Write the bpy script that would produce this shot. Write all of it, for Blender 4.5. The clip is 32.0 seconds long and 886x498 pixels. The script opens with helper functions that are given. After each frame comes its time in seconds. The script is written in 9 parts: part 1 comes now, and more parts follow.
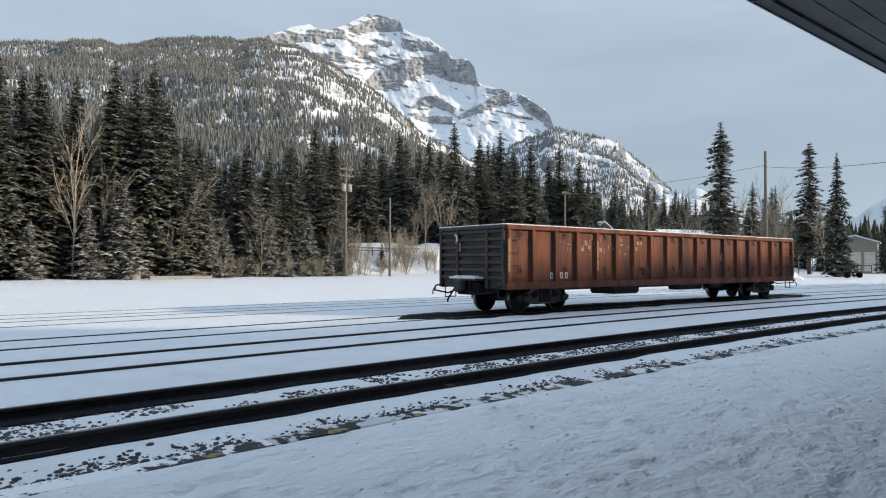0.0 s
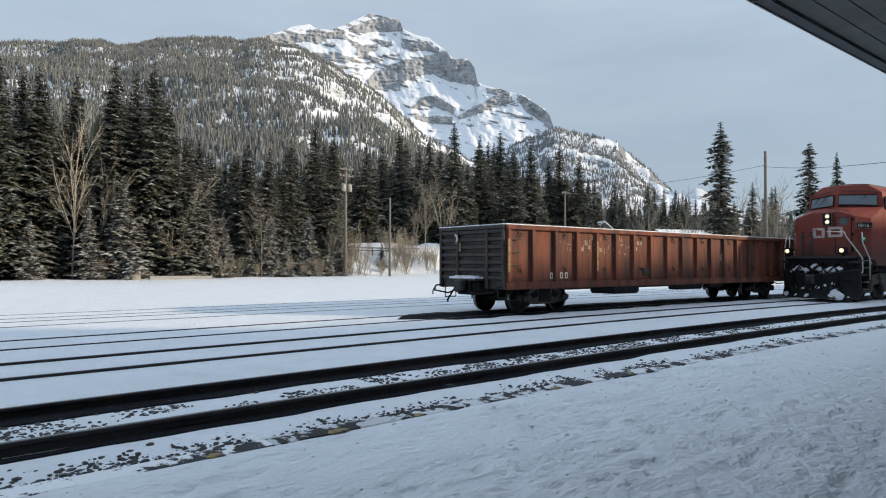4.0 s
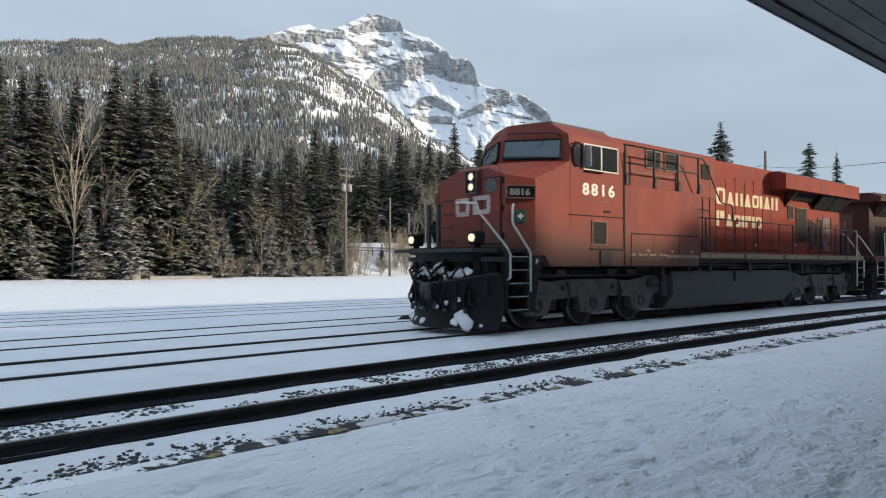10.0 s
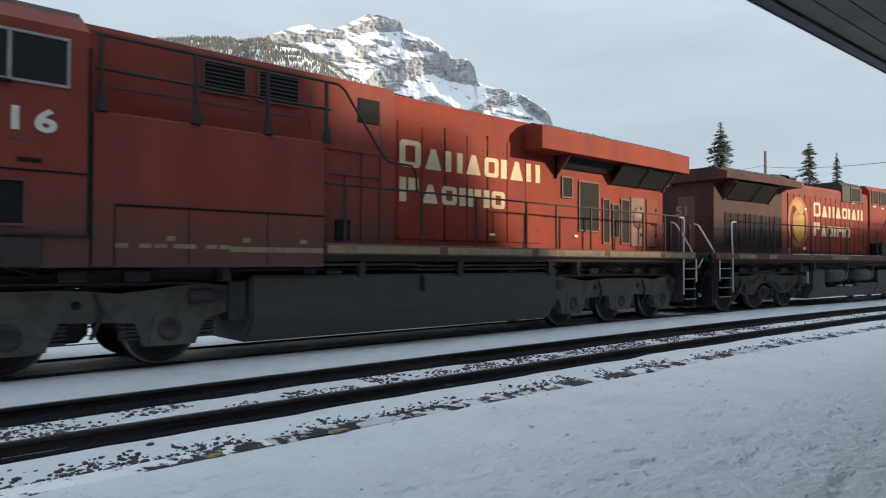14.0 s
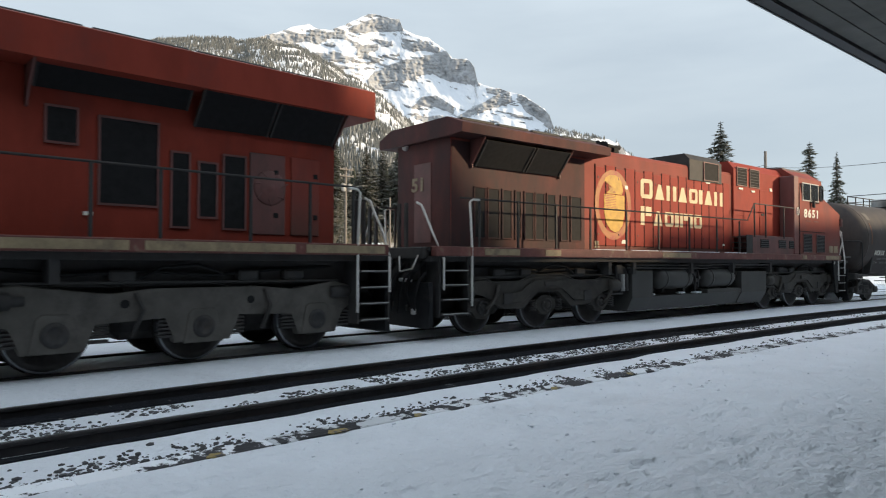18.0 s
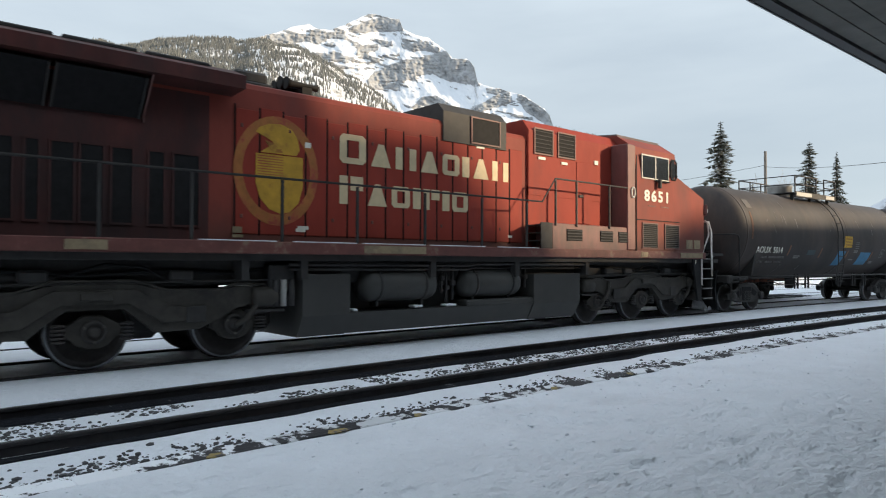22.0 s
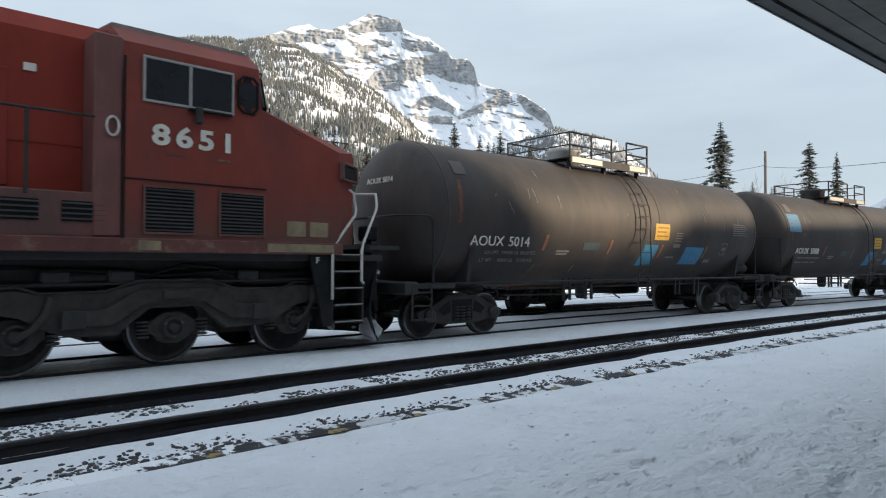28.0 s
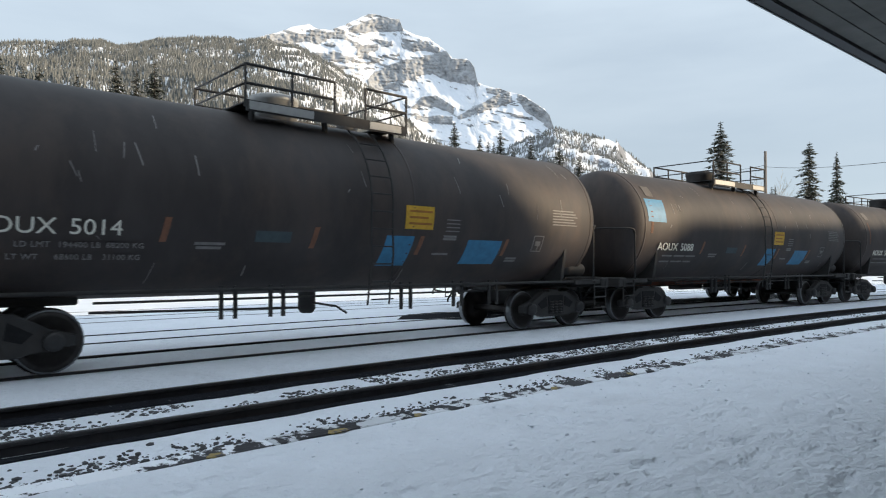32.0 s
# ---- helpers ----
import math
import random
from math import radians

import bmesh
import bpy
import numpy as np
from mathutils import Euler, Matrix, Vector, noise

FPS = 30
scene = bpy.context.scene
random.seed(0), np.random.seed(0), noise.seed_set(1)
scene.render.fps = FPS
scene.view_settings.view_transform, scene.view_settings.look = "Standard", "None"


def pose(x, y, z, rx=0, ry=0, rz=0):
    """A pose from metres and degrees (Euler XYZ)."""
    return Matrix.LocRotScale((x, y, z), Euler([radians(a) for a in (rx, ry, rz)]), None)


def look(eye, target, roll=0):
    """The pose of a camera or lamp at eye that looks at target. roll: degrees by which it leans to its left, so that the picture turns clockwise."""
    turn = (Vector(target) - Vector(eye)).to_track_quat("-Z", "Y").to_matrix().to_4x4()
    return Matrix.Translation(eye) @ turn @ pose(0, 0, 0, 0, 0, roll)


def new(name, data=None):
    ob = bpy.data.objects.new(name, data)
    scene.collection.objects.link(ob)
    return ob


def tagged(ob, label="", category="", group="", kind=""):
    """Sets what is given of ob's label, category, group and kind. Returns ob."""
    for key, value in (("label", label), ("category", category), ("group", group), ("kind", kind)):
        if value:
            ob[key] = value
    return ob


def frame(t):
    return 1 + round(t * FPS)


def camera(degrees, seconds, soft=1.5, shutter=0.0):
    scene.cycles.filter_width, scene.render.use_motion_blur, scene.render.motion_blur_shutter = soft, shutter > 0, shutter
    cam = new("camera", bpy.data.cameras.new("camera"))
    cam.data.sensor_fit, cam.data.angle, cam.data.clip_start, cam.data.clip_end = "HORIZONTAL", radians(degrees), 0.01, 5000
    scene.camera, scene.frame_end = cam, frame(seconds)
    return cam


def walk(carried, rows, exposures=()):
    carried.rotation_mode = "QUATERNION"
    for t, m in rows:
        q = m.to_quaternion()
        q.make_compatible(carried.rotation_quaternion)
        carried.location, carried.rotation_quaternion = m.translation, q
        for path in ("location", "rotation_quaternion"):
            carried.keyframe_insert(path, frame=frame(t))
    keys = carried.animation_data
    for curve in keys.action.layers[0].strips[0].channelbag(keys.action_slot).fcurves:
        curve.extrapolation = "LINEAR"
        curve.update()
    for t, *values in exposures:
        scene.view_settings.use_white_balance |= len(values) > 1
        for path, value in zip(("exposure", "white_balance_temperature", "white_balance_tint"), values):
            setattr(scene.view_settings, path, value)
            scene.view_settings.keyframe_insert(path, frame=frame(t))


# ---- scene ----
# ------------------------------------------------------------------ camera
EYE = (0.0, 0.0, 1.464)
YAW, PITCH, ROLL = radians(43.10), radians(1.229), 0.133
cam = camera(67.37, 32.0, soft=1.1, shutter=0.4)
AIM = (EYE[0] + math.sin(YAW) * math.cos(PITCH), EYE[1] + math.cos(YAW) * math.cos(PITCH), EYE[2] + math.sin(PITCH))
walk(cam, [(0.0, look(EYE, AIM, ROLL)), (32.0, look(EYE, AIM, ROLL))],
     exposures=[(0.0, -0.02, 6250, 10), (9.0, 0.0, 6250, 10), (11.0, 0.12, 6400, 10), (13.0, 0.24, 6550, 10), (17.0, 0.34, 6800, 10), (25.0, 0.38, 6750, 10), (32.0, 0.36, 6550, 10)])

# ------------------------------------------------------------------ light
SUN_EL, SUN_AZ = 16.0, 40.0          # height of the sun; its way from -y towards +x
world = bpy.data.worlds.new("winter_sky")
scene.world = world
world.use_nodes = True
wn, wl = world.node_tree.nodes, world.node_tree.links
wn.clear()
w_out = wn.new("ShaderNodeOutputWorld")
w_bg = wn.new("ShaderNodeBackground")
w_sky = wn.new("ShaderNodeTexSky")
w_sky.sky_type = "NISHITA"
w_sky.sun_disc = False
w_sky.sun_elevation = radians(SUN_EL)
w_sky.sun_rotation = radians(180 - SUN_AZ)
w_sky.altitude = 1400
w_sky.air_density, w_sky.dust_density, w_sky.ozone_density = 1.0, 0.6, 1.5
w_tc = wn.new("ShaderNodeTexCoord")
w_map = wn.new("ShaderNodeMapping")
w_map.inputs["Scale"].default_value = (1.0, 1.0, 5.0)
w_noise = wn.new("ShaderNodeTexNoise")
w_noise.inputs["Scale"].default_value = 1.6
w_noise.inputs["Detail"].default_value = 6
w_noise.inputs["Roughness"].default_value = 0.55
w_ramp = wn.new("ShaderNodeValToRGB")
w_ramp.color_ramp.elements[0].position, w_ramp.color_ramp.elements[0].color = 0.32, (0.72, 0.72, 0.72, 1)
w_ramp.color_ramp.elements[1].position, w_ramp.color_ramp.elements[1].color = 0.66, (0.95, 0.95, 0.95, 1)
w_mix = wn.new("ShaderNodeMix")
w_mix.data_type = "RGBA"
w_mix.inputs[7].default_value = (6.25, 7.35, 8.35, 1)      # thin high cloud
wl.new(w_tc.outputs["Generated"], w_map.inputs["Vector"])
wl.new(w_map.outputs["Vector"], w_noise.inputs["Vector"])
wl.new(w_noise.outputs["Fac"], w_ramp.inputs["Fac"])
# the veil thins overhead
w_sep = wn.new("ShaderNodeSeparateXYZ")
w_thin = wn.new("ShaderNodeMapRange")
w_thin.inputs["From Min"].default_value, w_thin.inputs["From Max"].default_value = 0.25, 0.95
w_thin.inputs["To Min"].default_value, w_thin.inputs["To Max"].default_value = 1.0, 0.9
w_mul = wn.new("ShaderNodeMath")
w_mul.operation = "MULTIPLY"
wl.new(w_tc.outputs["Generated"], w_sep.inputs["Vector"])
wl.new(w_sep.outputs["Z"], w_thin.inputs["Value"])
wl.new(w_ramp.outputs["Color"], w_mul.inputs[0])
wl.new(w_thin.outputs["Result"], w_mul.inputs[1])
wl.new(w_mul.outputs[0], w_mix.inputs[0])
wl.new(w_sky.outputs["Color"], w_mix.inputs[6])
# a veiled sky is brighter overhead than near the horizon
w_grade = wn.new("ShaderNodeMapRange")
w_grade.inputs["From Min"].default_value, w_grade.inputs["From Max"].default_value = 0.15, 0.8
w_grade.inputs["To Min"].default_value, w_grade.inputs["To Max"].default_value = 0.80, 1.22
w_scale = wn.new("ShaderNodeVectorMath")
w_scale.operation = "SCALE"
wl.new(w_sep.outputs["Z"], w_grade.inputs["Value"])
wl.new(w_mix.outputs[2], w_scale.inputs[0])
wl.new(w_grade.outputs["Result"], w_scale.inputs["Scale"])
wl.new(w_scale.outputs["Vector"], w_bg.inputs["Color"])
wl.new(w_bg.outputs["Background"], w_out.inputs["Surface"])
w_bg.inputs["Strength"].default_value = 0.098

sun_data = bpy.data.lights.new("sun", "SUN")
sun_data.energy, sun_data.angle, sun_data.color = 4.5, radians(2.2), (1.0, 0.80, 0.55)
sun = new("sun", sun_data)
sun_dir = Vector((math.sin(radians(SUN_AZ)) * math.cos(radians(SUN_EL)), -math.cos(radians(SUN_AZ)) * math.cos(radians(SUN_EL)), math.sin(radians(SUN_EL))))
sun.matrix_world = look(sun_dir * 60, (0, 0, 0))

# ------------------------------------------------------------------ plan: all tracks lie on concentric arcs
RAD = 264.46            # radius of the yard's curve
YT = 10.70              # middle of the train's track
Y_NEAR, Y_GON = 7.15, 14.25
GAUGE = 1.505           # rail middle to rail middle


def arc(s, y, z=0.0):
    """World place of a point s metres along the tracks, y metres across."""
    th = s / (RAD + YT)
    return Vector(((RAD + y) * math.sin(th), (RAD + y) * math.cos(th) - RAD, z))


def arc_pose(s, y, z=0.0, turn=0.0):
    p = arc(s, y, z)
    return pose(p.x, p.y, p.z, 0, 0, turn - math.degrees(s / (RAD + YT)))


def lateral(x, y):
    return np.hypot(x, y + RAD) - RAD


# ------------------------------------------------------------------ materials
MATS = {}


def material(name, base, rough=0.6, metal=0.0, vary=0.25, scale=3.0, bump=0.0, bump_scale=40.0, dirt=None, dirt_at=(0.5, 0.7),
             dirt_scale=1.2, spec=0.5, streak=1.0, per_object=0.0, coat=0.0, emit=None, bump_dist=0.02, bump_stretch=None):
    """A node material: base colour with noise at two scales, an optional second tone in patches, and relief."""
    if name in MATS:
        return MATS[name]
    m = bpy.data.materials.new(name)
    m.use_nodes = True
    nt = m.node_tree
    n, l = nt.nodes, nt.links
    b = n["Principled BSDF"]
    b.inputs["Roughness"].default_value = rough
    b.inputs["Metallic"].default_value = metal
    b.inputs["Specular IOR Level"].default_value = spec
    if coat:
        b.inputs["Coat Weight"].default_value = coat
        b.inputs["Coat Roughness"].default_value = 0.25
    tc = n.new("ShaderNodeTexCoord")
    mp = n.new("ShaderNodeMapping")
    mp.inputs["Scale"].default_value = (1, 1, streak)
    if per_object:
        oi = n.new("ShaderNodeObjectInfo")
        sc = n.new("ShaderNodeVectorMath")
        sc.operation = "SCALE"
        sc.inputs[0].default_value = (31.0, 17.0, 23.0)
        l.new(oi.outputs["Random"], sc.inputs["Scale"])
        ad = n.new("ShaderNodeVectorMath")
        l.new(tc.outputs["Object"], ad.inputs[0])
        l.new(sc.outputs["Vector"], ad.inputs[1])
        l.new(ad.outputs["Vector"], mp.inputs["Vector"])
    else:
        l.new(tc.outputs["Object"], mp.inputs["Vector"])
    n1 = n.new("ShaderNodeTexNoise")
    n1.inputs["Scale"].default_value, n1.inputs["Detail"].default_value, n1.inputs["Roughness"].default_value = scale, 8, 0.65
    l.new(mp.outputs["Vector"], n1.inputs["Vector"])
    r1 = n.new("ShaderNodeValToRGB")
    lo, hi = 1 - vary, 1 + vary
    r1.color_ramp.elements[0].position, r1.color_ramp.elements[0].color = 0.3, (base[0] * lo, base[1] * lo, base[2] * lo, 1)
    r1.color_ramp.elements[1].position, r1.color_ramp.elements[1].color = 0.7, (min(base[0] * hi, 1), min(base[1] * hi, 1), min(base[2] * hi, 1), 1)
    l.new(n1.outputs["Fac"], r1.inputs["Fac"])
    col = r1.outputs["Color"]
    if dirt is not None:
        n2 = n.new("ShaderNodeTexNoise")
        n2.inputs["Scale"].default_value, n2.inputs["Detail"].default_value, n2.inputs["Roughness"].default_value = dirt_scale, 9, 0.7
        l.new(mp.outputs["Vector"], n2.inputs["Vector"])
        r2 = n.new("ShaderNodeValToRGB")
        r2.color_ramp.elements[0].position, r2.color_ramp.elements[0].color = dirt_at[0], (0, 0, 0, 1)
        r2.color_ramp.elements[1].position, r2.color_ramp.elements[1].color = dirt_at[1], (1, 1, 1, 1)
        l.new(n2.outputs["Fac"], r2.inputs["Fac"])
        mx = n.new("ShaderNodeMix")
        mx.data_type = "RGBA"
        l.new(r2.outputs["Color"], mx.inputs[0])
        l.new(col, mx.inputs[6])
        mx.inputs[7].default_value = (*dirt, 1)
        col = mx.outputs[2]
    if per_object:
        ml = n.new("ShaderNodeMath")
        ml.operation = "MULTIPLY_ADD"
        ml.inputs[1].default_value, ml.inputs[2].default_value = 2 * per_object, 1 - per_object
        l.new(oi.outputs["Random"], ml.inputs[0])
        hs = n.new("ShaderNodeHueSaturation")
        l.new(ml.outputs[0], hs.inputs["Value"])
        l.new(col, hs.inputs["Color"])
        col = hs.outputs["Color"]
    l.new(col, b.inputs["Base Color"])
    if bump:
        n3 = n.new("ShaderNodeTexNoise")
        n3.inputs["Scale"].default_value, n3.inputs["Detail"].default_value = bump_scale, 5
        if bump_stretch:
            m3 = n.new("ShaderNodeMapping")
            m3.inputs["Scale"].default_value = bump_stretch
            m3.inputs["Rotation"].default_value = (0, 0, radians(18))
            l.new(tc.outputs["Object"], m3.inputs["Vector"])
            l.new(m3.outputs["Vector"], n3.inputs["Vector"])
        else:
            l.new(tc.outputs["Object"], n3.inputs["Vector"])
        bp = n.new("ShaderNodeBump")
        bp.inputs["Strength"].default_value, bp.inputs["Distance"].default_value = bump, bump_dist
        l.new(n3.outputs["Fac"], bp.inputs["Height"])
        l.new(bp.outputs["Normal"], b.inputs["Normal"])
    if emit:
        b.inputs["Emission Color"].default_value = (*emit[0], 1)
        b.inputs["Emission Strength"].default_value = emit[1]
    MATS[name] = m
    return m


def capped(name, base, snow, at=(0.35, 0.75), amount=0.5, scale=6.0, rough=0.85, vary=0.35):
    """A material on whose upward faces snow lies in patches."""
    m = material(name, base, rough=rough, vary=vary, scale=scale, per_object=0.18)
    n, l = m.node_tree.nodes, m.node_tree.links
    b = n["Principled BSDF"]
    old = b.inputs["Base Color"].links[0].from_socket
    geo = n.new("ShaderNodeNewGeometry")
    sep = n.new("ShaderNodeSeparateXYZ")
    l.new(geo.outputs["Normal"], sep.inputs["Vector"])
    ab = n.new("ShaderNodeMath")
    ab.operation = "ABSOLUTE"
    l.new(sep.outputs["Z"], ab.inputs[0])
    nz = n.new("ShaderNodeTexNoise")
    nz.inputs["Scale"].default_value, nz.inputs["Detail"].default_value = scale * 0.35, 6
    l.new(geo.outputs["Position"], nz.inputs["Vector"])
    mu = n.new("ShaderNodeMath")
    mu.operation = "MULTIPLY"
    l.new(ab.outputs[0], mu.inputs[0])
    l.new(nz.outputs["Fac"], mu.inputs[1])
    rp = n.new("ShaderNodeValToRGB")
    rp.color_ramp.elements[0].position, rp.color_ramp.elements[0].color = at[0], (0, 0, 0, 1)
    rp.color_ramp.elements[1].position, rp.color_ramp.elements[1].color = at[1], (amount, amount, amount, 1)
    l.new(mu.outputs[0], rp.inputs["Fac"])
    mx = n.new("ShaderNodeMix")
    mx.data_type = "RGBA"
    l.new(rp.outputs["Color"], mx.inputs[0])
    l.new(old, mx.inputs[6])
    mx.inputs[7].default_value = (*snow, 1)
    l.new(mx.outputs[2], b.inputs["Base Color"])
    return m


SNOW = material("snow", (0.82, 0.855, 0.912), rough=0.55, vary=0.05, scale=1.3, bump=1.0, bump_scale=12.0, bump_dist=0.055, bump_stretch=(0.75, 1.15, 1.0), dirt=(0.66, 0.68, 0.72), dirt_at=(0.58, 0.8), dirt_scale=0.35, spec=0.3)
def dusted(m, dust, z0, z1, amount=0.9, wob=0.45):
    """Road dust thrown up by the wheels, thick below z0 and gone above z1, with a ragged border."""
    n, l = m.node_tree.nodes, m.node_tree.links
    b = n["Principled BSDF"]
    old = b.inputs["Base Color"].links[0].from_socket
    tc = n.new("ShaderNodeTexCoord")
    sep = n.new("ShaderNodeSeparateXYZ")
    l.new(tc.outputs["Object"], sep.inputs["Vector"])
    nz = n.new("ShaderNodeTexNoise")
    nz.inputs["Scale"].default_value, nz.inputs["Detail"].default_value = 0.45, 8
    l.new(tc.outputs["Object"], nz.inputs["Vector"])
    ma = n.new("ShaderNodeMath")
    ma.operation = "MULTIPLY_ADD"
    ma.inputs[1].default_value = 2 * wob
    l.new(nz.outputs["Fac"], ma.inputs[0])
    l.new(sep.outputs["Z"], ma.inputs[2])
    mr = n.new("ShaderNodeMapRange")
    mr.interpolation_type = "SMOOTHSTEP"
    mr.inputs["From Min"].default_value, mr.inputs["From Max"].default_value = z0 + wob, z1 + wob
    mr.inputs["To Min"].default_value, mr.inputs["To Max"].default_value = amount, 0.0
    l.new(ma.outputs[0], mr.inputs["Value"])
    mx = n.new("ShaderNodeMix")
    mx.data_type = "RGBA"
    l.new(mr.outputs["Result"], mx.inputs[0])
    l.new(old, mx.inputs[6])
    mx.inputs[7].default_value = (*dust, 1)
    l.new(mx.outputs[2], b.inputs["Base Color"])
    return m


STEEL_DARK = material("dark_steel", (0.035, 0.034, 0.035), rough=0.55, metal=0.3, vary=0.4, scale=5, bump=0.15, dirt=(0.075, 0.06, 0.05), dirt_at=(0.5, 0.75))
RAIL_SIDE = material("rail_steel", (0.030, 0.028, 0.030), rough=0.6, metal=0.4, vary=0.4, scale=6, dirt=(0.06, 0.045, 0.04))
RAIL_TOP = material("rail_head_steel", (0.20, 0.21, 0.22), rough=0.3, metal=0.9, vary=0.2, scale=8)
TIE_WOOD = material("tie_wood", (0.05, 0.045, 0.04), rough=0.9, vary=0.4, scale=9, bump=0.3, per_object=0.2)
STONE = material("ballast_stone", (0.075, 0.075, 0.078), rough=0.9, vary=0.45, scale=6, bump=0.3, bump_scale=60)
BARK = material("bark", (0.075, 0.06, 0.05), rough=0.95, vary=0.4, scale=8, bump=0.4)
NEEDLES = capped("spruce_needles", (0.042, 0.048, 0.029), (0.74, 0.74, 0.74), at=(0.43, 0.66), amount=0.62, scale=7.0)
FROST_NEEDLES = capped("frosted_needles", (0.050, 0.054, 0.036), (0.80, 0.80, 0.80), at=(0.38, 0.60), amount=0.75, scale=7.0)
TWIGS = material("bare_twigs", (0.29, 0.255, 0.20), rough=0.9, vary=0.3, scale=4, per_object=0.25)
LOCO_RED = material("loco_red", (0.240, 0.056, 0.042), rough=0.6, spec=0.12, vary=0.14, scale=1.4, bump=0.05, dirt=(0.15, 0.056, 0.050), dirt_at=(0.48, 0.76), dirt_scale=0.8, streak=0.45)
LOCO_RED_HOOD = material("loco_red_hood", (0.245, 0.042, 0.027), rough=0.6, spec=0.1, vary=0.16, scale=1.6, bump=0.05, dirt=(0.15, 0.043, 0.036), dirt_at=(0.50, 0.76), dirt_scale=0.9, streak=0.4)
LOCO_RED_BRIGHT = material("loco_red_bright", (0.280, 0.048, 0.034), rough=0.6, spec=0.1, vary=0.14, scale=1.4, bump=0.05, dirt=(0.18, 0.047, 0.040), dirt_at=(0.50, 0.78), dirt_scale=0.8, streak=0.4)
SOOT_RED = material("sooted_red", (0.095, 0.032, 0.029), rough=0.7, spec=0.2, vary=0.3, scale=1.6, dirt=(0.046, 0.028, 0.028), dirt_at=(0.38, 0.60), dirt_scale=0.7, streak=0.4)
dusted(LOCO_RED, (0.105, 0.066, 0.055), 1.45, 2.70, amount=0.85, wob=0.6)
LOCO_RED_DIRTY = material("loco_red_dirty", (0.165, 0.062, 0.056), rough=0.6, vary=0.25, scale=1.6, dirt=(0.07, 0.045, 0.04), dirt_at=(0.42, 0.7), dirt_scale=1.1, streak=0.5)
GRIME = material("grimy_black", (0.043, 0.042, 0.042), rough=0.6, vary=0.22, scale=4, bump=0.08, dirt=(0.056, 0.048, 0.043), dirt_at=(0.5, 0.75), dirt_scale=1.2, spec=0.2)
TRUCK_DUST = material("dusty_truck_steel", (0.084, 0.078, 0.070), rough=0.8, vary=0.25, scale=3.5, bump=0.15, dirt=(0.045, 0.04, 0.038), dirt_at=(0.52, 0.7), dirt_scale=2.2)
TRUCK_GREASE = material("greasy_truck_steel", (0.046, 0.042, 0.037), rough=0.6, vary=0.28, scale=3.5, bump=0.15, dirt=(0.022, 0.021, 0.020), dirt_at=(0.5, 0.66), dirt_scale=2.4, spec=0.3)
TANK_GREY = material("tank_grey", (0.056, 0.056, 0.054), rough=0.5, vary=0.10, scale=2.0, bump=0.03, dirt=(0.075, 0.068, 0.060), dirt_at=(0.55, 0.8), dirt_scale=0.8, spec=0.3)
PLOW_BLACK = material("plow_black", (0.016, 0.017, 0.019), rough=0.55, vary=0.3, scale=3, bump=0.08, dirt=(0.035, 0.032, 0.030), dirt_at=(0.55, 0.75), dirt_scale=1.6, spec=0.12)
# The sky's reflection is put into this blue-grey base colour.
SKY_TINT_GLASS = material("sky_tint_glass", (0.13, 0.16, 0.19), rough=0.12, metal=0.15, vary=0.15, scale=2)
GLASS_DARK = material("cab_glass", (0.02, 0.025, 0.03), rough=0.08, vary=0.2, spec=0.8)
WHITE_PAINT = material("white_paint", (0.72, 0.70, 0.62), rough=0.6, vary=0.12, scale=9, dirt=(0.45, 0.35, 0.28), dirt_at=(0.6, 0.75), dirt_scale=6)
RAIL_WHITE = material("handrail_white", (0.62, 0.60, 0.56), rough=0.5, vary=0.15, scale=9)
EDGE_YELLOW = material("edge_yellow", (0.36, 0.27, 0.10), rough=0.8, vary=0.3, scale=14, dirt=(0.10, 0.09, 0.09), dirt_at=(0.5, 0.56), dirt_scale=14)
YELLOW = material("yellow_paint", (0.58, 0.34, 0.03), rough=0.6, vary=0.2, scale=9)
GOLD = material("golden_crest", (0.48, 0.27, 0.025), rough=0.6, vary=0.2, scale=5, dirt=(0.28, 0.12, 0.025), dirt_at=(0.52, 0.68), dirt_scale=1.9)
BLUE = material("blue_paint", (0.03, 0.19, 0.35), rough=0.55, vary=0.2, scale=6)
RUST = material("gondola_rust", (0.205, 0.070, 0.040), rough=0.8, vary=0.35, scale=2.5, bump=0.2, dirt=(0.075, 0.038, 0.033), dirt_at=(0.42, 0.62), dirt_scale=1.9, streak=0.16, spec=0.3)
TANK_PAINT = material("tank_black", (0.049, 0.042, 0.041), rough=0.62, spec=0.3, vary=0.25, scale=1.2, bump=0.03, dirt=(0.095, 0.071, 0.059), dirt_at=(0.48, 0.8), dirt_scale=0.8, streak=0.35)
ALU = material("bright_aluminium", (0.34, 0.34, 0.33), rough=0.5, metal=0.2, vary=0.15, scale=8)
CONCRETE = material("concrete", (0.36, 0.34, 0.31), rough=0.9, vary=0.2, scale=3, bump=0.2)
POLE_WOOD = material("pole_wood", (0.17, 0.15, 0.13), rough=0.95, vary=0.3, scale=5, bump=0.3)
SHED_WALL = material("shed_wall", (0.26, 0.25, 0.22), rough=0.8, vary=0.12, scale=2)
SHED_DOOR = material("shed_door", (0.62, 0.60, 0.54), rough=0.7, vary=0.1, scale=2)
CANOPY = material("canopy_paint", (0.085, 0.085, 0.085), rough=0.6, vary=0.2, scale=3)
CANOPY_BOARD = material("canopy_board", (0.17, 0.165, 0.15), rough=0.8, vary=0.2, scale=3)
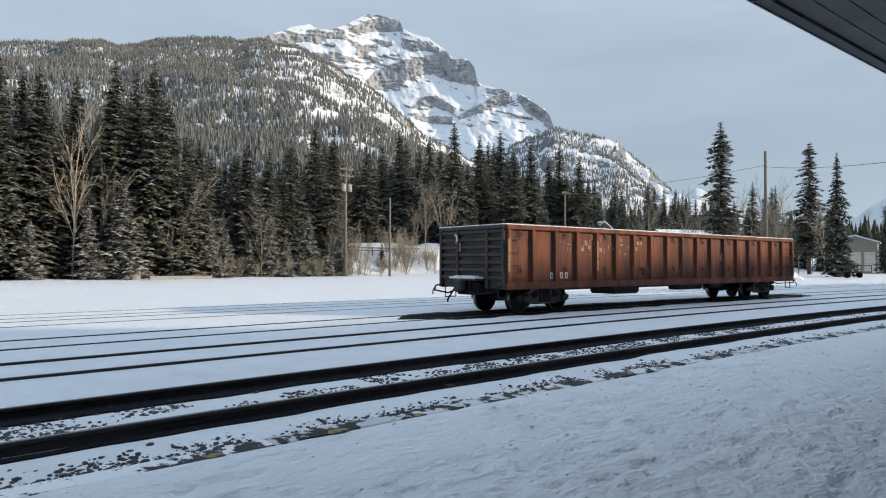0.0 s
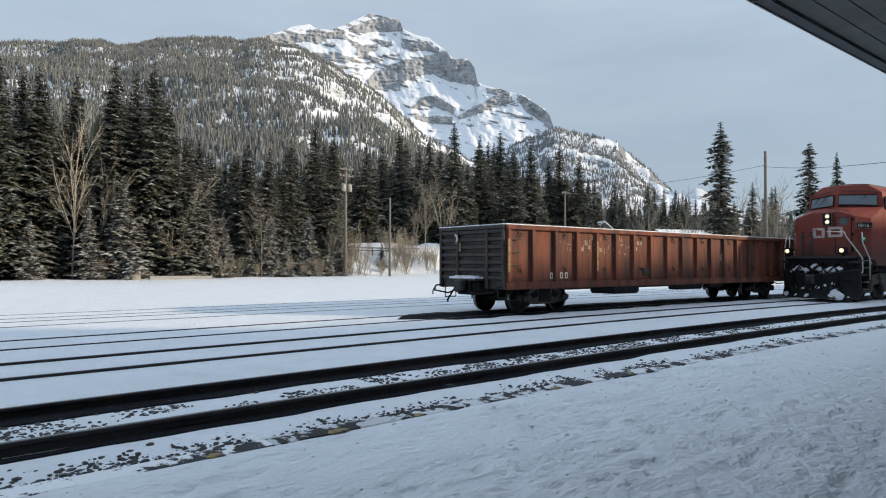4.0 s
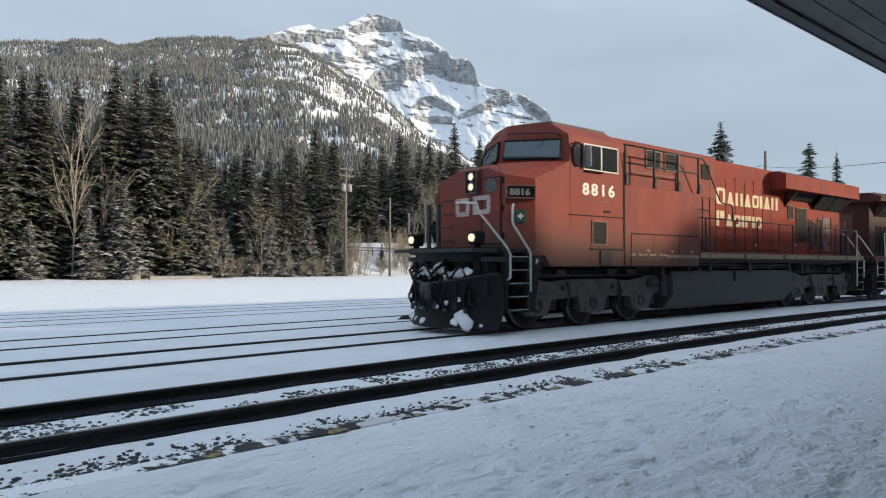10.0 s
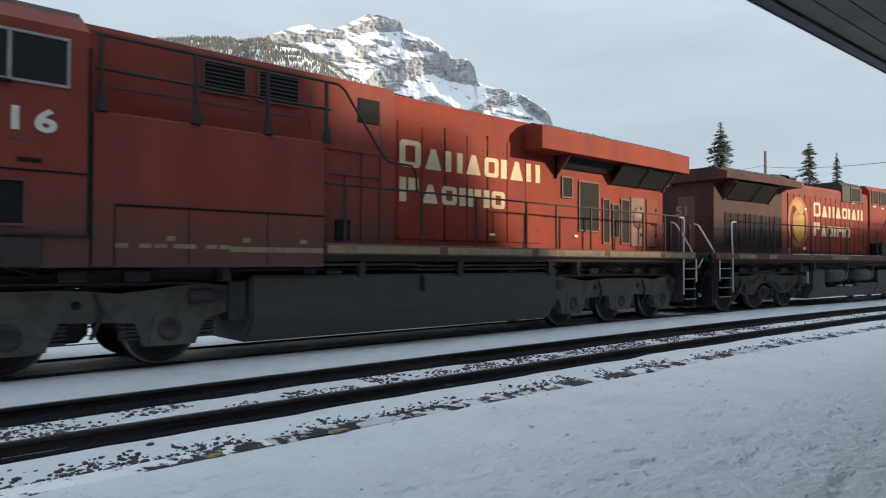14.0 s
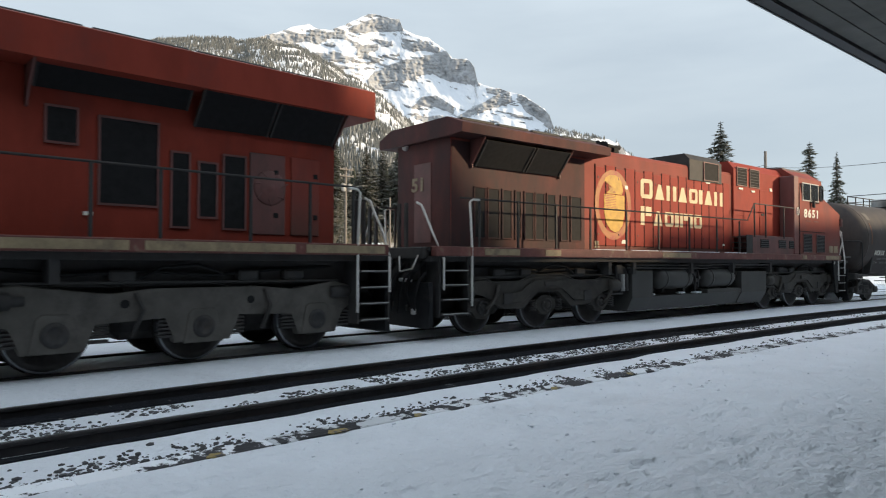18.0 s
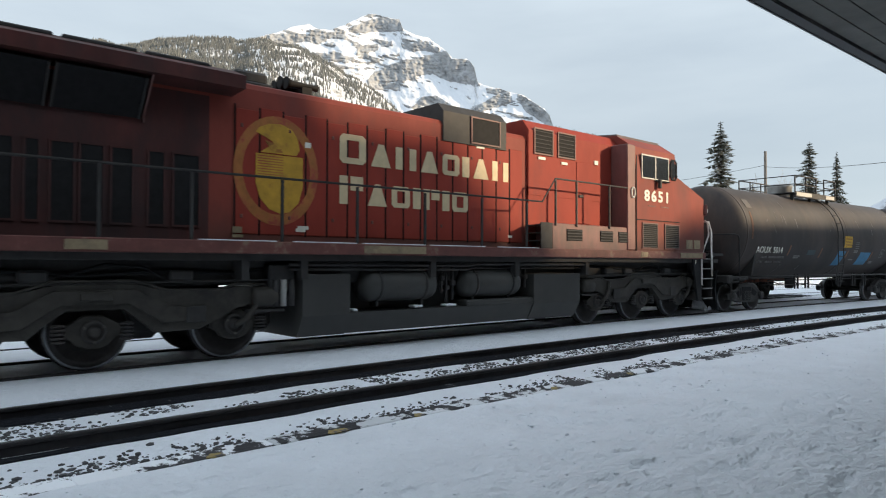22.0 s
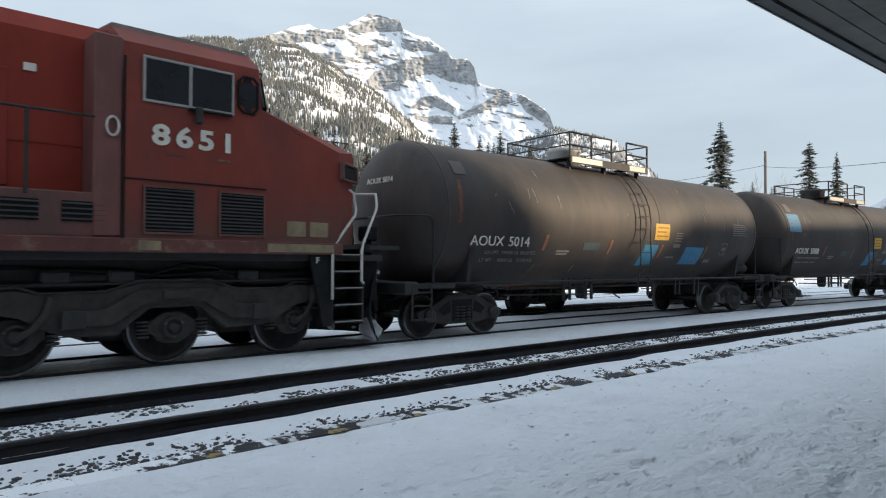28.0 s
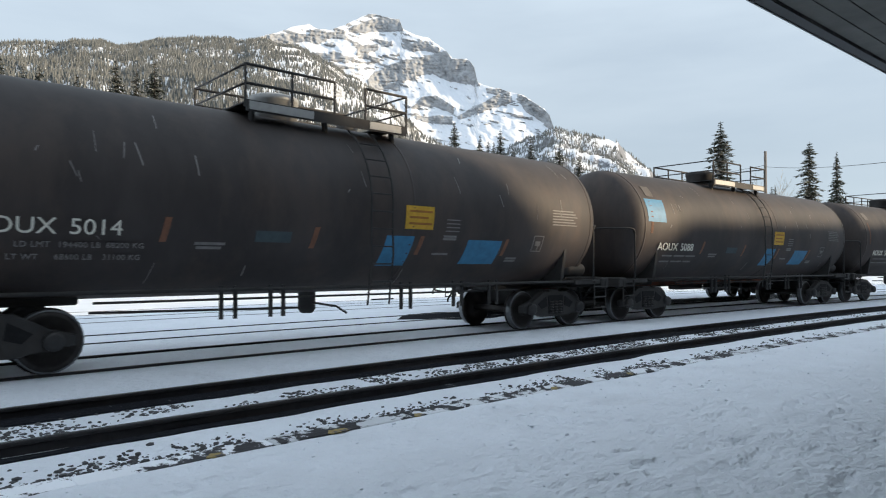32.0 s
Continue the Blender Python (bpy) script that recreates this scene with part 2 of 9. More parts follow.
GRILLE = material("grille_black", (0.013, 0.013, 0.014), spec=0.2, rough=0.75, vary=0.3, scale=10)
STATION_WALL = material("station_wall", (0.30, 0.25, 0.20), rough=0.9, vary=0.2, scale=3, bump=0.2)
STATION_ROOF = material("station_roof", (0.10, 0.09, 0.085), rough=0.9, vary=0.25, scale=4, bump=0.2)


# ------------------------------------------------------------------ mesh helpers
def mesh_of(name, verts, faces, mats, smooth=False):
    me = bpy.data.meshes.new(name)
    me.from_pydata(verts, [], faces)
    for m in mats if isinstance(mats, (list, tuple)) else [mats]:
        me.materials.append(m)
    if smooth:
        me.polygons.foreach_set("use_smooth", [True] * len(me.polygons))
    me.update()
    return me


def part(name, bm, mat, parent=None, label="", smooth=False):
    """One bmesh as one mesh object under a thing or a part."""
    me = bpy.data.meshes.new(name)
    bmesh.ops.recalc_face_normals(bm, faces=bm.faces)
    bm.to_mesh(me)
    bm.free()
    for m in mat if isinstance(mat, (list, tuple)) else [mat]:
        me.materials.append(m)
    if smooth:
        me.polygons.foreach_set("use_smooth", [True] * len(me.polygons))
        me.set_sharp_from_angle(angle=radians(38))
    ob = new(name, me)
    if parent is not None:
        ob.parent = parent
    if label:
        tagged(ob, label)
    return ob


def share(name, data, parent, m):
    ob = new(name, data)
    ob.parent = parent
    ob.matrix_basis = m
    return ob


def box(bm, x0, x1, y0, y1, z0, z1, bev=0.0, mi=0):
    x0, x1, y0, y1, z0, z1 = min(x0, x1), max(x0, x1), min(y0, y1), max(y0, y1), min(z0, z1), max(z0, z1)
    if not bev:
        v = [bm.verts.new(c) for c in ((x0, y0, z0), (x1, y0, z0), (x1, y1, z0), (x0, y1, z0), (x0, y0, z1), (x1, y0, z1), (x1, y1, z1), (x0, y1, z1))]
        fs = [bm.faces.new([v[i] for i in q]) for q in ((0, 3, 2, 1), (4, 5, 6, 7), (0, 1, 5, 4), (1, 2, 6, 5), (2, 3, 7, 6), (3, 0, 4, 7))]
        for f in fs:
            f.material_index = mi
        return
    b = min(bev, (x1 - x0) / 3, (y1 - y0) / 3, (z1 - z0) / 3)
    t = bmesh.new()
    box(t, x0, x1, y0, y1, z0, z1)
    bmesh.ops.bevel(t, geom=t.edges[:] , offset=b, segments=1, affect="EDGES", profile=0.6)
    blend_in(bm, t, mi)


def blend_in(bm, t, mi=0):
    vm = {v: bm.verts.new(v.co) for v in t.verts}
    for f in t.faces:
        g = bm.faces.new([vm[v] for v in f.verts])
        g.material_index = mi
        g.smooth = f.smooth
    t.free()


def prism(bm, pts, y0, y1, axis="y", mi=0):
    """A polygon of (a, b) pulled from y0 to y1. axis y: (x, z); axis x: (y, z); axis z: (x, y)."""
    def at(a, b, c):
        return {"y": (a, c, b), "x": (c, a, b), "z": (a, b, c)}[axis]
    lo = [bm.verts.new(at(a, b, y0)) for a, b in pts]
    hi = [bm.verts.new(at(a, b, y1)) for a, b in pts]
    k = len(pts)
    fs = [bm.faces.new(lo[::-1]), bm.faces.new(hi)]
    for i in range(k):
        fs.append(bm.faces.new((lo[i], lo[(i + 1) % k], hi[(i + 1) % k], hi[i])))
    for f in fs:
        f.material_index = mi


def rod(bm, a, b, r, r2=None, seg=8, mi=0, cap=True):
    a, b = Vector(a), Vector(b)
    r2 = r if r2 is None else r2
    d = (b - a)
    q = d.to_track_quat("Z", "Y")
    ra, rb = [], []
    for i in range(seg):
        c = Vector((math.cos(2 * math.pi * i / seg), math.sin(2 * math.pi * i / seg), 0))
        ra.append(bm.verts.new(a + q @ (c * r)))
        rb.append(bm.verts.new(b + q @ (c * r2)))
    for i in range(seg):
        f = bm.faces.new((ra[i], ra[(i + 1) % seg], rb[(i + 1) % seg], rb[i]))
        f.material_index = mi
        f.smooth = seg > 6
    if cap:
        bm.faces.new(ra[::-1]).material_index = mi
        bm.faces.new(rb).material_index = mi


def pipe(bm, pts, r, seg=6, mi=0):
    """A bent tube through the points, in one piece."""
    pts = [Vector(q) for q in pts]
    rings = []
    for i, q in enumerate(pts):
        d = (pts[min(i + 1, len(pts) - 1)] - pts[max(i - 1, 0)]).normalized()
        up = Vector((0, 0, 1)) if abs(d.z) < 0.95 else Vector((1, 0, 0))
        s = d.cross(up).normalized()
        u = s.cross(d)
        if rings and s.dot(last) < 0:
            s, u = -s, -u
        last = s
        rings.append([bm.verts.new(q + (s * math.cos(2 * math.pi * k / seg) + u * math.sin(2 * math.pi * k / seg)) * r) for k in range(seg)])
    for ra, rb in zip(rings[:-1], rings[1:]):
        for k in range(seg):
            f = bm.faces.new((ra[k], ra[(k + 1) % seg], rb[(k + 1) % seg], rb[k]))
            f.material_index, f.smooth = mi, seg > 5
    bm.faces.new(rings[0][::-1]).material_index = mi
    bm.faces.new(rings[-1]).material_index = mi


def lathe(bm, prof, axis_at=(0, 0, 0), axis="x", seg=24, mi=0, smooth=True, cap=True):
    """Turns a profile of (along, radius) about an axis."""
    ax = Vector(axis_at)
    rings = []
    for a, r in prof:
        ring = []
        for i in range(seg):
            c, s = math.cos(2 * math.pi * i / seg), math.sin(2 * math.pi * i / seg)
            v = {"x": (a, r * c, r * s), "y": (r * c, a, r * s), "z": (r * c, r * s, a)}[axis]
            ring.append(bm.verts.new(ax + Vector(v)))
        rings.append(ring)
    for ra, rb in zip(rings[:-1], rings[1:]):
        for i in range(seg):
            f = bm.faces.new((ra[i], ra[(i + 1) % seg], rb[(i + 1) % seg], rb[i]))
            f.material_index, f.smooth = mi, smooth
    for ring, way in ((rings[0], -1), (rings[-1], 1)) if cap else ():
        f = bm.faces.new(ring[::way])
        f.material_index = mi


def lettering(name, text, size, mat, parent, m, label="", thick=0.004, wide=1.0, space=1.0, bold=0.018):
    """Letters of the built-in font as a mesh part; the text stands in the local xz plane, facing -y."""
    cu = bpy.data.curves.new(name, "FONT")
    cu.body, cu.size, cu.extrude, cu.align_x, cu.resolution_u = text, size, thick, "LEFT", 3
    cu.offset, cu.space_character = size * bold, space
    tmp = bpy.data.objects.new(name, cu)
    scene.collection.objects.link(tmp)
    me = bpy.data.meshes.new_from_object(tmp.evaluated_get(bpy.context.evaluated_depsgraph_get()))
    bpy.data.objects.remove(tmp)
    me.materials.clear()
    me.materials.append(mat)
    me.transform(Matrix.Diagonal((wide, 1, 1, 1)))
    ob = new(name, me)
    ob.parent = parent
    ob.matrix_basis = m @ pose(0, 0, 0, 90, 0, 0)
    if label:
        tagged(ob, label)
    return ob

# ------------------------------------------------------------------ ground: one sheet of snow to the horizon
def graded(steps):
    """Coordinates from (start, end, step) stretches."""
    out = []
    for a, b, st in steps:
        out.extend(np.arange(a, b, st))
    out.append(steps[-1][1])
    return np.array(out)


NOISE_TABLES = {}


def smooth_noise(x, y, seed, cells):
    """Cheap value noise on arrays."""
    if seed not in NOISE_TABLES:
        NOISE_TABLES[seed] = np.random.RandomState(seed).rand(256, 256)
    tab = NOISE_TABLES[seed]
    u, v = x / cells, y / cells
    i, j = np.floor(u).astype(int), np.floor(v).astype(int)
    fu, fv = u - i, v - j
    fu, fv = fu * fu * (3 - 2 * fu), fv * fv * (3 - 2 * fv)
    def t(a, b):
        return tab[a % 256, b % 256]
    return (t(i, j) * (1 - fu) + t(i + 1, j) * fu) * (1 - fv) + (t(i, j + 1) * (1 - fu) + t(i + 1, j + 1) * fu) * fv


def fractal(x, y, seed, cells, octaves=4, rough=0.5):
    z, a, tot = 0.0, 1.0, 0.0
    for o in range(octaves):
        z = z + a * smooth_noise(x + 37.3 * o, y - 19.1 * o, seed + o, cells / 2 ** o)
        tot += a
        a *= rough
    return z / tot


def ground_height(x, y):
    lat = lateral(x, y)
    z = np.full_like(lat, -0.05)
    # platform and its edge
    plat = 1 / (1 + np.exp(np.clip((lat - 4.95) / 0.06, -50, 50)))
    z = z * (1 - plat) + plat * (-0.045)
    bed = np.exp(-((lat - Y_NEAR) / 1.55) ** 6)
    z = z - 0.075 * bed
    shoulder = np.exp(-((lat - 5.45) / 0.28) ** 2)
    z = z - 0.075 * shoulder
    # packed snow close to the rails of the train's track
    tr = np.exp(-((lat - YT) / 1.9) ** 4)
    z = z + 0.012 * tr
    rough = np.clip(1.15 - lat / 14, 0.10, 1.0)
    wind = fractal(x * 0.55 + y * 0.2, y * 1.2, 9, 0.34, 3)
    z = z + rough * (0.3 + 0.7 * plat) * (0.05 * (fractal(x, y, 3, 1.6, 3) - 0.5) + 0.030 * (wind - 0.5))
    # scalloped dents and small crumbs in the trampled snow on the platform
    d = fractal(x * 0.5 + 5, y * 1.3 + 0.1 * x, 21, 0.42, 3)
    z = z - plat * 0.020 * np.clip((d - 0.60) * 20, 0, 1)
    d2 = fractal(x * 0.55 - 8 + 0.2 * y, y * 1.5, 27, 0.15, 2)
    z = z - plat * 0.034 * np.clip((d2 - 0.66) * 16, 0, 1) * np.clip((fractal(x, y, 29, 1.4, 2) - 0.38) * 6, 0.15, 1)
    c = fractal(x + 9, y - 4, 33, 0.16, 2)
    z = z + plat * 0.03 * np.clip((c - 0.80) * 9, 0, 1)
    far = np.clip((lat - 24) / 40, 0, 1)
    z = z + far * 0.5 * (fractal(x, y, 5, 14.0, 3) - 0.5)
    # a bank below the trees
    z = z + 2.2 / (1 + np.exp(-np.clip((lat - 73) / 1.8, -50, 50))) + 2.0 / (1 + np.exp(-np.clip((lat - 90) / 5.0, -50, 50)))
    side = 1 / (1 + np.exp(-np.clip((x - 45.0) / 1.2, -50, 50))) / (1 + np.exp(np.clip((x - 74.0) / 2.5, -50, 50)))
    z = z + side * (2.9 + 1.0 * (fractal(x, y, 15, 2.2, 4) - 0.5)) / (1 + np.exp(-np.clip((lat - 69.4) / 0.75, -50, 50))) / (1 + np.exp(np.clip((lat - 77) / 1.2, -50, 50)))
    return z


gx = graded([(-3000, -200, 700), (-200, -40, 20), (-40, -3, 2.2), (-3, -0.5, 0.2), (-0.5, 11, 0.048), (11, 17, 0.10), (17, 34, 0.3), (34, 44, 1.4), (44, 64, 0.8), (64, 90, 1.4), (90, 300, 14), (300, 4800, 450)])
gy = graded([(-3000, -200, 700), (-200, -20, 20), (-20, 0.6, 1.5), (0.6, 5.6, 0.048), (5.6, 9, 0.10), (9, 16, 0.25), (16, 30, 0.6), (30, 54, 1.8), (54, 74, 0.7), (74, 110, 1.8), (110, 300, 15), (300, 4800, 450)])
GX, GY = np.meshgrid(gx, gy, indexing="ij")
GZ = ground_height(GX.ravel(), GY.ravel())
gv = np.column_stack((GX.ravel(), GY.ravel(), GZ))
nx, ny = len(gx), len(gy)
ii, jj = np.meshgrid(np.arange(nx - 1), np.arange(ny - 1), indexing="ij")
a = (ii * ny + jj).ravel()
gf = np.column_stack((a, a + ny, a + ny + 1, a + 1))
ground = new("ground", mesh_of("ground", gv.tolist(), gf.tolist(), SNOW, smooth=True))
tagged(ground, "trampled bluish snow over the platform and rail yard", "snow", kind="structure")


def level(x, y):
    return float(ground_height(np.array([x]), np.array([y]))[0])


# ------------------------------------------------------------------ rails
def rail_mesh(y, s0, s1, top, base, head=0.07, foot=0.15, step=2.0):
    """A rail's section swept along the arc."""
    sec = [(-foot / 2, base), (foot / 2, base), (foot / 2, base + 0.012), (0.012, base + 0.035), (0.012, top - 0.045), (head / 2, top - 0.034), (head / 2, top - 0.006),
           (head / 2 - 0.01, top), (-head / 2 + 0.01, top), (-head / 2, top - 0.006), (-head / 2, top - 0.034), (-0.012, top - 0.045), (-0.012, base + 0.035), (-foot / 2, base + 0.012)]
    n = int((s1 - s0) / step) + 1
    verts, faces, k = [], [], len(sec)
    for i in range(n + 1):
        s = s0 + (s1 - s0) * i / n
        for dy, z in sec:
            verts.append(arc(s, y + dy, z))
    mats = []
    for i in range(n):
        for j in range(k):
            faces.append((i * k + j, i * k + (j + 1) % k, (i + 1) * k + (j + 1) % k, (i + 1) * k + j))
            mats.append(1 if j == 7 else 0)
    me = mesh_of("rail", verts, faces, [RAIL_SIDE, RAIL_TOP])
    me.polygons.foreach_set("material_index", mats)
    return me


def track(name, y, s0, s1, label, base=-0.185, top=0.0):
    t = tagged(new(name), label, "railway track", kind="structure")
    for dy in (-GAUGE / 2, GAUGE / 2):
        new("rail", rail_mesh(y + dy, s0, s1, top, base)).parent = t
    return t


track_near = track("track_1", Y_NEAR, -45, 150, "dark steel rails on half-buried ties beside the platform")
track_train = track("track_2", YT, -90, 170, "steel rails almost level with packed snow", top=0.0)
track_gon = track("track_3", Y_GON, -60, 170, "siding rails in snow with bare dark ballast", top=-0.030)
track_far = track("track_4", 18.95, -60, 170, "nearly buried siding rails in the snow", top=-0.040)
track_farther = track("track_5", 21.6, -60, 170, "nearly buried outer siding rails in the snow", top=-0.042)

# dark bare bed below the gondola; near-rail strips also carry rail shade as colour
def strip(name, y0, y1, s0, s1, z, mat, seed, wob=0.05, step=0.15, thick=0.03):
    n = int((s1 - s0) / step)
    verts, faces = [], []
    rng = np.random.RandomState(seed)
    ss = np.linspace(s0, s1, n + 1)
    e0 = (fractal(ss, ss * 0, seed, 0.9, 4) - 0.5) * 2 * wob
    e1 = (fractal(ss, ss * 0 + 7, seed, 0.9, 4) - 0.5) * 2 * wob
    for i, s in enumerate(ss):
        fade = min(1.0, (s - s0) / 1.2, (s1 - s) / 1.2)
        mid = (y0 + y1) / 2
        a0, a1 = mid + (y0 + e0[i] - mid) * fade, mid + (y1 + e1[i] - mid) * fade
        verts += [arc(s, a0, z - thick), arc(s, a0 + 0.02, z), arc(s, a1 - 0.02, z), arc(s, a1, z - thick)]
    for i in range(n):
        for j in range(3):
            faces.append((i * 4 + j, i * 4 + j + 1, i * 4 + j + 5, i * 4 + j + 4))
    return mesh_of(name, verts, faces, mat)


BALLAST_AND_SHADE = material("ballast_and_shade", (0.013, 0.014, 0.018), spec=0.1, rough=0.95, vary=0.5, scale=14, bump=0.8, bump_scale=35, dirt=(0.6, 0.62, 0.65), dirt_at=(0.66, 0.72), dirt_scale=3.0)
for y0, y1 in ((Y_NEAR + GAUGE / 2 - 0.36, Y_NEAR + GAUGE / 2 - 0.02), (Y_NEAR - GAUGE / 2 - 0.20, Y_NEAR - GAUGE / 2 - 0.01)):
    o = new("ballast_strip", strip("ballast_strip", y0, y1, -20, 90, -0.108, BALLAST_AND_SHADE, int(y0 * 10), wob=0.09))
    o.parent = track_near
o = new("ballast_bed", strip("ballast_bed", Y_GON - 1.2, Y_GON + 0.95, 11.2, 35, -0.034, BALLAST_AND_SHADE, 71, wob=0.4))
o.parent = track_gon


# ------------------------------------------------------------------ loose stones
def stone_mesh(seed):
    rng = random.Random(seed)
    bm = bmesh.new()
    bmesh.ops.create_icosphere(bm, subdivisions=1, radius=1.0)
    for v in bm.verts:
        v.co *= rng.uniform(0.65, 1.15)
        v.co.z *= 0.7
    me = bpy.data.meshes.new("stone")
    bm.to_mesh(me)
    bm.free()
    return me


def scatter(name, label, places, mat, parent=None):
    """Many small stones in one mesh; places of (x, y, z, size)."""
    protos = []
    for k in range(6):
        me = stone_mesh(k)
        protos.append((np.array([v.co for v in me.vertices]), [tuple(p.vertices) for p in me.polygons]))
        bpy.data.meshes.remove(me)
    rng = random.Random(5)
    vs, fs, n = [], [], 0
    for x, y, z, r in places:
        pv, pf = protos[rng.randrange(6)]
        ang = rng.uniform(0, 6.28)
        c, s = math.cos(ang), math.sin(ang)
        sx, sy = r * rng.uniform(0.8, 1.4), r * rng.uniform(0.7, 1.1)
        q = np.column_stack(((pv[:, 0] * c - pv[:, 1] * s) * sx + x, (pv[:, 0] * s + pv[:, 1] * c) * sy + y, pv[:, 2] * r + z))
        vs.append(q)
        fs.extend(tuple(i + n for i in f) for f in pf)
        n += len(pv)
    ob = new(name, mesh_of(name, np.concatenate(vs).tolist(), fs, mat))
    tagged(ob, label, "stones", kind="stuff")
    if parent:
        ob.parent = parent
    return ob


rng = random.Random(11)
places = []
for i in range(9500):                       # between the rails of the near track
    s = rng.uniform(-3, 45) if rng.random() < 0.3 else rng.uniform(-2, 18)
    w = rng.gauss(0.12, 0.36)
    if abs(w) > 0.68:
        continue
    p = arc(s, Y_NEAR + w)
    if smooth_noise(np.array([p.x]), np.array([p.y]), 4, 0.35)[0] < 0.30 + 0.25 * rng.random():
        continue
    places.append((p.x, p.y, level(p.x, p.y) + rng.uniform(-0.010, 0.008), rng.uniform(0.010, 0.030)))
for i in range(8200):                       # the shoulder beside the platform's edge
    s = rng.uniform(-2, 45) if rng.random() < 0.35 else rng.uniform(-1, 15)
    w = 5.52 + rng.gauss(0, 0.12) + 0.06 * math.sin(s * 0.9)
    p = arc(s, w)
    if smooth_noise(np.array([p.x]), np.array([p.y]), 6, 0.3)[0] < 0.25 + 0.3 * rng.random():
        continue
    places.append((p.x, p.y, level(p.x, p.y) + rng.uniform(-0.010, 0.008), rng.uniform(0.008, 0.034) * (1.0 if rng.random() < 0.35 else 0.6)))
scatter("ballast_stones", "dark loose ballast stones poking through the snow", places, STONE)

# clods of snow on the platform
clods = []
for i in range(700):
    s, w = rng.uniform(-1, 16), rng.uniform(1.0, 5.0)
    p = arc(s, w)
    clods.append((p.x, p.y, level(p.x, p.y) + 0.002, 0.006 + 0.022 * rng.random() ** 3))
for x, y, r in ((2.12, 2.32, 0.05), (2.20, 2.27, 0.04), (2.05, 2.29, 0.03), (3.70, 1.95, 0.035), (3.62, 2.02, 0.03), (3.3, 2.55, 0.03)):
    clods.append((x, y, level(x, y) + 0.01, r))
scatter("snow_clods", "small clods of kicked-up snow on the platform", clods, SNOW)

# ties of the near track, half buried
tie_bm = bmesh.new()
box(tie_bm, -0.11, 0.11, -1.28, 1.28, -0.17, 0.0, 0.012)
tie_mesh = bpy.data.meshes.new("tie")
tie_bm.to_mesh(tie_mesh)
tie_bm.free()
tie_mesh.materials.append(TIE_WOOD)
for k in range(90):
    share("tie", tie_mesh, track_near, arc_pose(-6 + 0.53 * k, Y_NEAR, -0.139 + 0.006 * math.sin(k * 2.3), 0.8 * math.sin(k * 1.7)))

# platform edge: dark planks with worn yellow marks
edge = tagged(new("platform_edge"), "dark worn platform edging with yellow marks under snow", "platform edge", kind="structure")
PLANK = material("edge_plank", (0.035, 0.035, 0.040), rough=0.85, vary=0.4, scale=6, bump=0.3, dirt=(0.8, 0.82, 0.86), dirt_at=(0.49, 0.515), dirt_scale=3.0, per_object=0.2)
for k in range(26):
    bm = bmesh.new()
    ln = 1.5
    box(bm, -ln / 2, ln / 2, -0.11, 0.11, -0.1, 0.0, 0.01)
    o = part("plank", bm, PLANK, edge)
    o.matrix_basis = arc_pose(-2.5 + 1.53 * k, 5.12 + 0.012 * math.sin(k * 5.1), -0.040 - 0.008 * (k % 3 == 0), 0.4 * math.sin(k * 3.3)) @ pose(0, 0, 0, 3.0, 0, 0)
for s, ln in ((2.32, 0.15), (3.43, 0.12), (3.5, 0.2), (4.45, 0.12), (6.65, 0.16), (8.3, 0.14)):
    bm = bmesh.new()
    prism(bm, [(-ln / 2, -0.02), (-ln * 0.2, -0.05), (ln / 2, -0.035), (ln * 0.4, 0.03), (-ln * 0.1, 0.05)], 0, 0.008, axis="z")
    o = part("yellow_mark", bm, EDGE_YELLOW, edge, "worn yellow edge mark")
    o.matrix_basis = arc_pose(s, 5.05, -0.047) @ pose(0, 0, 0, 3.0, 0, 0)

# ------------------------------------------------------------------ unseen station added behind the camera for its shade, and its canopy
station = tagged(new("station_shade_mass"), "unseen station mass with brown walls and stepped dark roofs for shade", "building")
# Unseen roofs; ridge heights set for the shade they throw on the train.
for x0, x1, ridge in ((-35.0, 19.4, 14.3), (19.45, 23.8, 10.5), (23.85, 31.2, 7.9), (31.25, 76.0, 8.85)):
    bm = bmesh.new()
    box(bm, x0 + 0.3, x1 - 0.3, -13, -3.9, -0.1, 4.5)
    part("wall", bm, STATION_WALL, station)
    bm = bmesh.new()
    prism(bm, [(-13.6, 4.45), (-3.5, 4.45), (-7.6, ridge), (-8.8, ridge)], x0, x1, axis="x")
    part("roof", bm, STATION_ROOF, station)
canopy = tagged(new("platform_canopy"), "dark platform canopy with a boarded soffit and metal gutter", "canopy")
canopy.matrix_basis = pose(0, 0, 0, 0, 0, -3.54)
CAN_Z, CAN_Y = 3.60, 2.53          # underside and outer edge of the canopy, which runs straight along the building


def canopy_run(name, sec, mat, label=""):
    """A profile of (y, z) carried along the canopy."""
    bm = bmesh.new()
    prism(bm, sec, -32.0, 36.0, axis="x")
    return part(name, bm, mat, canopy, label)


canopy_run("fascia", [(CAN_Y - 0.10, CAN_Z), (CAN_Y, CAN_Z), (CAN_Y, CAN_Z + 0.32), (CAN_Y - 0.10, CAN_Z + 0.32)], CANOPY)
canopy_run("gutter", [(CAN_Y + 0.003, CAN_Z + 0.14), (CAN_Y + 0.10, CAN_Z + 0.14), (CAN_Y + 0.13, CAN_Z + 0.27), (CAN_Y + 0.003, CAN_Z + 0.27)], CANOPY)
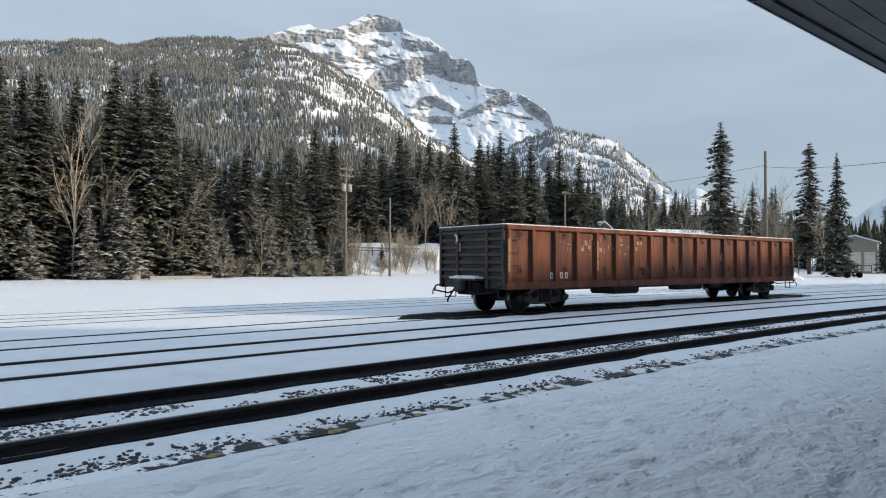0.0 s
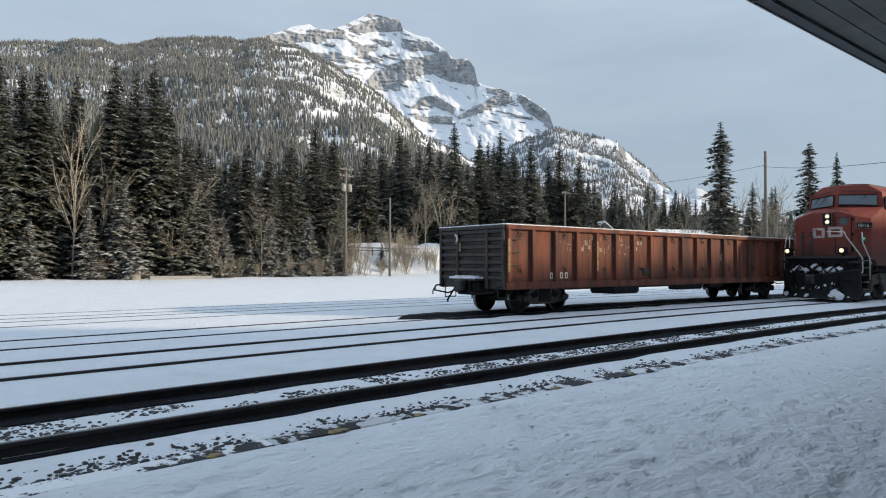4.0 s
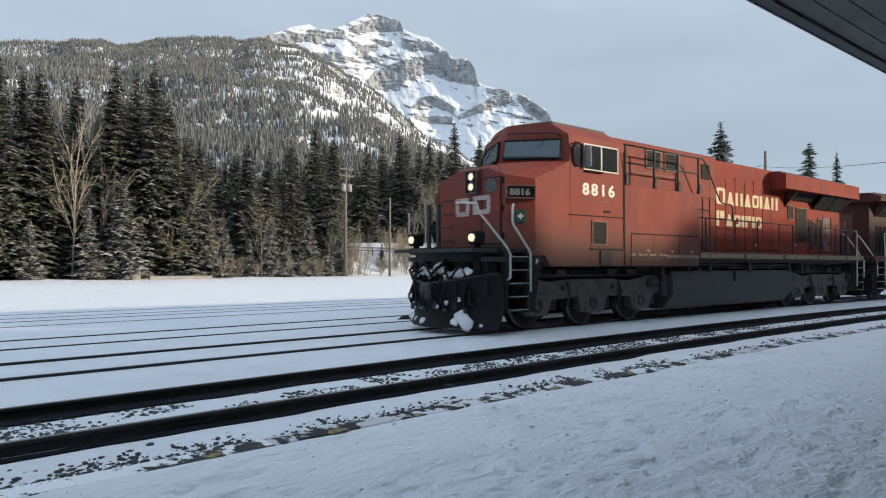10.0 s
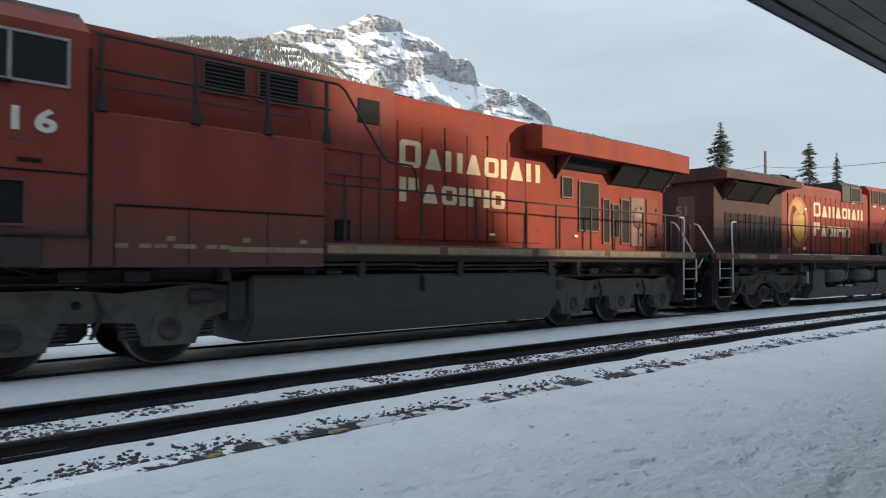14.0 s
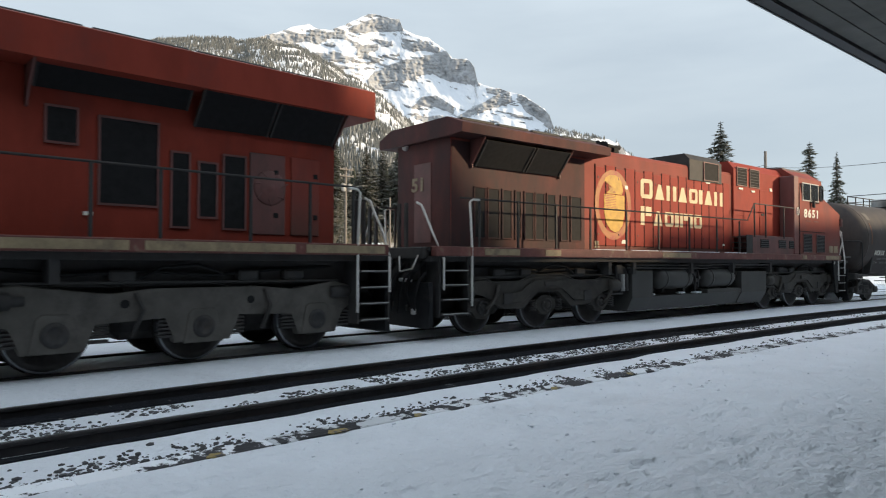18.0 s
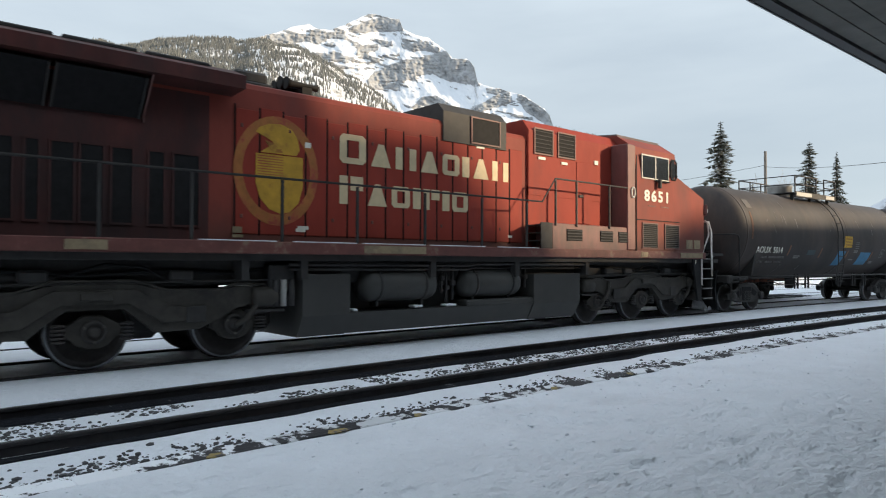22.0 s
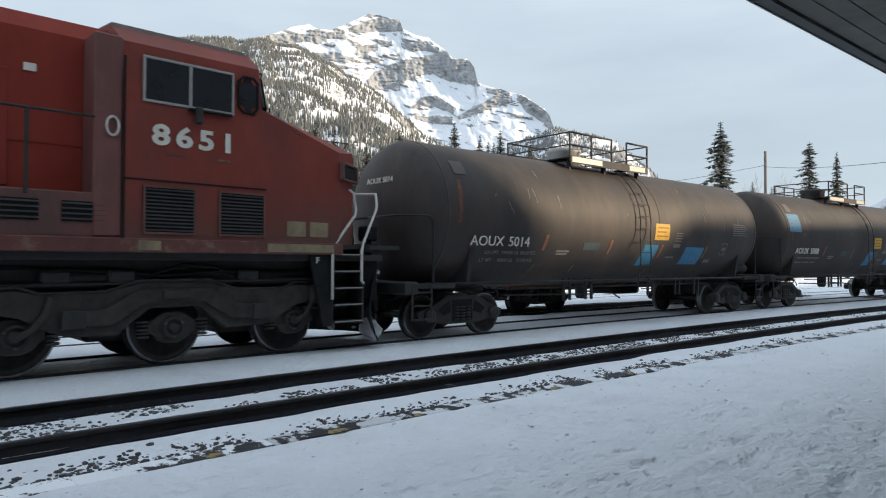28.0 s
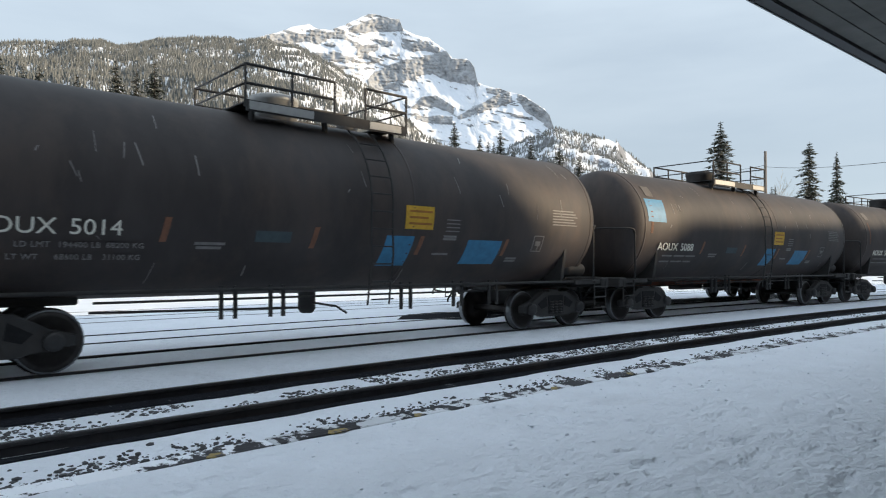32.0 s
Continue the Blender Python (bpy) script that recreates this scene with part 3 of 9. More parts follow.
canopy_run("drip_edge", [(CAN_Y + 0.002, CAN_Z - 0.012), (CAN_Y + 0.014, CAN_Z - 0.012), (CAN_Y + 0.014, CAN_Z + 0.03), (CAN_Y + 0.002, CAN_Z + 0.03)], ALU)
canopy_run("roof", [(-4.2, CAN_Z + 1.55), (CAN_Y + 0.05, CAN_Z + 0.33), (CAN_Y + 0.05, CAN_Z + 0.38), (-4.2, CAN_Z + 1.62)], STATION_ROOF)
for i in range(30):
    y1 = CAN_Y - 0.106 - 0.19 * i
    canopy_run("soffit_board", [(y1 - 0.178, CAN_Z + 0.03), (y1, CAN_Z + 0.03), (y1, CAN_Z + 0.055), (y1 - 0.178, CAN_Z + 0.055)], CANOPY_BOARD)
canopy_run("soffit_backing", [(-4.0, CAN_Z + 0.058), (CAN_Y - 0.1, CAN_Z + 0.058), (CAN_Y - 0.1, CAN_Z + 0.075), (-4.0, CAN_Z + 0.075)], CANOPY)
for k in range(8):
    u = -24.2 + 4.5 * k + (0.0 if k < 7 else 0.6)
    bm = bmesh.new()
    box(bm, u - 0.07, u + 0.07, -4.0, 1.95, CAN_Z - 0.10, CAN_Z + 0.028, 0.01)
    part("beam", bm, CANOPY, canopy)
    bm = bmesh.new()
    prism(bm, [(-3.95, CAN_Z - 1.2), (-3.8, CAN_Z - 1.2), (0.2, CAN_Z - 0.11), (-0.1, CAN_Z - 0.11)], u - 0.05, u + 0.05, axis="x")
    part("bracket", bm, CANOPY, canopy)

# ------------------------------------------------------------------ mountains
def heading(px_az, dist):
    return Vector((math.sin(radians(px_az)) * dist, math.cos(radians(px_az)) * dist, 0))


def massif(name, crest, dist, depth, mats, label, seed, rough_amp, cols=220, rows=90, back=0.25, shape=1.25, foot=0.0):
    """A mountain face: a crest of (azimuth, elevation) at a distance, falling towards the viewer with eroded relief."""
    az = np.linspace(crest[0][0], crest[-1][0], cols)
    el = np.interp(az, [c[0] for c in crest], [c[1] for c in crest])
    zc = np.tan(np.radians(el)) * dist
    zc = zc + (fractal(az * 7, az * 0, seed, 9.0, 5, 0.6) - 0.5) * rough_amp * 0.35
    verts, r01 = [], np.linspace(-back, 1, rows)
    A, Rr = np.meshgrid(az, r01, indexing="ij")
    ZC = np.repeat(zc[:, None], rows, 1)
    D = dist - np.clip(Rr, 0, 1) * depth + np.clip(-Rr, 0, 1) * depth
    X, Y = np.sin(np.radians(A)) * D, np.cos(np.radians(A)) * D
    fall = np.where(Rr >= 0, (1 - np.clip(Rr, 0, 1)) ** shape, 1 - 1.6 * np.abs(Rr))
    ridged = 1 - np.abs(2 * fractal(X + seed * 100, Y, seed + 2, depth * 0.24, 7, 0.56) - 1)
    edge = np.clip(np.abs(Rr) * 6, 0, 1)
    Z = ZC * fall + edge * (ridged - 0.75) * rough_amp
    Z = np.maximum(Z, foot - 20)
    v = np.column_stack((X.ravel(), Y.ravel(), Z.ravel()))
    i, j = np.meshgrid(np.arange(cols - 1), np.arange(rows - 1), indexing="ij")
    q = (i * rows + j).ravel()
    ob = new(name, mesh_of(name, v.tolist(), np.column_stack((q, q + 1, q + rows + 1, q + rows)).tolist(), mats, smooth=True))
    tagged(ob, label, "mountain", kind="structure")
    return X, Y, Z


def rock_material(name, rock, snow, lo, hi, scale, strata=0.0, bare=0.0):
    """Rock with snow wherever the slope lets it lie."""
    m = material(name, rock, rough=0.95, vary=0.4, scale=scale)
    n, l = m.node_tree.nodes, m.node_tree.links
    b = n["Principled BSDF"]
    old = b.inputs["Base Color"].links[0].from_socket
    geo = n.new("ShaderNodeNewGeometry")
    sep = n.new("ShaderNodeSeparateXYZ")
    l.new(geo.outputs["Normal"], sep.inputs["Vector"])
    nz = n.new("ShaderNodeTexNoise")
    nz.inputs["Scale"].default_value, nz.inputs["Detail"].default_value, nz.inputs["Roughness"].default_value = scale * 0.8, 9, 0.7
    l.new(geo.outputs["Position"], nz.inputs["Vector"])
    ad = n.new("ShaderNodeMath")
    ad.operation = "MULTIPLY_ADD"
    ad.inputs[1].default_value = 0.45
    l.new(nz.outputs["Fac"], ad.inputs[0])
    l.new(sep.outputs["Z"], ad.inputs[2])
    rp = n.new("ShaderNodeValToRGB")
    rp.color_ramp.elements[0].position, rp.color_ramp.elements[0].color = lo, (0, 0, 0, 1)
    rp.color_ramp.elements[1].position, rp.color_ramp.elements[1].color = hi, (1, 1, 1, 1)
    fac = ad.outputs[0]
    if bare:
        at = n.new("ShaderNodeAttribute")
        at.attribute_name = "rock"
        less = n.new("ShaderNodeMath")
        less.operation = "MULTIPLY_ADD"
        less.inputs[1].default_value = -bare
        l.new(at.outputs["Fac"], less.inputs[0])
        l.new(fac, less.inputs[2])
        fac = less.outputs[0]
    if strata:
        mp = n.new("ShaderNodeMapping")
        mp.inputs["Scale"].default_value, mp.inputs["Rotation"].default_value = (0.0022, 0.0022, 0.0085), (0, radians(14), 0)
        l.new(geo.outputs["Position"], mp.inputs["Vector"])
        n2 = n.new("ShaderNodeTexNoise")
        n2.inputs["Scale"].default_value, n2.inputs["Detail"].default_value, n2.inputs["Roughness"].default_value = 1.0, 7, 0.62
        l.new(mp.outputs["Vector"], n2.inputs["Vector"])
        sub = n.new("ShaderNodeMath")
        sub.operation = "MULTIPLY_ADD"
        sub.inputs[1].default_value = -strata
        l.new(n2.outputs["Fac"], sub.inputs[0])
        l.new(fac, sub.inputs[2])
        fac = sub.outputs[0]
    l.new(fac, rp.inputs["Fac"])
    mx = n.new("ShaderNodeMix")
    mx.data_type = "RGBA"
    l.new(rp.outputs["Color"], mx.inputs[0])
    l.new(old, mx.inputs[6])
    mx.inputs[7].default_value = (*snow, 1)
    l.new(mx.outputs[2], b.inputs["Base Color"])
    return m


# Rock tone of the peak is lightened and blued to carry haze.
HAZY_PEAK_ROCK = rock_material("hazy_peak_rock", (0.35, 0.36, 0.375), (0.80, 0.83, 0.88), 0.42, 0.62, 0.020, strata=0.22, bare=0.55)
SHOULDER_ROCK = rock_material("shoulder_rock", (0.20, 0.21, 0.23), (0.70, 0.73, 0.78), 0.96, 1.12, 0.07)
HILL_GROUND = rock_material("hill_ground", (0.19, 0.19, 0.18), (0.74, 0.76, 0.79), 0.86, 1.04, 0.16)

def peak_face(crest, walls, dist, depth, low, mat, label, seed, cols=520, rows=270):
    """The high peak: each column falls from the crest; walls of rock drop steeply, snow lies flatter between them."""
    az = np.linspace(crest[0][0], crest[-1][0], cols)
    top = np.interp(az, [c[0] for c in crest], [c[1] for c in crest]) + 0.16 * (fractal(az, az * 0, seed, 0.55, 4, 0.6) - 0.5)
    f = np.linspace(0, 1, rows)
    A = np.repeat(az[:, None], rows, 1)
    E = top[:, None] + (low - top[:, None]) * f[None, :]
    ragged = 0.34 * (fractal(A, E, seed + 3, 0.8, 5, 0.62) - 0.5)
    wall = np.zeros_like(A)
    for w in walls:
        a = [q[0] for q in w]
        hi, lo = np.interp(A, a, [q[1] for q in w]), np.interp(A, a, [q[2] for q in w])
        d = np.minimum(np.minimum(hi + 0.05 - (E + ragged), (E + ragged) - lo + 0.05), 1.5 * np.minimum(A - a[0], a[-1] - A) + 0.12 + ragged)
        wall = np.maximum(wall, np.clip(d / 0.10, 0, 1))
    # ledges of rock that crop out of the snow along the bedding, most on the upper left
    bed = fractal(A * 0.55 + 0.25 * E, (E + 0.16 * A) * 2.6, seed + 9, 0.62, 5, 0.6)
    bare = np.clip((43.0 - A) / 5, 0.0, 1) * np.clip((E - 14.5) / 1.5, 0, 1)
    wall = np.maximum(wall, np.clip((bed - 0.66 + 0.12 * bare) / 0.05, 0, 1) * 0.95)
    k = np.exp(-np.linspace(-2.2, 2.2, 61) ** 2)
    soft = np.apply_along_axis(lambda c: np.convolve(np.pad(c, 30, mode="edge"), k / k.sum(), mode="valid"), 0, wall)
    run = np.cumsum((1 - 0.72 * soft) * np.abs(low - top)[:, None] / rows, axis=1)
    D = dist - depth * (0.8 * (20.7 - top)[:, None] + run) / 15.0
    gully = 1 - np.abs(2 * fractal(A * 0.9 + 0.5 * E, E * 0.8 - 0.2 * A, seed + 15, 1.1, 6, 0.52) - 1)
    D = D + 60 * (gully - 0.7) * np.clip(f * 14, 0, 1)[None, :]
    D = D + wall * (34 * (fractal(A * 3.2, E * 1.1, seed + 21, 0.5, 5, 0.62) - 0.5) + 30 * (fractal(A * 0.8, E * 6.0, seed + 27, 0.5, 4, 0.6) - 0.5)) - 14 * wall
    X, Y, Z = np.sin(np.radians(A)) * D, np.cos(np.radians(A)) * D, np.tan(np.radians(E)) * D
    # a back slope closes the mountain
    X = np.column_stack((X[:, 0] * 1.25, X))
    Y = np.column_stack((Y[:, 0] * 1.25, Y))
    Z = np.column_stack((Z[:, 0] * 0.55, Z))
    v = np.column_stack((X.ravel(), Y.ravel(), Z.ravel()))
    i, j = np.meshgrid(np.arange(cols - 1), np.arange(rows), indexing="ij")
    q = (i * (rows + 1) + j).ravel()
    ob = new("mountain_peak", mesh_of("mountain_peak", v.tolist(), np.column_stack((q, q + 1, q + rows + 2, q + rows + 1)).tolist(), mat, smooth=True))
    layer = ob.data.attributes.new("rock", "FLOAT", "POINT")
    layer.data.foreach_set("value", np.column_stack((wall[:, 0], wall)).ravel())
    return tagged(ob, label, "mountain", kind="structure")


# walls of rock on the peak: heading, upper and lower height in degrees seen from the platform
PEAK_WALLS = (
    ((35.01, 19.44, 19.09), (36.07, 20.00, 19.13), (37.52, 20.31, 19.27), (38.50, 20.39, 19.38), (39.57, 20.32, 19.41)),
    ((27.96, 18.47, 18.04), (28.97, 18.64, 17.86), (30.36, 18.74, 17.87)),
    ((30.55, 18.66, 18.14), (31.86, 18.84, 18.31)),
    ((31.72, 19.17, 18.22), (32.33, 19.30, 18.17), (33.00, 19.16, 18.46)),
    ((33.19, 19.00, 18.56), (34.62, 19.16, 18.72)),
    ((35.69, 17.97, 17.35), (36.56, 18.27, 17.56), (37.43, 18.30, 17.76)),
    ((37.72, 18.39, 18.04), (38.69, 18.51, 18.15)),
    ((34.15, 17.38, 17.11), (35.35, 17.25, 16.98)),
    ((39.57, 18.35, 17.90), (41.19, 18.64, 17.92), (42.66, 18.20, 17.75)),
    ((32.25, 17.46, 16.93), (34.15, 17.38, 16.84)),
    ((36.56, 15.49, 14.57), (37.14, 16.14, 15.05), (38.50, 16.71, 15.26), (39.57, 17.10, 15.28), (40.94, 17.25, 15.85), (42.17, 17.57, 16.04), (43.39, 17.93, 15.49), (44.03, 16.85, 15.40)),
    ((36.08, 14.93, 14.65), (39.28, 15.28, 14.73)),
    ((43.69, 17.22, 15.40), (44.47, 17.30, 15.30), (45.65, 17.11, 15.20), (46.14, 16.29, 15.10)),
    ((40.36, 13.35, 13.07), (41.19, 14.10, 13.36), (42.41, 14.29, 13.37), (43.88, 13.55, 12.90)),
    ((40.70, 12.52, 12.24), (42.41, 12.62, 11.96), (43.88, 12.62, 11.87)),
    ((44.47, 12.71, 12.34), (46.08, 13.54, 12.79), (47.79, 14.34, 13.32), (49.00, 14.13, 13.67)),
    ((46.91, 14.91, 14.45), (48.76, 14.69, 14.23)),
    ((49.54, 14.30, 13.84), (50.21, 14.10, 12.90), (51.17, 13.42, 12.31), (52.03, 12.84, 11.64), (52.70, 11.99, 11.24)),
    ((49.00, 12.74, 12.51), (50.69, 12.47, 12.24)))
peak_face(((18, 14), (24, 16.9), (25.79, 17.69), (28.05, 18.48), (28.97, 18.72), (30.13, 19.24), (31.53, 19.55), (32.15, 19.29), (33.19, 19.17), (34.62, 19.68), (36.07, 20.43), (36.79, 20.63), (37.62, 20.53), (38.50, 20.34), (39.28, 20.27), (39.57, 19.58), (40.70, 19.07), (41.73, 18.91), (42.66, 18.29), (43.39, 17.76), (43.88, 17.22), (45.16, 17.25), (45.74, 16.66), (46.09, 15.29), (47.30, 14.90), (48.03, 14.75), (49.00, 14.41), (49.97, 14.20), (50.93, 13.62), (51.75, 13.04), (52.22, 12.47), (52.60, 11.43), (56, 9.5), (62, 6), (66, 4.5)),
          PEAK_WALLS, 4300, 2500, 4.0, HAZY_PEAK_ROCK, "snowy rock peak with grey cliff bands lightened for haze", 41)
SX, SY, SZ = massif("mountain_shoulder", [(40, 6), (46, 9.0), (50, 10.4), (52.5, 11.35), (56.3, 10.75), (57.9, 10.1), (59.5, 8.5), (61.0, 7.0), (62.4, 5.6), (63.6, 4.2), (66, 2.0), (69, 0.3)],
       2900, 1500, SHOULDER_ROCK, "forested mountain shoulder with patchy snow", 57, 120, cols=200, rows=90, shape=1.1)
HX, HY, HZ = massif("forest_hill", [(-30, 9), (-10, 12), (4, 14.6), (9.2, 15.2), (14.6, 16.2), (18, 16.5), (21.8, 17.6), (24.9, 17.7), (28, 17.9), (30.3, 17.5), (34.1, 16.2), (37.0, 14.4),
       (40.9, 11.2), (45.3, 8.6), (50, 6.4), (56, 4.2), (64, 2.4), (80, 1.2)],
       1500, 1150, HILL_GROUND, "forested hill with snow between the trees", 23, 60, cols=220, rows=100, shape=0.9)
# Distance haze is put into the bluish rock and dulled snow colours.
HAZY_FAR_ROCK = rock_material("hazy_far_rock", (0.33, 0.35, 0.40), (0.62, 0.66, 0.72), 0.85, 1.15, 0.006)
massif("far_range", [(60, 3), (63.5, 6.0), (64.2, 6.2), (66, 4.9), (70, 3.2), (75, 3.4), (77, 4.9), (80, 5.0), (90, 4)], 4600, 1200, HAZY_FAR_ROCK, "snowy range far beyond the yard, coloured pale for haze", 88, 150, cols=140, rows=50)

# ------------------------------------------------------------------ woods on the slopes
def tuft_cloud(name, label, spots, mat, seed, sides=5, tiers=((0.0, 0.20, 0.62), (0.30, 0.15, 0.86), (0.60, 0.095, 1.0))):
    """Many far conifers as stacked cones in one mesh; spots of x, y, z, height."""
    rng = np.random.RandomState(seed)
    tv, tf = [], []
    for z0, r, z1 in tiers:
        b = len(tv)
        for i in range(sides):
            a = 2 * math.pi * i / sides + z0 * 5
            tv.append((r * math.cos(a), r * math.sin(a), z0))
        tv.append((0, 0, z1))
        tf += [(b + i, b + (i + 1) % sides, b + sides) for i in range(sides)]
    tv, tf = np.array(tv), np.array(tf)
    n, k = len(spots), len(tv)
    sp = np.asarray(spots)
    ang = rng.rand(n) * 6.28
    wid = sp[:, 3] * rng.uniform(0.55, 1.05, n)
    c, s = np.cos(ang), np.sin(ang)
    jit = rng.uniform(0.75, 1.25, (n, k))
    V = np.empty((n, k, 3))
    V[:, :, 0] = sp[:, 0:1] + (tv[:, 0] * c[:, None] - tv[:, 1] * s[:, None]) * wid[:, None] * jit
    V[:, :, 1] = sp[:, 1:2] + (tv[:, 0] * s[:, None] + tv[:, 1] * c[:, None]) * wid[:, None] * jit
    V[:, :, 2] = sp[:, 2:3] + tv[:, 2] * sp[:, 3:4]
    F = (tf[None] + (np.arange(n) * k)[:, None, None]).reshape(-1, 3)
    ob = new(name, mesh_of(name, V.reshape(-1, 3).tolist(), F.tolist(), mat))
    return tagged(ob, label, "forest", kind="stuff")


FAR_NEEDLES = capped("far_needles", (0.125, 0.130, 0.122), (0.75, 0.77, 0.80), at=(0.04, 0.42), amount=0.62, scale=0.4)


def spots_on(X, Y, Z, count, hmin, hmax, seed, keep, span=(0.0, 1.0), deep=1.0):
    rng = np.random.RandomState(seed)
    cols, rows = X.shape
    u, v = (span[0] + (span[1] - span[0]) * rng.rand(count)) * (cols - 1.001), (0.2 + (deep - 0.2) * rng.rand(count)) * (rows - 1.001)
    i, j = u.astype(int), v.astype(int)
    fu, fv = u - i, v - j
    def lerp(T):
        return (T[i, j] * (1 - fu) + T[i + 1, j] * fu) * (1 - fv) + (T[i, j + 1] * (1 - fu) + T[i + 1, j + 1] * fu) * fv
    x, y, z = lerp(X), lerp(Y), lerp(Z)
    h = hmin + (hmax - hmin) * rng.rand(count) ** 1.5
    ok = keep(x, y, z, rng) & (z > -5)
    return np.column_stack((x, y, z - 1, h))[ok]


def hill_keep(x, y, z, rng):
    az = np.degrees(np.arctan2(x, y))
    open_slope = np.clip((az - 24) / 14, 0, 1) * np.clip((z - 60) / 120, 0, 1)
    clear = fractal(x, y, 61, 30, 5, 0.65) < 0.31 + 0.22 * open_slope
    return (rng.rand(len(x)) < 1 - 0.4 * open_slope) & ~(clear & (open_slope > 0.12)) & (az > -12) & (az < 70)


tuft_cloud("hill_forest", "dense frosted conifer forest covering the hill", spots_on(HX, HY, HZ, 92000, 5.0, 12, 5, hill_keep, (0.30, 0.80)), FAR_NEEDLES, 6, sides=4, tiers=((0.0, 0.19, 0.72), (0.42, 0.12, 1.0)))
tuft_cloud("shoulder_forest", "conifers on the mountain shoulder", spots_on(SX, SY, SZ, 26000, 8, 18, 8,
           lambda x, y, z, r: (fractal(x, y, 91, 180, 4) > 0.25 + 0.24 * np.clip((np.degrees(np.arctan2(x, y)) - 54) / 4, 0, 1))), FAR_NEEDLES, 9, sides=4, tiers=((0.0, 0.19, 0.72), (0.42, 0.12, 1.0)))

# ------------------------------------------------------------------ trees
def conifer_meshes(seed, height, width, sparse=False, needles=NEEDLES):
    """Trunk and crown of a spruce: whorls of drooping boughs made of needle blades."""
    rng = random.Random(seed)
    bm = bmesh.new()
    lean = rng.uniform(-0.15, 0.15)
    rod(bm, (0, 0, -0.6), (lean * 0.4, 0, height * 0.5), 0.012 * height + 0.03, 0.007 * height + 0.015, seg=7)
    rod(bm, (lean * 0.4, 0, height * 0.5), (lean, 0, height * 0.99), 0.007 * height + 0.015, 0.012, seg=6)
    trunk = bpy.data.meshes.new("trunk")
    bm.to_mesh(trunk)
    bm.free()
    trunk.materials.append(BARK)
    V, F = [], []

    def blade(a, d, side, length, w, droop):
        """A narrow folded kite of needles from a along d."""
        n = len(V)
        m = a + d * (length * 0.45) + Vector((0, 0, -droop * 0.3))
        e = a + d * length + Vector((0, 0, -droop))
        V.extend((a, m + side * w + Vector((0, 0, -w * 0.5)), e, m - side * w + Vector((0, 0, -w * 0.5))))
        F.extend(((n, n + 1, n + 2), (n, n + 2, n + 3)))

    z = height * (0.16 if sparse else 0.05)
    step = 0.0155 if sparse else 0.0165
    while z < height * 0.985:
        f = z / height
        prof = (1 - f) ** 0.85 * (0.55 + 0.45 * min(1, f / 0.14))
        if sparse:
            prof = (1 - f) ** 0.70 * (0.6 + 0.4 * min(1, f / 0.5)) * 0.92
        count = rng.randint(5, 8) if sparse else rng.randint(6, 8)
        base = rng.uniform(0, 6.28)
        gap = rng.uniform(0.5, 1.2) if sparse else rng.uniform(0.66, 1.14)
        for k in range(count):
            if sparse and rng.random() < 0.08:
                continue
            a = base + 6.283 * k / count + rng.uniform(-0.3, 0.3)
            L = width * prof * rng.uniform(0.5, 1.18) * gap + 0.10
            d = Vector((math.cos(a), math.sin(a), 0))
            s = Vector((-d.y, d.x, 0))
            lift = 0.35 * f - 0.10
            root = Vector((lean * f, 0, z + rng.uniform(-0.15, 0.15)))
            segs = 3 if L > 0.9 else 2
            for q in range(segs):
                t0 = (0.12 + 0.88 * q / segs)
                p = root + d * (L * t0) + Vector((0, 0, lift * L * t0 - 0.42 * L * t0 * t0))
                ln = L / segs * rng.uniform(1.15, 1.6)
                w = ln * (0.34 if sparse else 0.29)
                blade(p, d, s, ln, w, 0.30 * ln)
                for sg in (-1, 1):
                    dd = (d * 0.62 + s * sg * rng.uniform(0.6, 0.95)).normalized()
                    blade(p + Vector((0, 0, -0.03)), dd, Vector((-dd.y, dd.x, 0)), ln * rng.uniform(0.7, 1.0), w * 0.8, 0.42 * ln)
        z += height * step * rng.uniform(0.75, 1.3)
    crown = mesh_of("crown", V, F, needles)
    return trunk, crown


CONIFERS = [conifer_meshes(100 + k, 18.0, 2.9 + 0.35 * (k % 3)) for k in range(5)]
FROSTED = [conifer_meshes(150 + k, 18.0, 3.1 + 0.3 * k, needles=FROST_NEEDLES) for k in range(2)]
SPARSE = [conifer_meshes(200 + k, 18.0, 3.3 + 0.3 * k, sparse=True) for k in range(2)]


def plant(meshes, x, y, h, label, turn, group="spruces along the yard", name="spruce_tree", wide=1.0):
    t = tagged(new(name), label, "tree", group=group)
    t.location = (x, y, level(x, y) - 0.05)
    t.rotation_euler = (0, 0, turn)
    k = h / 18.0
    t.scale = (k * wide, k * wide, k)
    for nm, me in zip(("trunk", "crown"), meshes):
        o = new(nm, me)
        o.parent = t
    return t


# the tall trees that stand out along the wood's edge: x, y, height of the tip
LEADERS = ((10.1, 62.0, 18.3), (12.4, 66.0, 18.6), (13.2, 64.0, 18.3), (18.0, 72.1, 20.3), (18.9, 63.1, 20.0), (21.6, 66.1, 20.3), (22.0, 62.1, 20.2), (24.5, 61.0, 13.5),
           (28.2, 75.1, 20.1), (32.2, 64.0, 14.4), (35.6, 66.0, 14.5), (39.5, 68.0, 15.9), (44.2, 70.1, 19.2), (44.0, 66.1, 17.6), (57.8, 78.0, 19.2), (64.0, 78.0, 22.8),
           (66.4, 74.0, 20.7), (67.9, 70.0, 22.6), (75.4, 72.0, 22.0), (84.7, 76.0, 24.8))
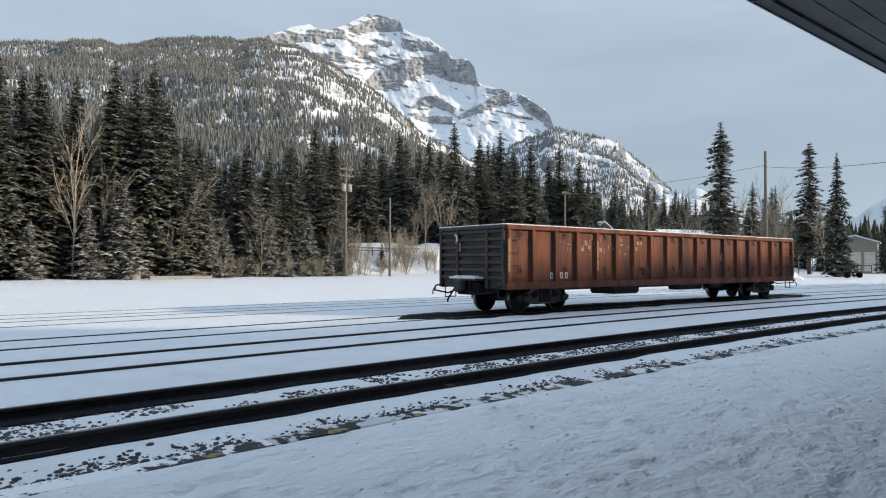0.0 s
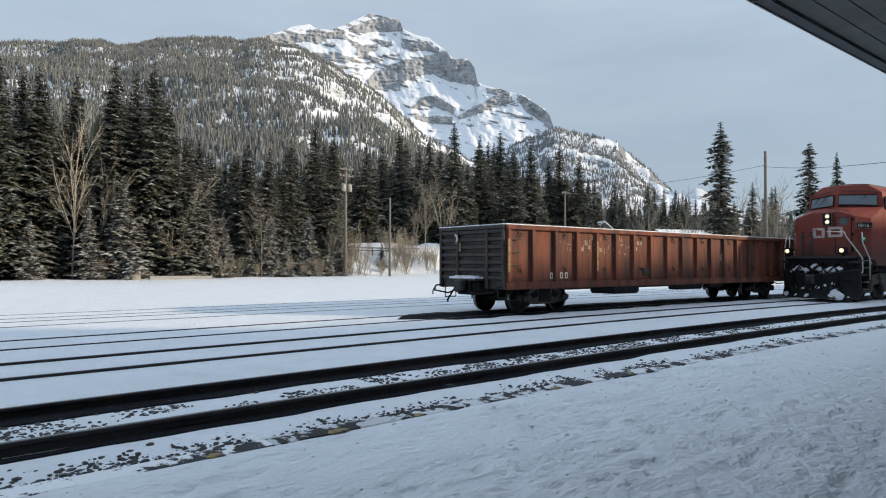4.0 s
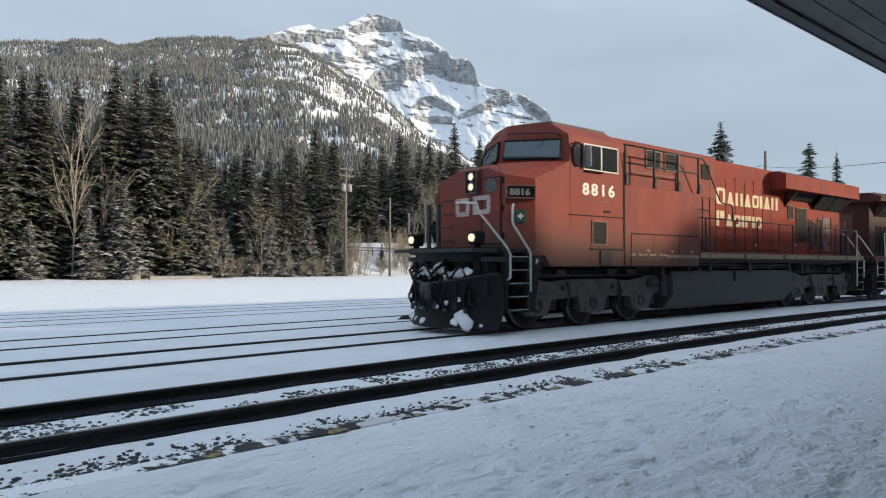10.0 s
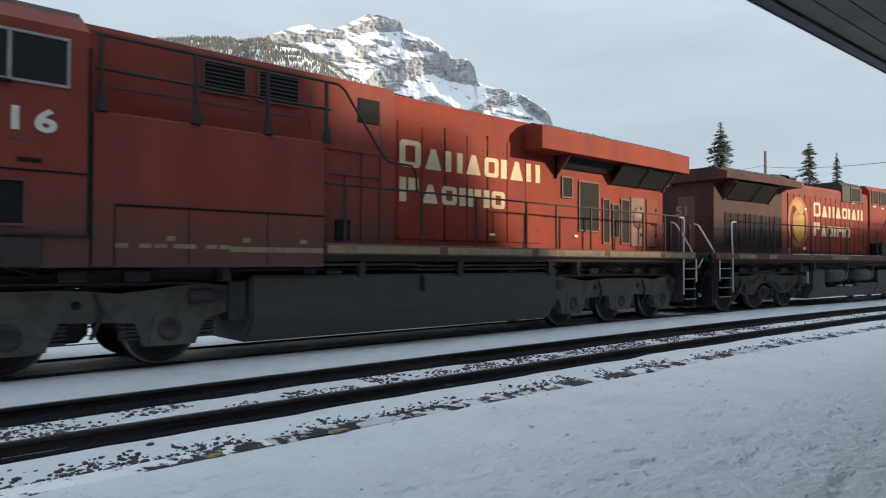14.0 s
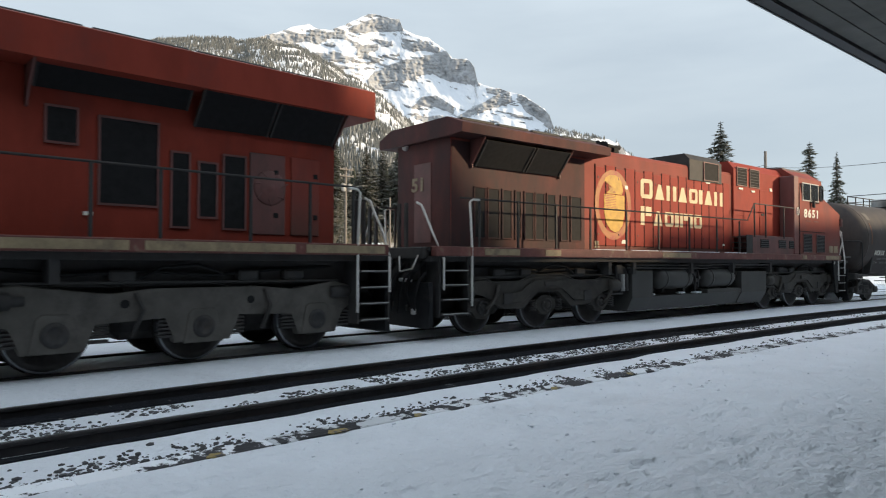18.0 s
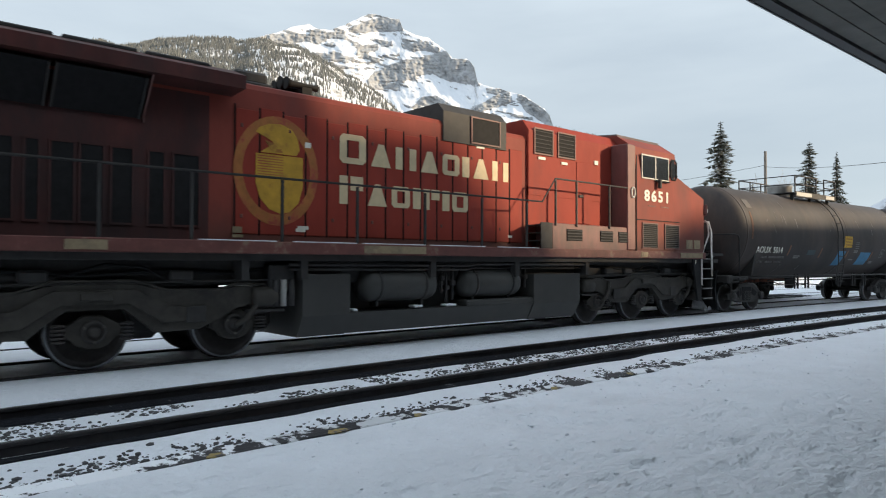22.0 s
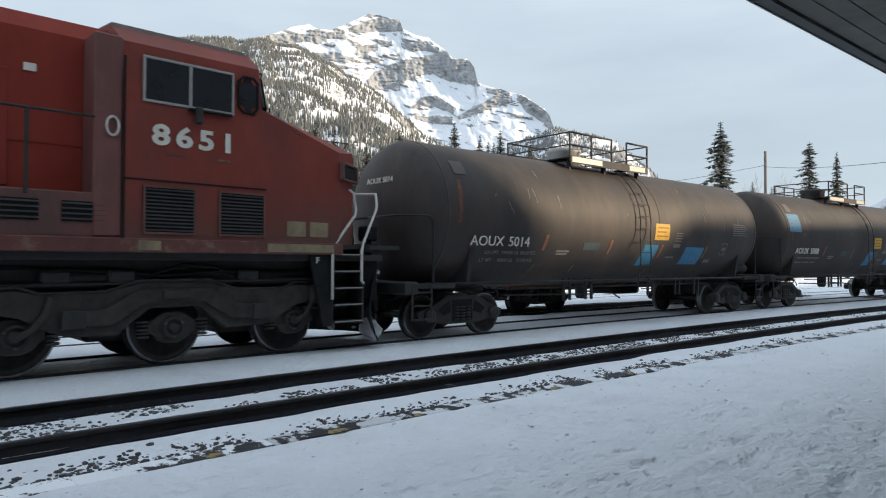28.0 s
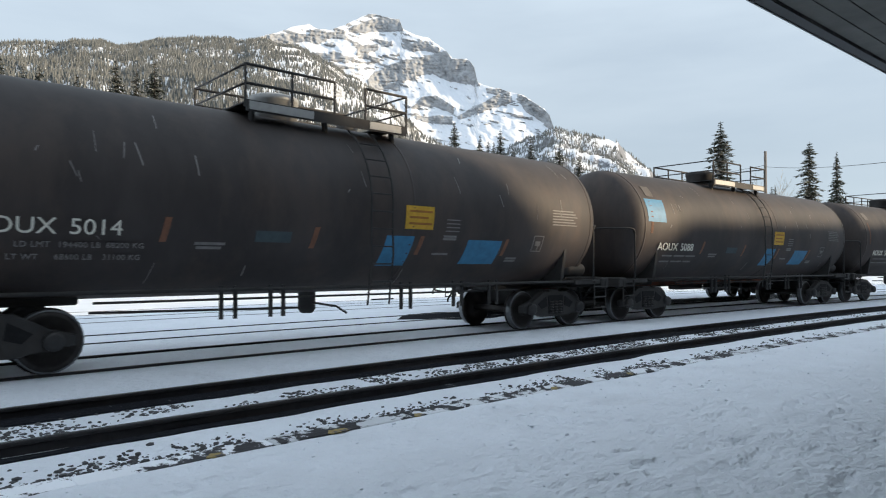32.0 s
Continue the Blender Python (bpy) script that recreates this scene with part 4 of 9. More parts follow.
LEADERS2 = ((87.8, 72.0, 23.7), (95.7, 72.0, 23.5), (96.0, 68.0, 20.6), (135.0, 90.0, 19.2), (144.8, 90.0, 20.0), (167.2, 94.9, 20.5), (189.3, 99.9, 21.7))
rng = random.Random(77)
for k, (x, y, tip) in enumerate(LEADERS + LEADERS2):
    h = tip - level(x, y)
    plant(CONIFERS[k % 5], x, y, h, "tall dark spruce with snow on its boughs", rng.uniform(0, 6.28), wide=1.05 if h > 17 else 1.2)
tips = LEADERS + LEADERS2


def envelope(x, y):
    """The height that trees near a place reach, from the tall ones near it."""
    best, w = 0, 0
    az = math.atan2(x, y)
    for a, b, c in tips:
        d = abs(math.atan2(a, b) - az)
        q = math.exp(-(d / 0.035) ** 2) + 1e-6
        el = (c - EYE[2]) / math.hypot(a, b)
        best += q * el
        w += q
    return best / w * math.hypot(x, y) + EYE[2]


for k in range(150):
    az = radians(4 + 60 * (k + rng.random()) / 150)
    depth = rng.choice((0, 0, 1, 2, 3))
    yy = (63 if az < 0.42 else 66) + depth * 6 + rng.uniform(0, 5)
    x, y = yy * math.tan(az), yy
    if x > 230 or (0.60 < az < 0.79 and depth == 0) or (0.61 < az < 0.75 and yy < 82):
        continue
    top = envelope(x, y) * rng.uniform(0.52, 0.92)
    h = max(5.5, top - level(x, y))
    plant(CONIFERS[rng.randrange(5)], x, y, h, "dark spruce with snow on its boughs", rng.uniform(0, 6.28), wide=rng.uniform(0.95, 1.35))
for k in range(44):                       # a closed second row
    az = radians(20 + 30 * (k + rng.random()) / 44)
    yy = rng.uniform(84, 94)
    x, y = yy * math.tan(az), yy
    h = max(7.0, envelope(x, y) * rng.uniform(0.74, 0.95) - level(x, y))
    plant(CONIFERS[rng.randrange(5)], x, y, h, "dark spruce with snow on its boughs", rng.uniform(0, 6.28), wide=rng.uniform(1.1, 1.5))
# young frosted spruces in front of the wood
for x, y, h in ((16.2, 60.3, 6.5), (18.8, 60.0, 9.0), (20.3, 60.6, 6.0), (26.5, 60.4, 6.5), (28.0, 60.0, 5.0), (33.0, 60.5, 6.5), (34.5, 60.2, 4.2), (38.0, 61.5, 7.0), (40.0, 61.0, 4.0), (30.5, 60.2, 3.5), (42.5, 62.0, 5.2), (12.0, 60.5, 5.0), (50.5, 65.0, 3.0)):
    plant(FROSTED[rng.randrange(2)], x, y, h, "young spruce frosted with snow", rng.uniform(0, 6.28), group="young spruces", wide=1.5)
# three lone spruces over the yard's far end
plant(SPARSE[0], 86.7, 38.9, 20.7, "lone tall spruce with sparse ragged boughs", 0.4, group="lone spruces", wide=1.2)
plant(SPARSE[1], 104.6, 34.1, 19.6, "lone slender spruce with thin crown", 1.9, group="lone spruces", wide=1.1)
plant(CONIFERS[2], 88.3, 25.7, 15.2, "lone dense dark spruce by the shed", 2.6, group="lone spruces", wide=0.82)
# the wood goes on to the far end of the yard
for k in range(64):
    az = radians(54 + 25 * (k + rng.random()) / 64)
    dist = rng.uniform(118, 185)
    x, y = dist * math.sin(az), dist * math.cos(az)
    if 1.285 < az < 1.335 and dist < 150:
        continue
    plant(CONIFERS[k % 5], x, y, rng.uniform(9.5, 15.5) * (0.8 if az > 1.22 else 1.0), "dark spruce at the far end of the yard", rng.uniform(0, 6.28), group="spruces at the yard's end", wide=rng.uniform(0.9, 1.2))
far = []
for k in range(1500):
    az = radians(rng.uniform(50, 84))
    dist = rng.uniform(170, 420)
    x, y = dist * math.sin(az), dist * math.cos(az)
    if y < 24:
        continue
    far.append((x, y, level(x, y) - 0.5, rng.uniform(9, 15) * (0.75 if az > 1.15 else 1.0)))
for k in range(700):                                  # and fills the gaps behind the first rows
    az = radians(rng.uniform(-14, 56))
    yy = rng.uniform(96, 150)
    x, y = yy * math.tan(az), yy
    far.append((x, y, level(x, y) - 0.5, max(6, (envelope(x, y)) * rng.uniform(0.4, 0.66))))
tuft_cloud("far_wood", "dark conifers of the wood behind the yard", far, NEEDLES, 15, sides=6, tiers=((0.04, 0.19, 0.36), (0.16, 0.175, 0.50), (0.28, 0.15, 0.62), (0.40, 0.125, 0.74), (0.52, 0.10, 0.84), (0.66, 0.07, 0.93), (0.80, 0.04, 1.0)))


# ------------------------------------------------------------------ bare trees and shrubs
def bare_mesh(seed, height, spread, stems=1, twig=4, girth=0.0052):
    rng = random.Random(seed)
    bm = bmesh.new()

    def grow(p, d, length, r, depth):
        e = p + d * length
        rod(bm, p, e, r, r * 0.72, seg=5 if depth < 2 else 3, cap=False)
        if depth >= twig:
            return
        n = rng.randint(2, 3) if depth else rng.randint(3, 5)
        for k in range(n):
            a = rng.uniform(0, 6.28)
            t = rng.uniform(0.35, 1.0)
            dd = (d + Vector((math.cos(a), math.sin(a), rng.uniform(0.0, 0.5))) * spread * rng.uniform(0.5, 1.1)).normalized()
            grow(p + d * length * t, dd, length * rng.uniform(0.45, 0.72), r * 0.55, depth + 1)
        grow(e, (d + Vector((rng.uniform(-0.2, 0.2), rng.uniform(-0.2, 0.2), 0.12))).normalized(), length * 0.7, r * 0.7, depth + 1)
    for s in range(stems):
        d = Vector((rng.uniform(-0.35, 0.35) if stems > 1 else 0.03, rng.uniform(-0.35, 0.35) if stems > 1 else 0, 1)).normalized()
        grow(Vector((rng.uniform(-0.3, 0.3) * (stems > 1), rng.uniform(-0.3, 0.3) * (stems > 1), -0.2)), d, height * 0.36, girth * height, 0)
    me = bpy.data.meshes.new("branches")
    bm.to_mesh(me)
    bm.free()
    me.materials.append(TWIGS)
    return me


BARE = [bare_mesh(300 + k, 10, 0.50 + 0.08 * k, twig=5) for k in range(4)]
SHRUB = [bare_mesh(400 + k, 5, 0.50, stems=9, twig=3, girth=0.0036) for k in range(3)]
for k, (x, y, h) in enumerate(((15.2, 61.2, 15.0), (17.4, 61.5, 12.0), (24.2, 61.0, 11.5), (31.5, 59.6, 8.8), (27.0, 59.8, 6.5), (41.5, 62.2, 8.0), (59.0, 66.5, 10.5), (61.5, 66.0, 11.5), (64.0, 67.0, 9.0), (56.5, 65.5, 8.5), (22.8, 59.7, 6.0), (46.0, 63.5, 7.0))):
    t = tagged(new("bare_tree", BARE[k % 4]), "leafless pale aspen with fine twigs", "tree", group="bare trees")
    t.location, t.rotation_euler, t.scale = (x, y, level(x, y)), (0, 0, k * 1.3), (h / 10,) * 3
for k, (x, y, h) in enumerate(((80.0, 46.0, 13.0), (84.0, 42.0, 12.0), (90.0, 41.0, 14.0), (93.0, 38.5, 12.5), (97.0, 37.0, 14.0), (103.0, 38.0, 15.0), (106.0, 36.0, 13.5), (112.0, 40.0, 14.0), (118.0, 38.0, 13.0), (101.0, 31.0, 11.0), (96.0, 44.0, 12.0), (88.0, 45.0, 11.0))):
    t = tagged(new("bare_tree", BARE[(k + 1) % 4]), "leafless grey tree at the yard's end", "tree", group="bare trees")
    t.location, t.rotation_euler, t.scale = (x, y, level(x, y)), (0, 0, k * 2.1), (h / 10,) * 3
for k in range(46):
    x = rng.uniform(44, 60) if k < 36 else rng.uniform(14, 40)
    y = 62.3 + 0.1 * (60 - x) + rng.uniform(-1.5, 2.8) if k < 36 else rng.uniform(59, 60.5)
    h = (rng.uniform(2.0, 6.5) if k % 3 else rng.uniform(0.8, 2.0)) if k < 36 else rng.uniform(1.5, 3.0)
    t = tagged(new("bare_shrub", SHRUB[k % 3]), "leafless twiggy shrub in the snow", "shrub", group="bare shrubs")
    t.location, t.rotation_euler, t.scale = (x, y, level(x, y)), (0, 0, k * 0.9), (h / 5,) * 3

# guard rail along the road on the bank
rail_gr = tagged(new("guard_rail"), "dark wooden guard rail along the snowy bank", "guard rail")
for z in (3.02, 3.36):
    bm = bmesh.new()
    pipe(bm, [(44.6, 66.6, z), (50, 66.4, z), (56, 66.6, z), (64, 67.4, z)], 0.075, 6)
    part("rail", bm, POLE_WOOD, rail_gr)
for k in range(8):
    bm = bmesh.new()
    rod(bm, (45.0 + 2.6 * k, 66.5 + 0.008 * k * k, 1.4), (45.0 + 2.6 * k, 66.5 + 0.008 * k * k, 3.45), 0.09, seg=7)
    part("post", bm, POLE_WOOD, rail_gr)

# ------------------------------------------------------------------ poles and wires
def pole(x, y, top, label, arms=0, boxes=False, r=0.14):
    p = tagged(new("utility_pole"), label, "utility pole", group="utility poles")
    p.location = (x, y, level(x, y) - 0.2)
    h = top - level(x, y) + 0.2
    bm = bmesh.new()
    rod(bm, (0, 0, 0), (0, 0, h), r * 1.15, r * 0.8, seg=10)
    part("shaft", bm, POLE_WOOD, p)
    for k in range(arms):
        bm = bmesh.new()
        box(bm, -0.95, 0.95, -0.06 - r, 0.06 - r, h - 0.35 - 0.75 * k, h - 0.22 - 0.75 * k, 0.01)
        arm = part("cross_arm", bm, POLE_WOOD, p)
        for xx in (-0.85, -0.4, 0.4, 0.85):
            bm = bmesh.new()
            lathe(bm, [(h - 0.22 - 0.75 * k, 0.03), (h - 0.15 - 0.75 * k, 0.05), (h - 0.08 - 0.75 * k, 0.045), (h - 0.05 - 0.75 * k, 0.001)], (xx, -r, 0), "z", 8)
            part("insulator", bm, CONCRETE, arm)
    if boxes:
        for xx in (-0.42, 0.40):
            bm = bmesh.new()
            lathe(bm, [(h - 2.75, 0.001), (h - 2.74, 0.24), (h - 1.95, 0.25), (h - 1.92, 0.18), (h - 1.85, 0.001)], (xx, -0.2, 0), "z", 14)
            part("transformer", bm, CONCRETE, p, "pale grey transformer can")
    return p


pole(42.3, 61.0, 12.1, "weathered wooden pole with cross arms and transformers", arms=2, boxes=True, r=0.16)
pole(47.6, 59.8, 9.0, "bare weathered wooden pole among shrubs", r=0.13)
pole(78.8, 58.3, 12.0, "weathered wooden pole with one cross arm", arms=1)
pole(88.7, 34.0, 16.0, "tall plain wooden pole beside bare trees", r=0.2)
WIRE = material("wire_black", (0.02, 0.02, 0.02), rough=0.6, vary=0.1)


def wire(a, b, sag, r=0.022):
    bm = bmesh.new()
    pts = []
    for i in range(15):
        t = i / 14
        p = Vector(a).lerp(Vector(b), t)
        p.z -= sag * 4 * t * (1 - t)
        pts.append(p)
    pipe(bm, pts, r, 4)
    return tagged(part("overhead_wire", bm, WIRE), "thin black wire slung between wooden poles", "wire", group="overhead wires")


wire((88.7, 34.0, 14.0), (58.0, 13.0, 9.1), 0.3)
wire((88.7, 34.0, 14.2), (78.8, 58.3, 11.8), 0.5)
wire((78.8, 58.3, 11.7), (42.3, 61.0, 11.6), 0.9, 0.018)

# ------------------------------------------------------------------ buildings at the far side of the yard
def gable_house(x, y, z, turn, L, W, H, R, label, wall, name="shed"):
    """A small building: walls, a snow-covered gable roof, doors."""
    b = tagged(new(name), label, "building")
    b.matrix_basis = pose(x, y, z, 0, 0, turn)
    bm = bmesh.new()
    prism(bm, [(-W / 2, -0.3), (W / 2, -0.3), (W / 2, H), (0, H + R), (-W / 2, H)], -L / 2, L / 2, "x")
    part("wall", bm, wall, b)
    for sy in (-1, 1):
        bm = bmesh.new()
        prism(bm, [(0, H + R + 0.02), (sy * (W / 2 + 0.35), H - R * 0.7 / W + 0.0), (sy * (W / 2 + 0.35), H - R * 0.7 / W + 0.22), (0, H + R + 0.26)], -L / 2 - 0.35, L / 2 + 0.35, "x")
        part("roof", bm, SNOW, b, "snow-covered roof slope")
    return b


shed = gable_house(134.2, 36.0, 0.0, 12, 10.0, 6.6, 5.2, 1.1, "beige metal shed with pale garage doors and snowy roof", SHED_WALL)
for k in range(3):
    bm = bmesh.new()
    y0 = -3.0 + 2.05 * k
    box(bm, -5.06, -4.98, y0, y0 + 1.6, 0, 3.5, 0.01)
    d = part("garage_door", bm, SHED_DOOR, shed, "pale garage door")
    bm = bmesh.new()
    for q in range(4):
        box(bm, -5.075, -5.055, y0, y0 + 1.6, 0.78 * q + 0.75, 0.78 * q + 0.79)
    part("door_groove", bm, SHED_WALL, d)
gable_house(117.0, 58.5, 0.0, -28, 14, 8, 6.0, 1.5, "low building with snowy roof behind the siding", SHED_WALL, "house")
gable_house(116.3, 77.9, 1.0, 60, 6, 6, 6.4, 2.4, "small cabin with a steep snowy roof", SHED_WALL, "house")
# trailer parked by the shed
tr = tagged(new("utility_trailer"), "dark flat utility trailer parked in the snow", "trailer")
tr.matrix_basis = pose(80.6, 22.0, 0, 0, 0, 70)
bm = bmesh.new()
box(bm, -1.6, 1.6, -0.85, 0.85, 0.55, 0.70, 0.02)
box(bm, 1.6, 2.6, -0.06, 0.06, 0.55, 0.64)
part("bed", bm, GRIME, tr)
bm = bmesh.new()
for xx in (-1.55, 0, 1.5):
    box(bm, xx, xx + 0.06, -0.86, -0.80, 0.7, 1.35)
    box(bm, xx, xx + 0.06, 0.80, 0.86, 0.7, 1.35)
box(bm, -1.55, 1.56, -0.86, -0.80, 1.28, 1.36)
box(bm, -1.55, 1.56, 0.80, 0.86, 1.28, 1.36)
part("side_rail", bm, GRIME, tr)
for sy in (-0.95, 0.95):
    bm = bmesh.new()
    lathe(bm, [(sy - 0.1, 0.2), (sy - 0.1, 0.34), (sy + 0.1, 0.34), (sy + 0.1, 0.2), (sy - 0.1, 0.2)], (-0.1, 0, 0.34), "y", 16)
    part("wheel", bm, GRILLE, tr)
# concrete block and slab at the wood's edge
for x, y, a, b, c, lab in ((19.4, 58.9, 0.9, 0.7, 0.85, "weathered concrete block at the wood's edge"), (22.8, 57.6, 5.0, 0.7, 0.30, "long pale concrete slab lying in the snow")):
    bm = bmesh.new()
    box(bm, -a / 2, a / 2, -b / 2, b / 2, -0.2, c, 0.06)
    o = tagged(part("concrete_block", bm, CONCRETE), lab, "block")
    o.matrix_basis = pose(x, y, level(x, y), 0, 0, -18)
# heap of ploughed snow
bm = bmesh.new()
bmesh.ops.create_icosphere(bm, subdivisions=4, radius=1.0)
for v in bm.verts:
    q = v.co.copy()
    v.co = Vector((q.x * 4.5, q.y * 2.0, max(q.z, -0.1) * 1.0)) * (0.85 + 0.35 * noise.noise(q * 2.2))
o = tagged(part("snow_heap", bm, SNOW, smooth=True), "heap of ploughed snow beside the yard", "snow heap")
o.matrix_basis = pose(70.0, 25.5, -0.05, 0, 0, 20)

# ------------------------------------------------------------------ rolling stock
ROLLING = []
SILL = material("sill_red", (0.13, 0.042, 0.035), rough=0.65, vary=0.3, scale=3, dirt=(0.20, 0.15, 0.10), dirt_at=(0.55, 0.7), dirt_scale=3)
STRIPE = material("stripe_gold", (0.26, 0.20, 0.12), rough=0.6, vary=0.25, scale=5, dirt=(0.14, 0.10, 0.07), dirt_at=(0.5, 0.7), dirt_scale=3)
LAMP_GLOW = material("lamp_glow", (1.0, 0.9, 0.7), rough=0.3, vary=0.0, emit=((1.0, 0.76, 0.42), 1.15))
WHEEL = material("wheel_steel", (0.045, 0.040, 0.038), rough=0.5, metal=0.5, vary=0.35, scale=6)
CREAM = material("cream_letters", (0.60, 0.48, 0.30), rough=0.6, vary=0.15, scale=4, dirt=(0.42, 0.2, 0.14), dirt_at=(0.66, 0.72), dirt_scale=7)
CREST_DARK = material("crest_brown", (0.30, 0.12, 0.02), rough=0.6, vary=0.3, scale=6)
GOLD_FADED = material("golden_crest_faded", (0.36, 0.13, 0.03), rough=0.6, vary=0.3, scale=6, dirt=(0.30, 0.05, 0.03), dirt_at=(0.5, 0.6), dirt_scale=3)
BOARD_WHITE = material("board_figures", (0.27, 0.27, 0.26), rough=0.6, vary=0.1, scale=9)
GREEN_SIGN = material("green_sign", (0.02, 0.085, 0.055), rough=0.5, vary=0.1)
ROOF_GREY = material("cab_roof_grey", (0.12, 0.085, 0.08), rough=0.8, vary=0.3, scale=3, dirt=(0.5, 0.5, 0.52), dirt_at=(0.62, 0.75), dirt_scale=2.5)


def hull(bm, pts):
    vs = [bm.verts.new(p) for p in pts]
    r = bmesh.ops.convex_hull(bm, input=vs)
    junk = [v for v in r["geom_interior"] if isinstance(v, bmesh.types.BMVert)] + [v for v in r["geom_unused"] if isinstance(v, bmesh.types.BMVert)]
    if junk:
        bmesh.ops.delete(bm, geom=list(set(junk)), context="VERTS")


def wheel_mesh(name, r, half=0.75):
    """Two flanged wheels on an axle, with a dished web."""
    bm = bmesh.new()
    for sg in (-1, 1):
        prof = [(-0.075, r * 0.80), (-0.07, r + 0.0), (0.055, r + 0.0), (0.062, r + 0.025), (0.085, r + 0.022), (0.09, r * 0.82), (0.03, r * 0.76), (0.02, r * 0.35), (0.10, r * 0.26), (0.10, 0.09),
                (-0.10, 0.09), (-0.10, r * 0.28), (-0.04, r * 0.38), (-0.03, r * 0.76)]
        prof = [(a * -sg, b) for a, b in prof]
        rings = prof + [prof[0]]
        lathe(bm, rings, (0, sg * half, 0), "y", 28)
        lathe(bm, [(sg * 0.078, r * 0.945), (sg * 0.078, r - 0.006), (sg * 0.068, r + 0.002), (sg * -0.05, r + 0.002)], (0, sg * half, 0), "y", 28, mi=1, cap=False)
        for i in range(5):          # marks on the web that show the turning
            a = 2 * math.pi * i / 5
            rod(bm, (r * 0.55 * math.cos(a), sg * (half + 0.02), r * 0.55 * math.sin(a)), (r * 0.55 * math.cos(a), sg * (half + 0.05), r * 0.55 * math.sin(a)), 0.04, seg=6)
    rod(bm, (0, -1.05, 0), (0, 1.05, 0), 0.075, seg=10)
    me = bpy.data.meshes.new(name)
    bmesh.ops.recalc_face_normals(bm, faces=bm.faces)
    bm.to_mesh(me)
    bm.free()
    me.materials.append(WHEEL)
    me.materials.append(RAIL_TOP)
    return me


LOCO_WHEELS = wheel_mesh("wheelset", 0.533)
CAR_WHEELS = wheel_mesh("wheelset", 0.42)


def coil(bm, x, y, z0, z1, r):
    n = 5
    for i in range(n):
        z = z0 + (z1 - z0) * (i + 0.5) / n
        lathe(bm, [(z - 0.018, r * 0.8), (z - 0.008, r), (z + 0.008, r), (z + 0.018, r * 0.8)], (x, y, 0), "z", 12)


class Side:
    """Lays out a locomotive along its own length u, nose first; flip turns it about."""
    def __init__(self, mid, flip):
        self.mid, self.sg = mid, -1 if flip else 1

    def x(self, u):
        return self.sg * (u - self.mid)

    def box(self, bm, u0, u1, y0, y1, z0, z1, bev=0.0):
        box(bm, self.x(u0), self.x(u1), y0, y1, z0, z1, bev)

    def prism(self, bm, pts, y0, y1):
        prism(bm, [(self.x(u), z) for u, z in pts], y0, y1, "y")

    def p(self, u, y, z):
        return (self.x(u), y, z)


def louvre(parent, sd, u0, u1, z0, z1, y, name="grille", slats=9, frame=True, edge=LOCO_RED_DIRTY):
    bm = bmesh.new()
    sd.box(bm, u0, u1, y - 0.006, y + 0.05, z0, z1)
    g = part(name, bm, GRILLE, parent)
    bm = bmesh.new()
    if frame:
        sd.box(bm, u0 - 0.03, u1 + 0.03, y - 0.02, y + 0.01, z1, z1 + 0.03)
        sd.box(bm, u0 - 0.03, u1 + 0.03, y - 0.02, y + 0.01, z0 - 0.03, z0)
        sd.box(bm, u0 - 0.03, u0, y - 0.02, y + 0.01, z0, z1)
        sd.box(bm, u1, u1 + 0.03, y - 0.02, y + 0.01, z0, z1)
        part("grille_frame", bm, edge, g)
    bm = bmesh.new()
    for i in range(slats):
        z = z0 + (z1 - z0) * (i + 0.5) / slats
        prism(bm, [(y - 0.022, z - 0.012), (y - 0.004, z + 0.010), (y - 0.004, z + 0.016), (y - 0.022, z - 0.006)], sd.x(u0), sd.x(u1), "x")
    part("slats", bm, GRIME, g)
    return g


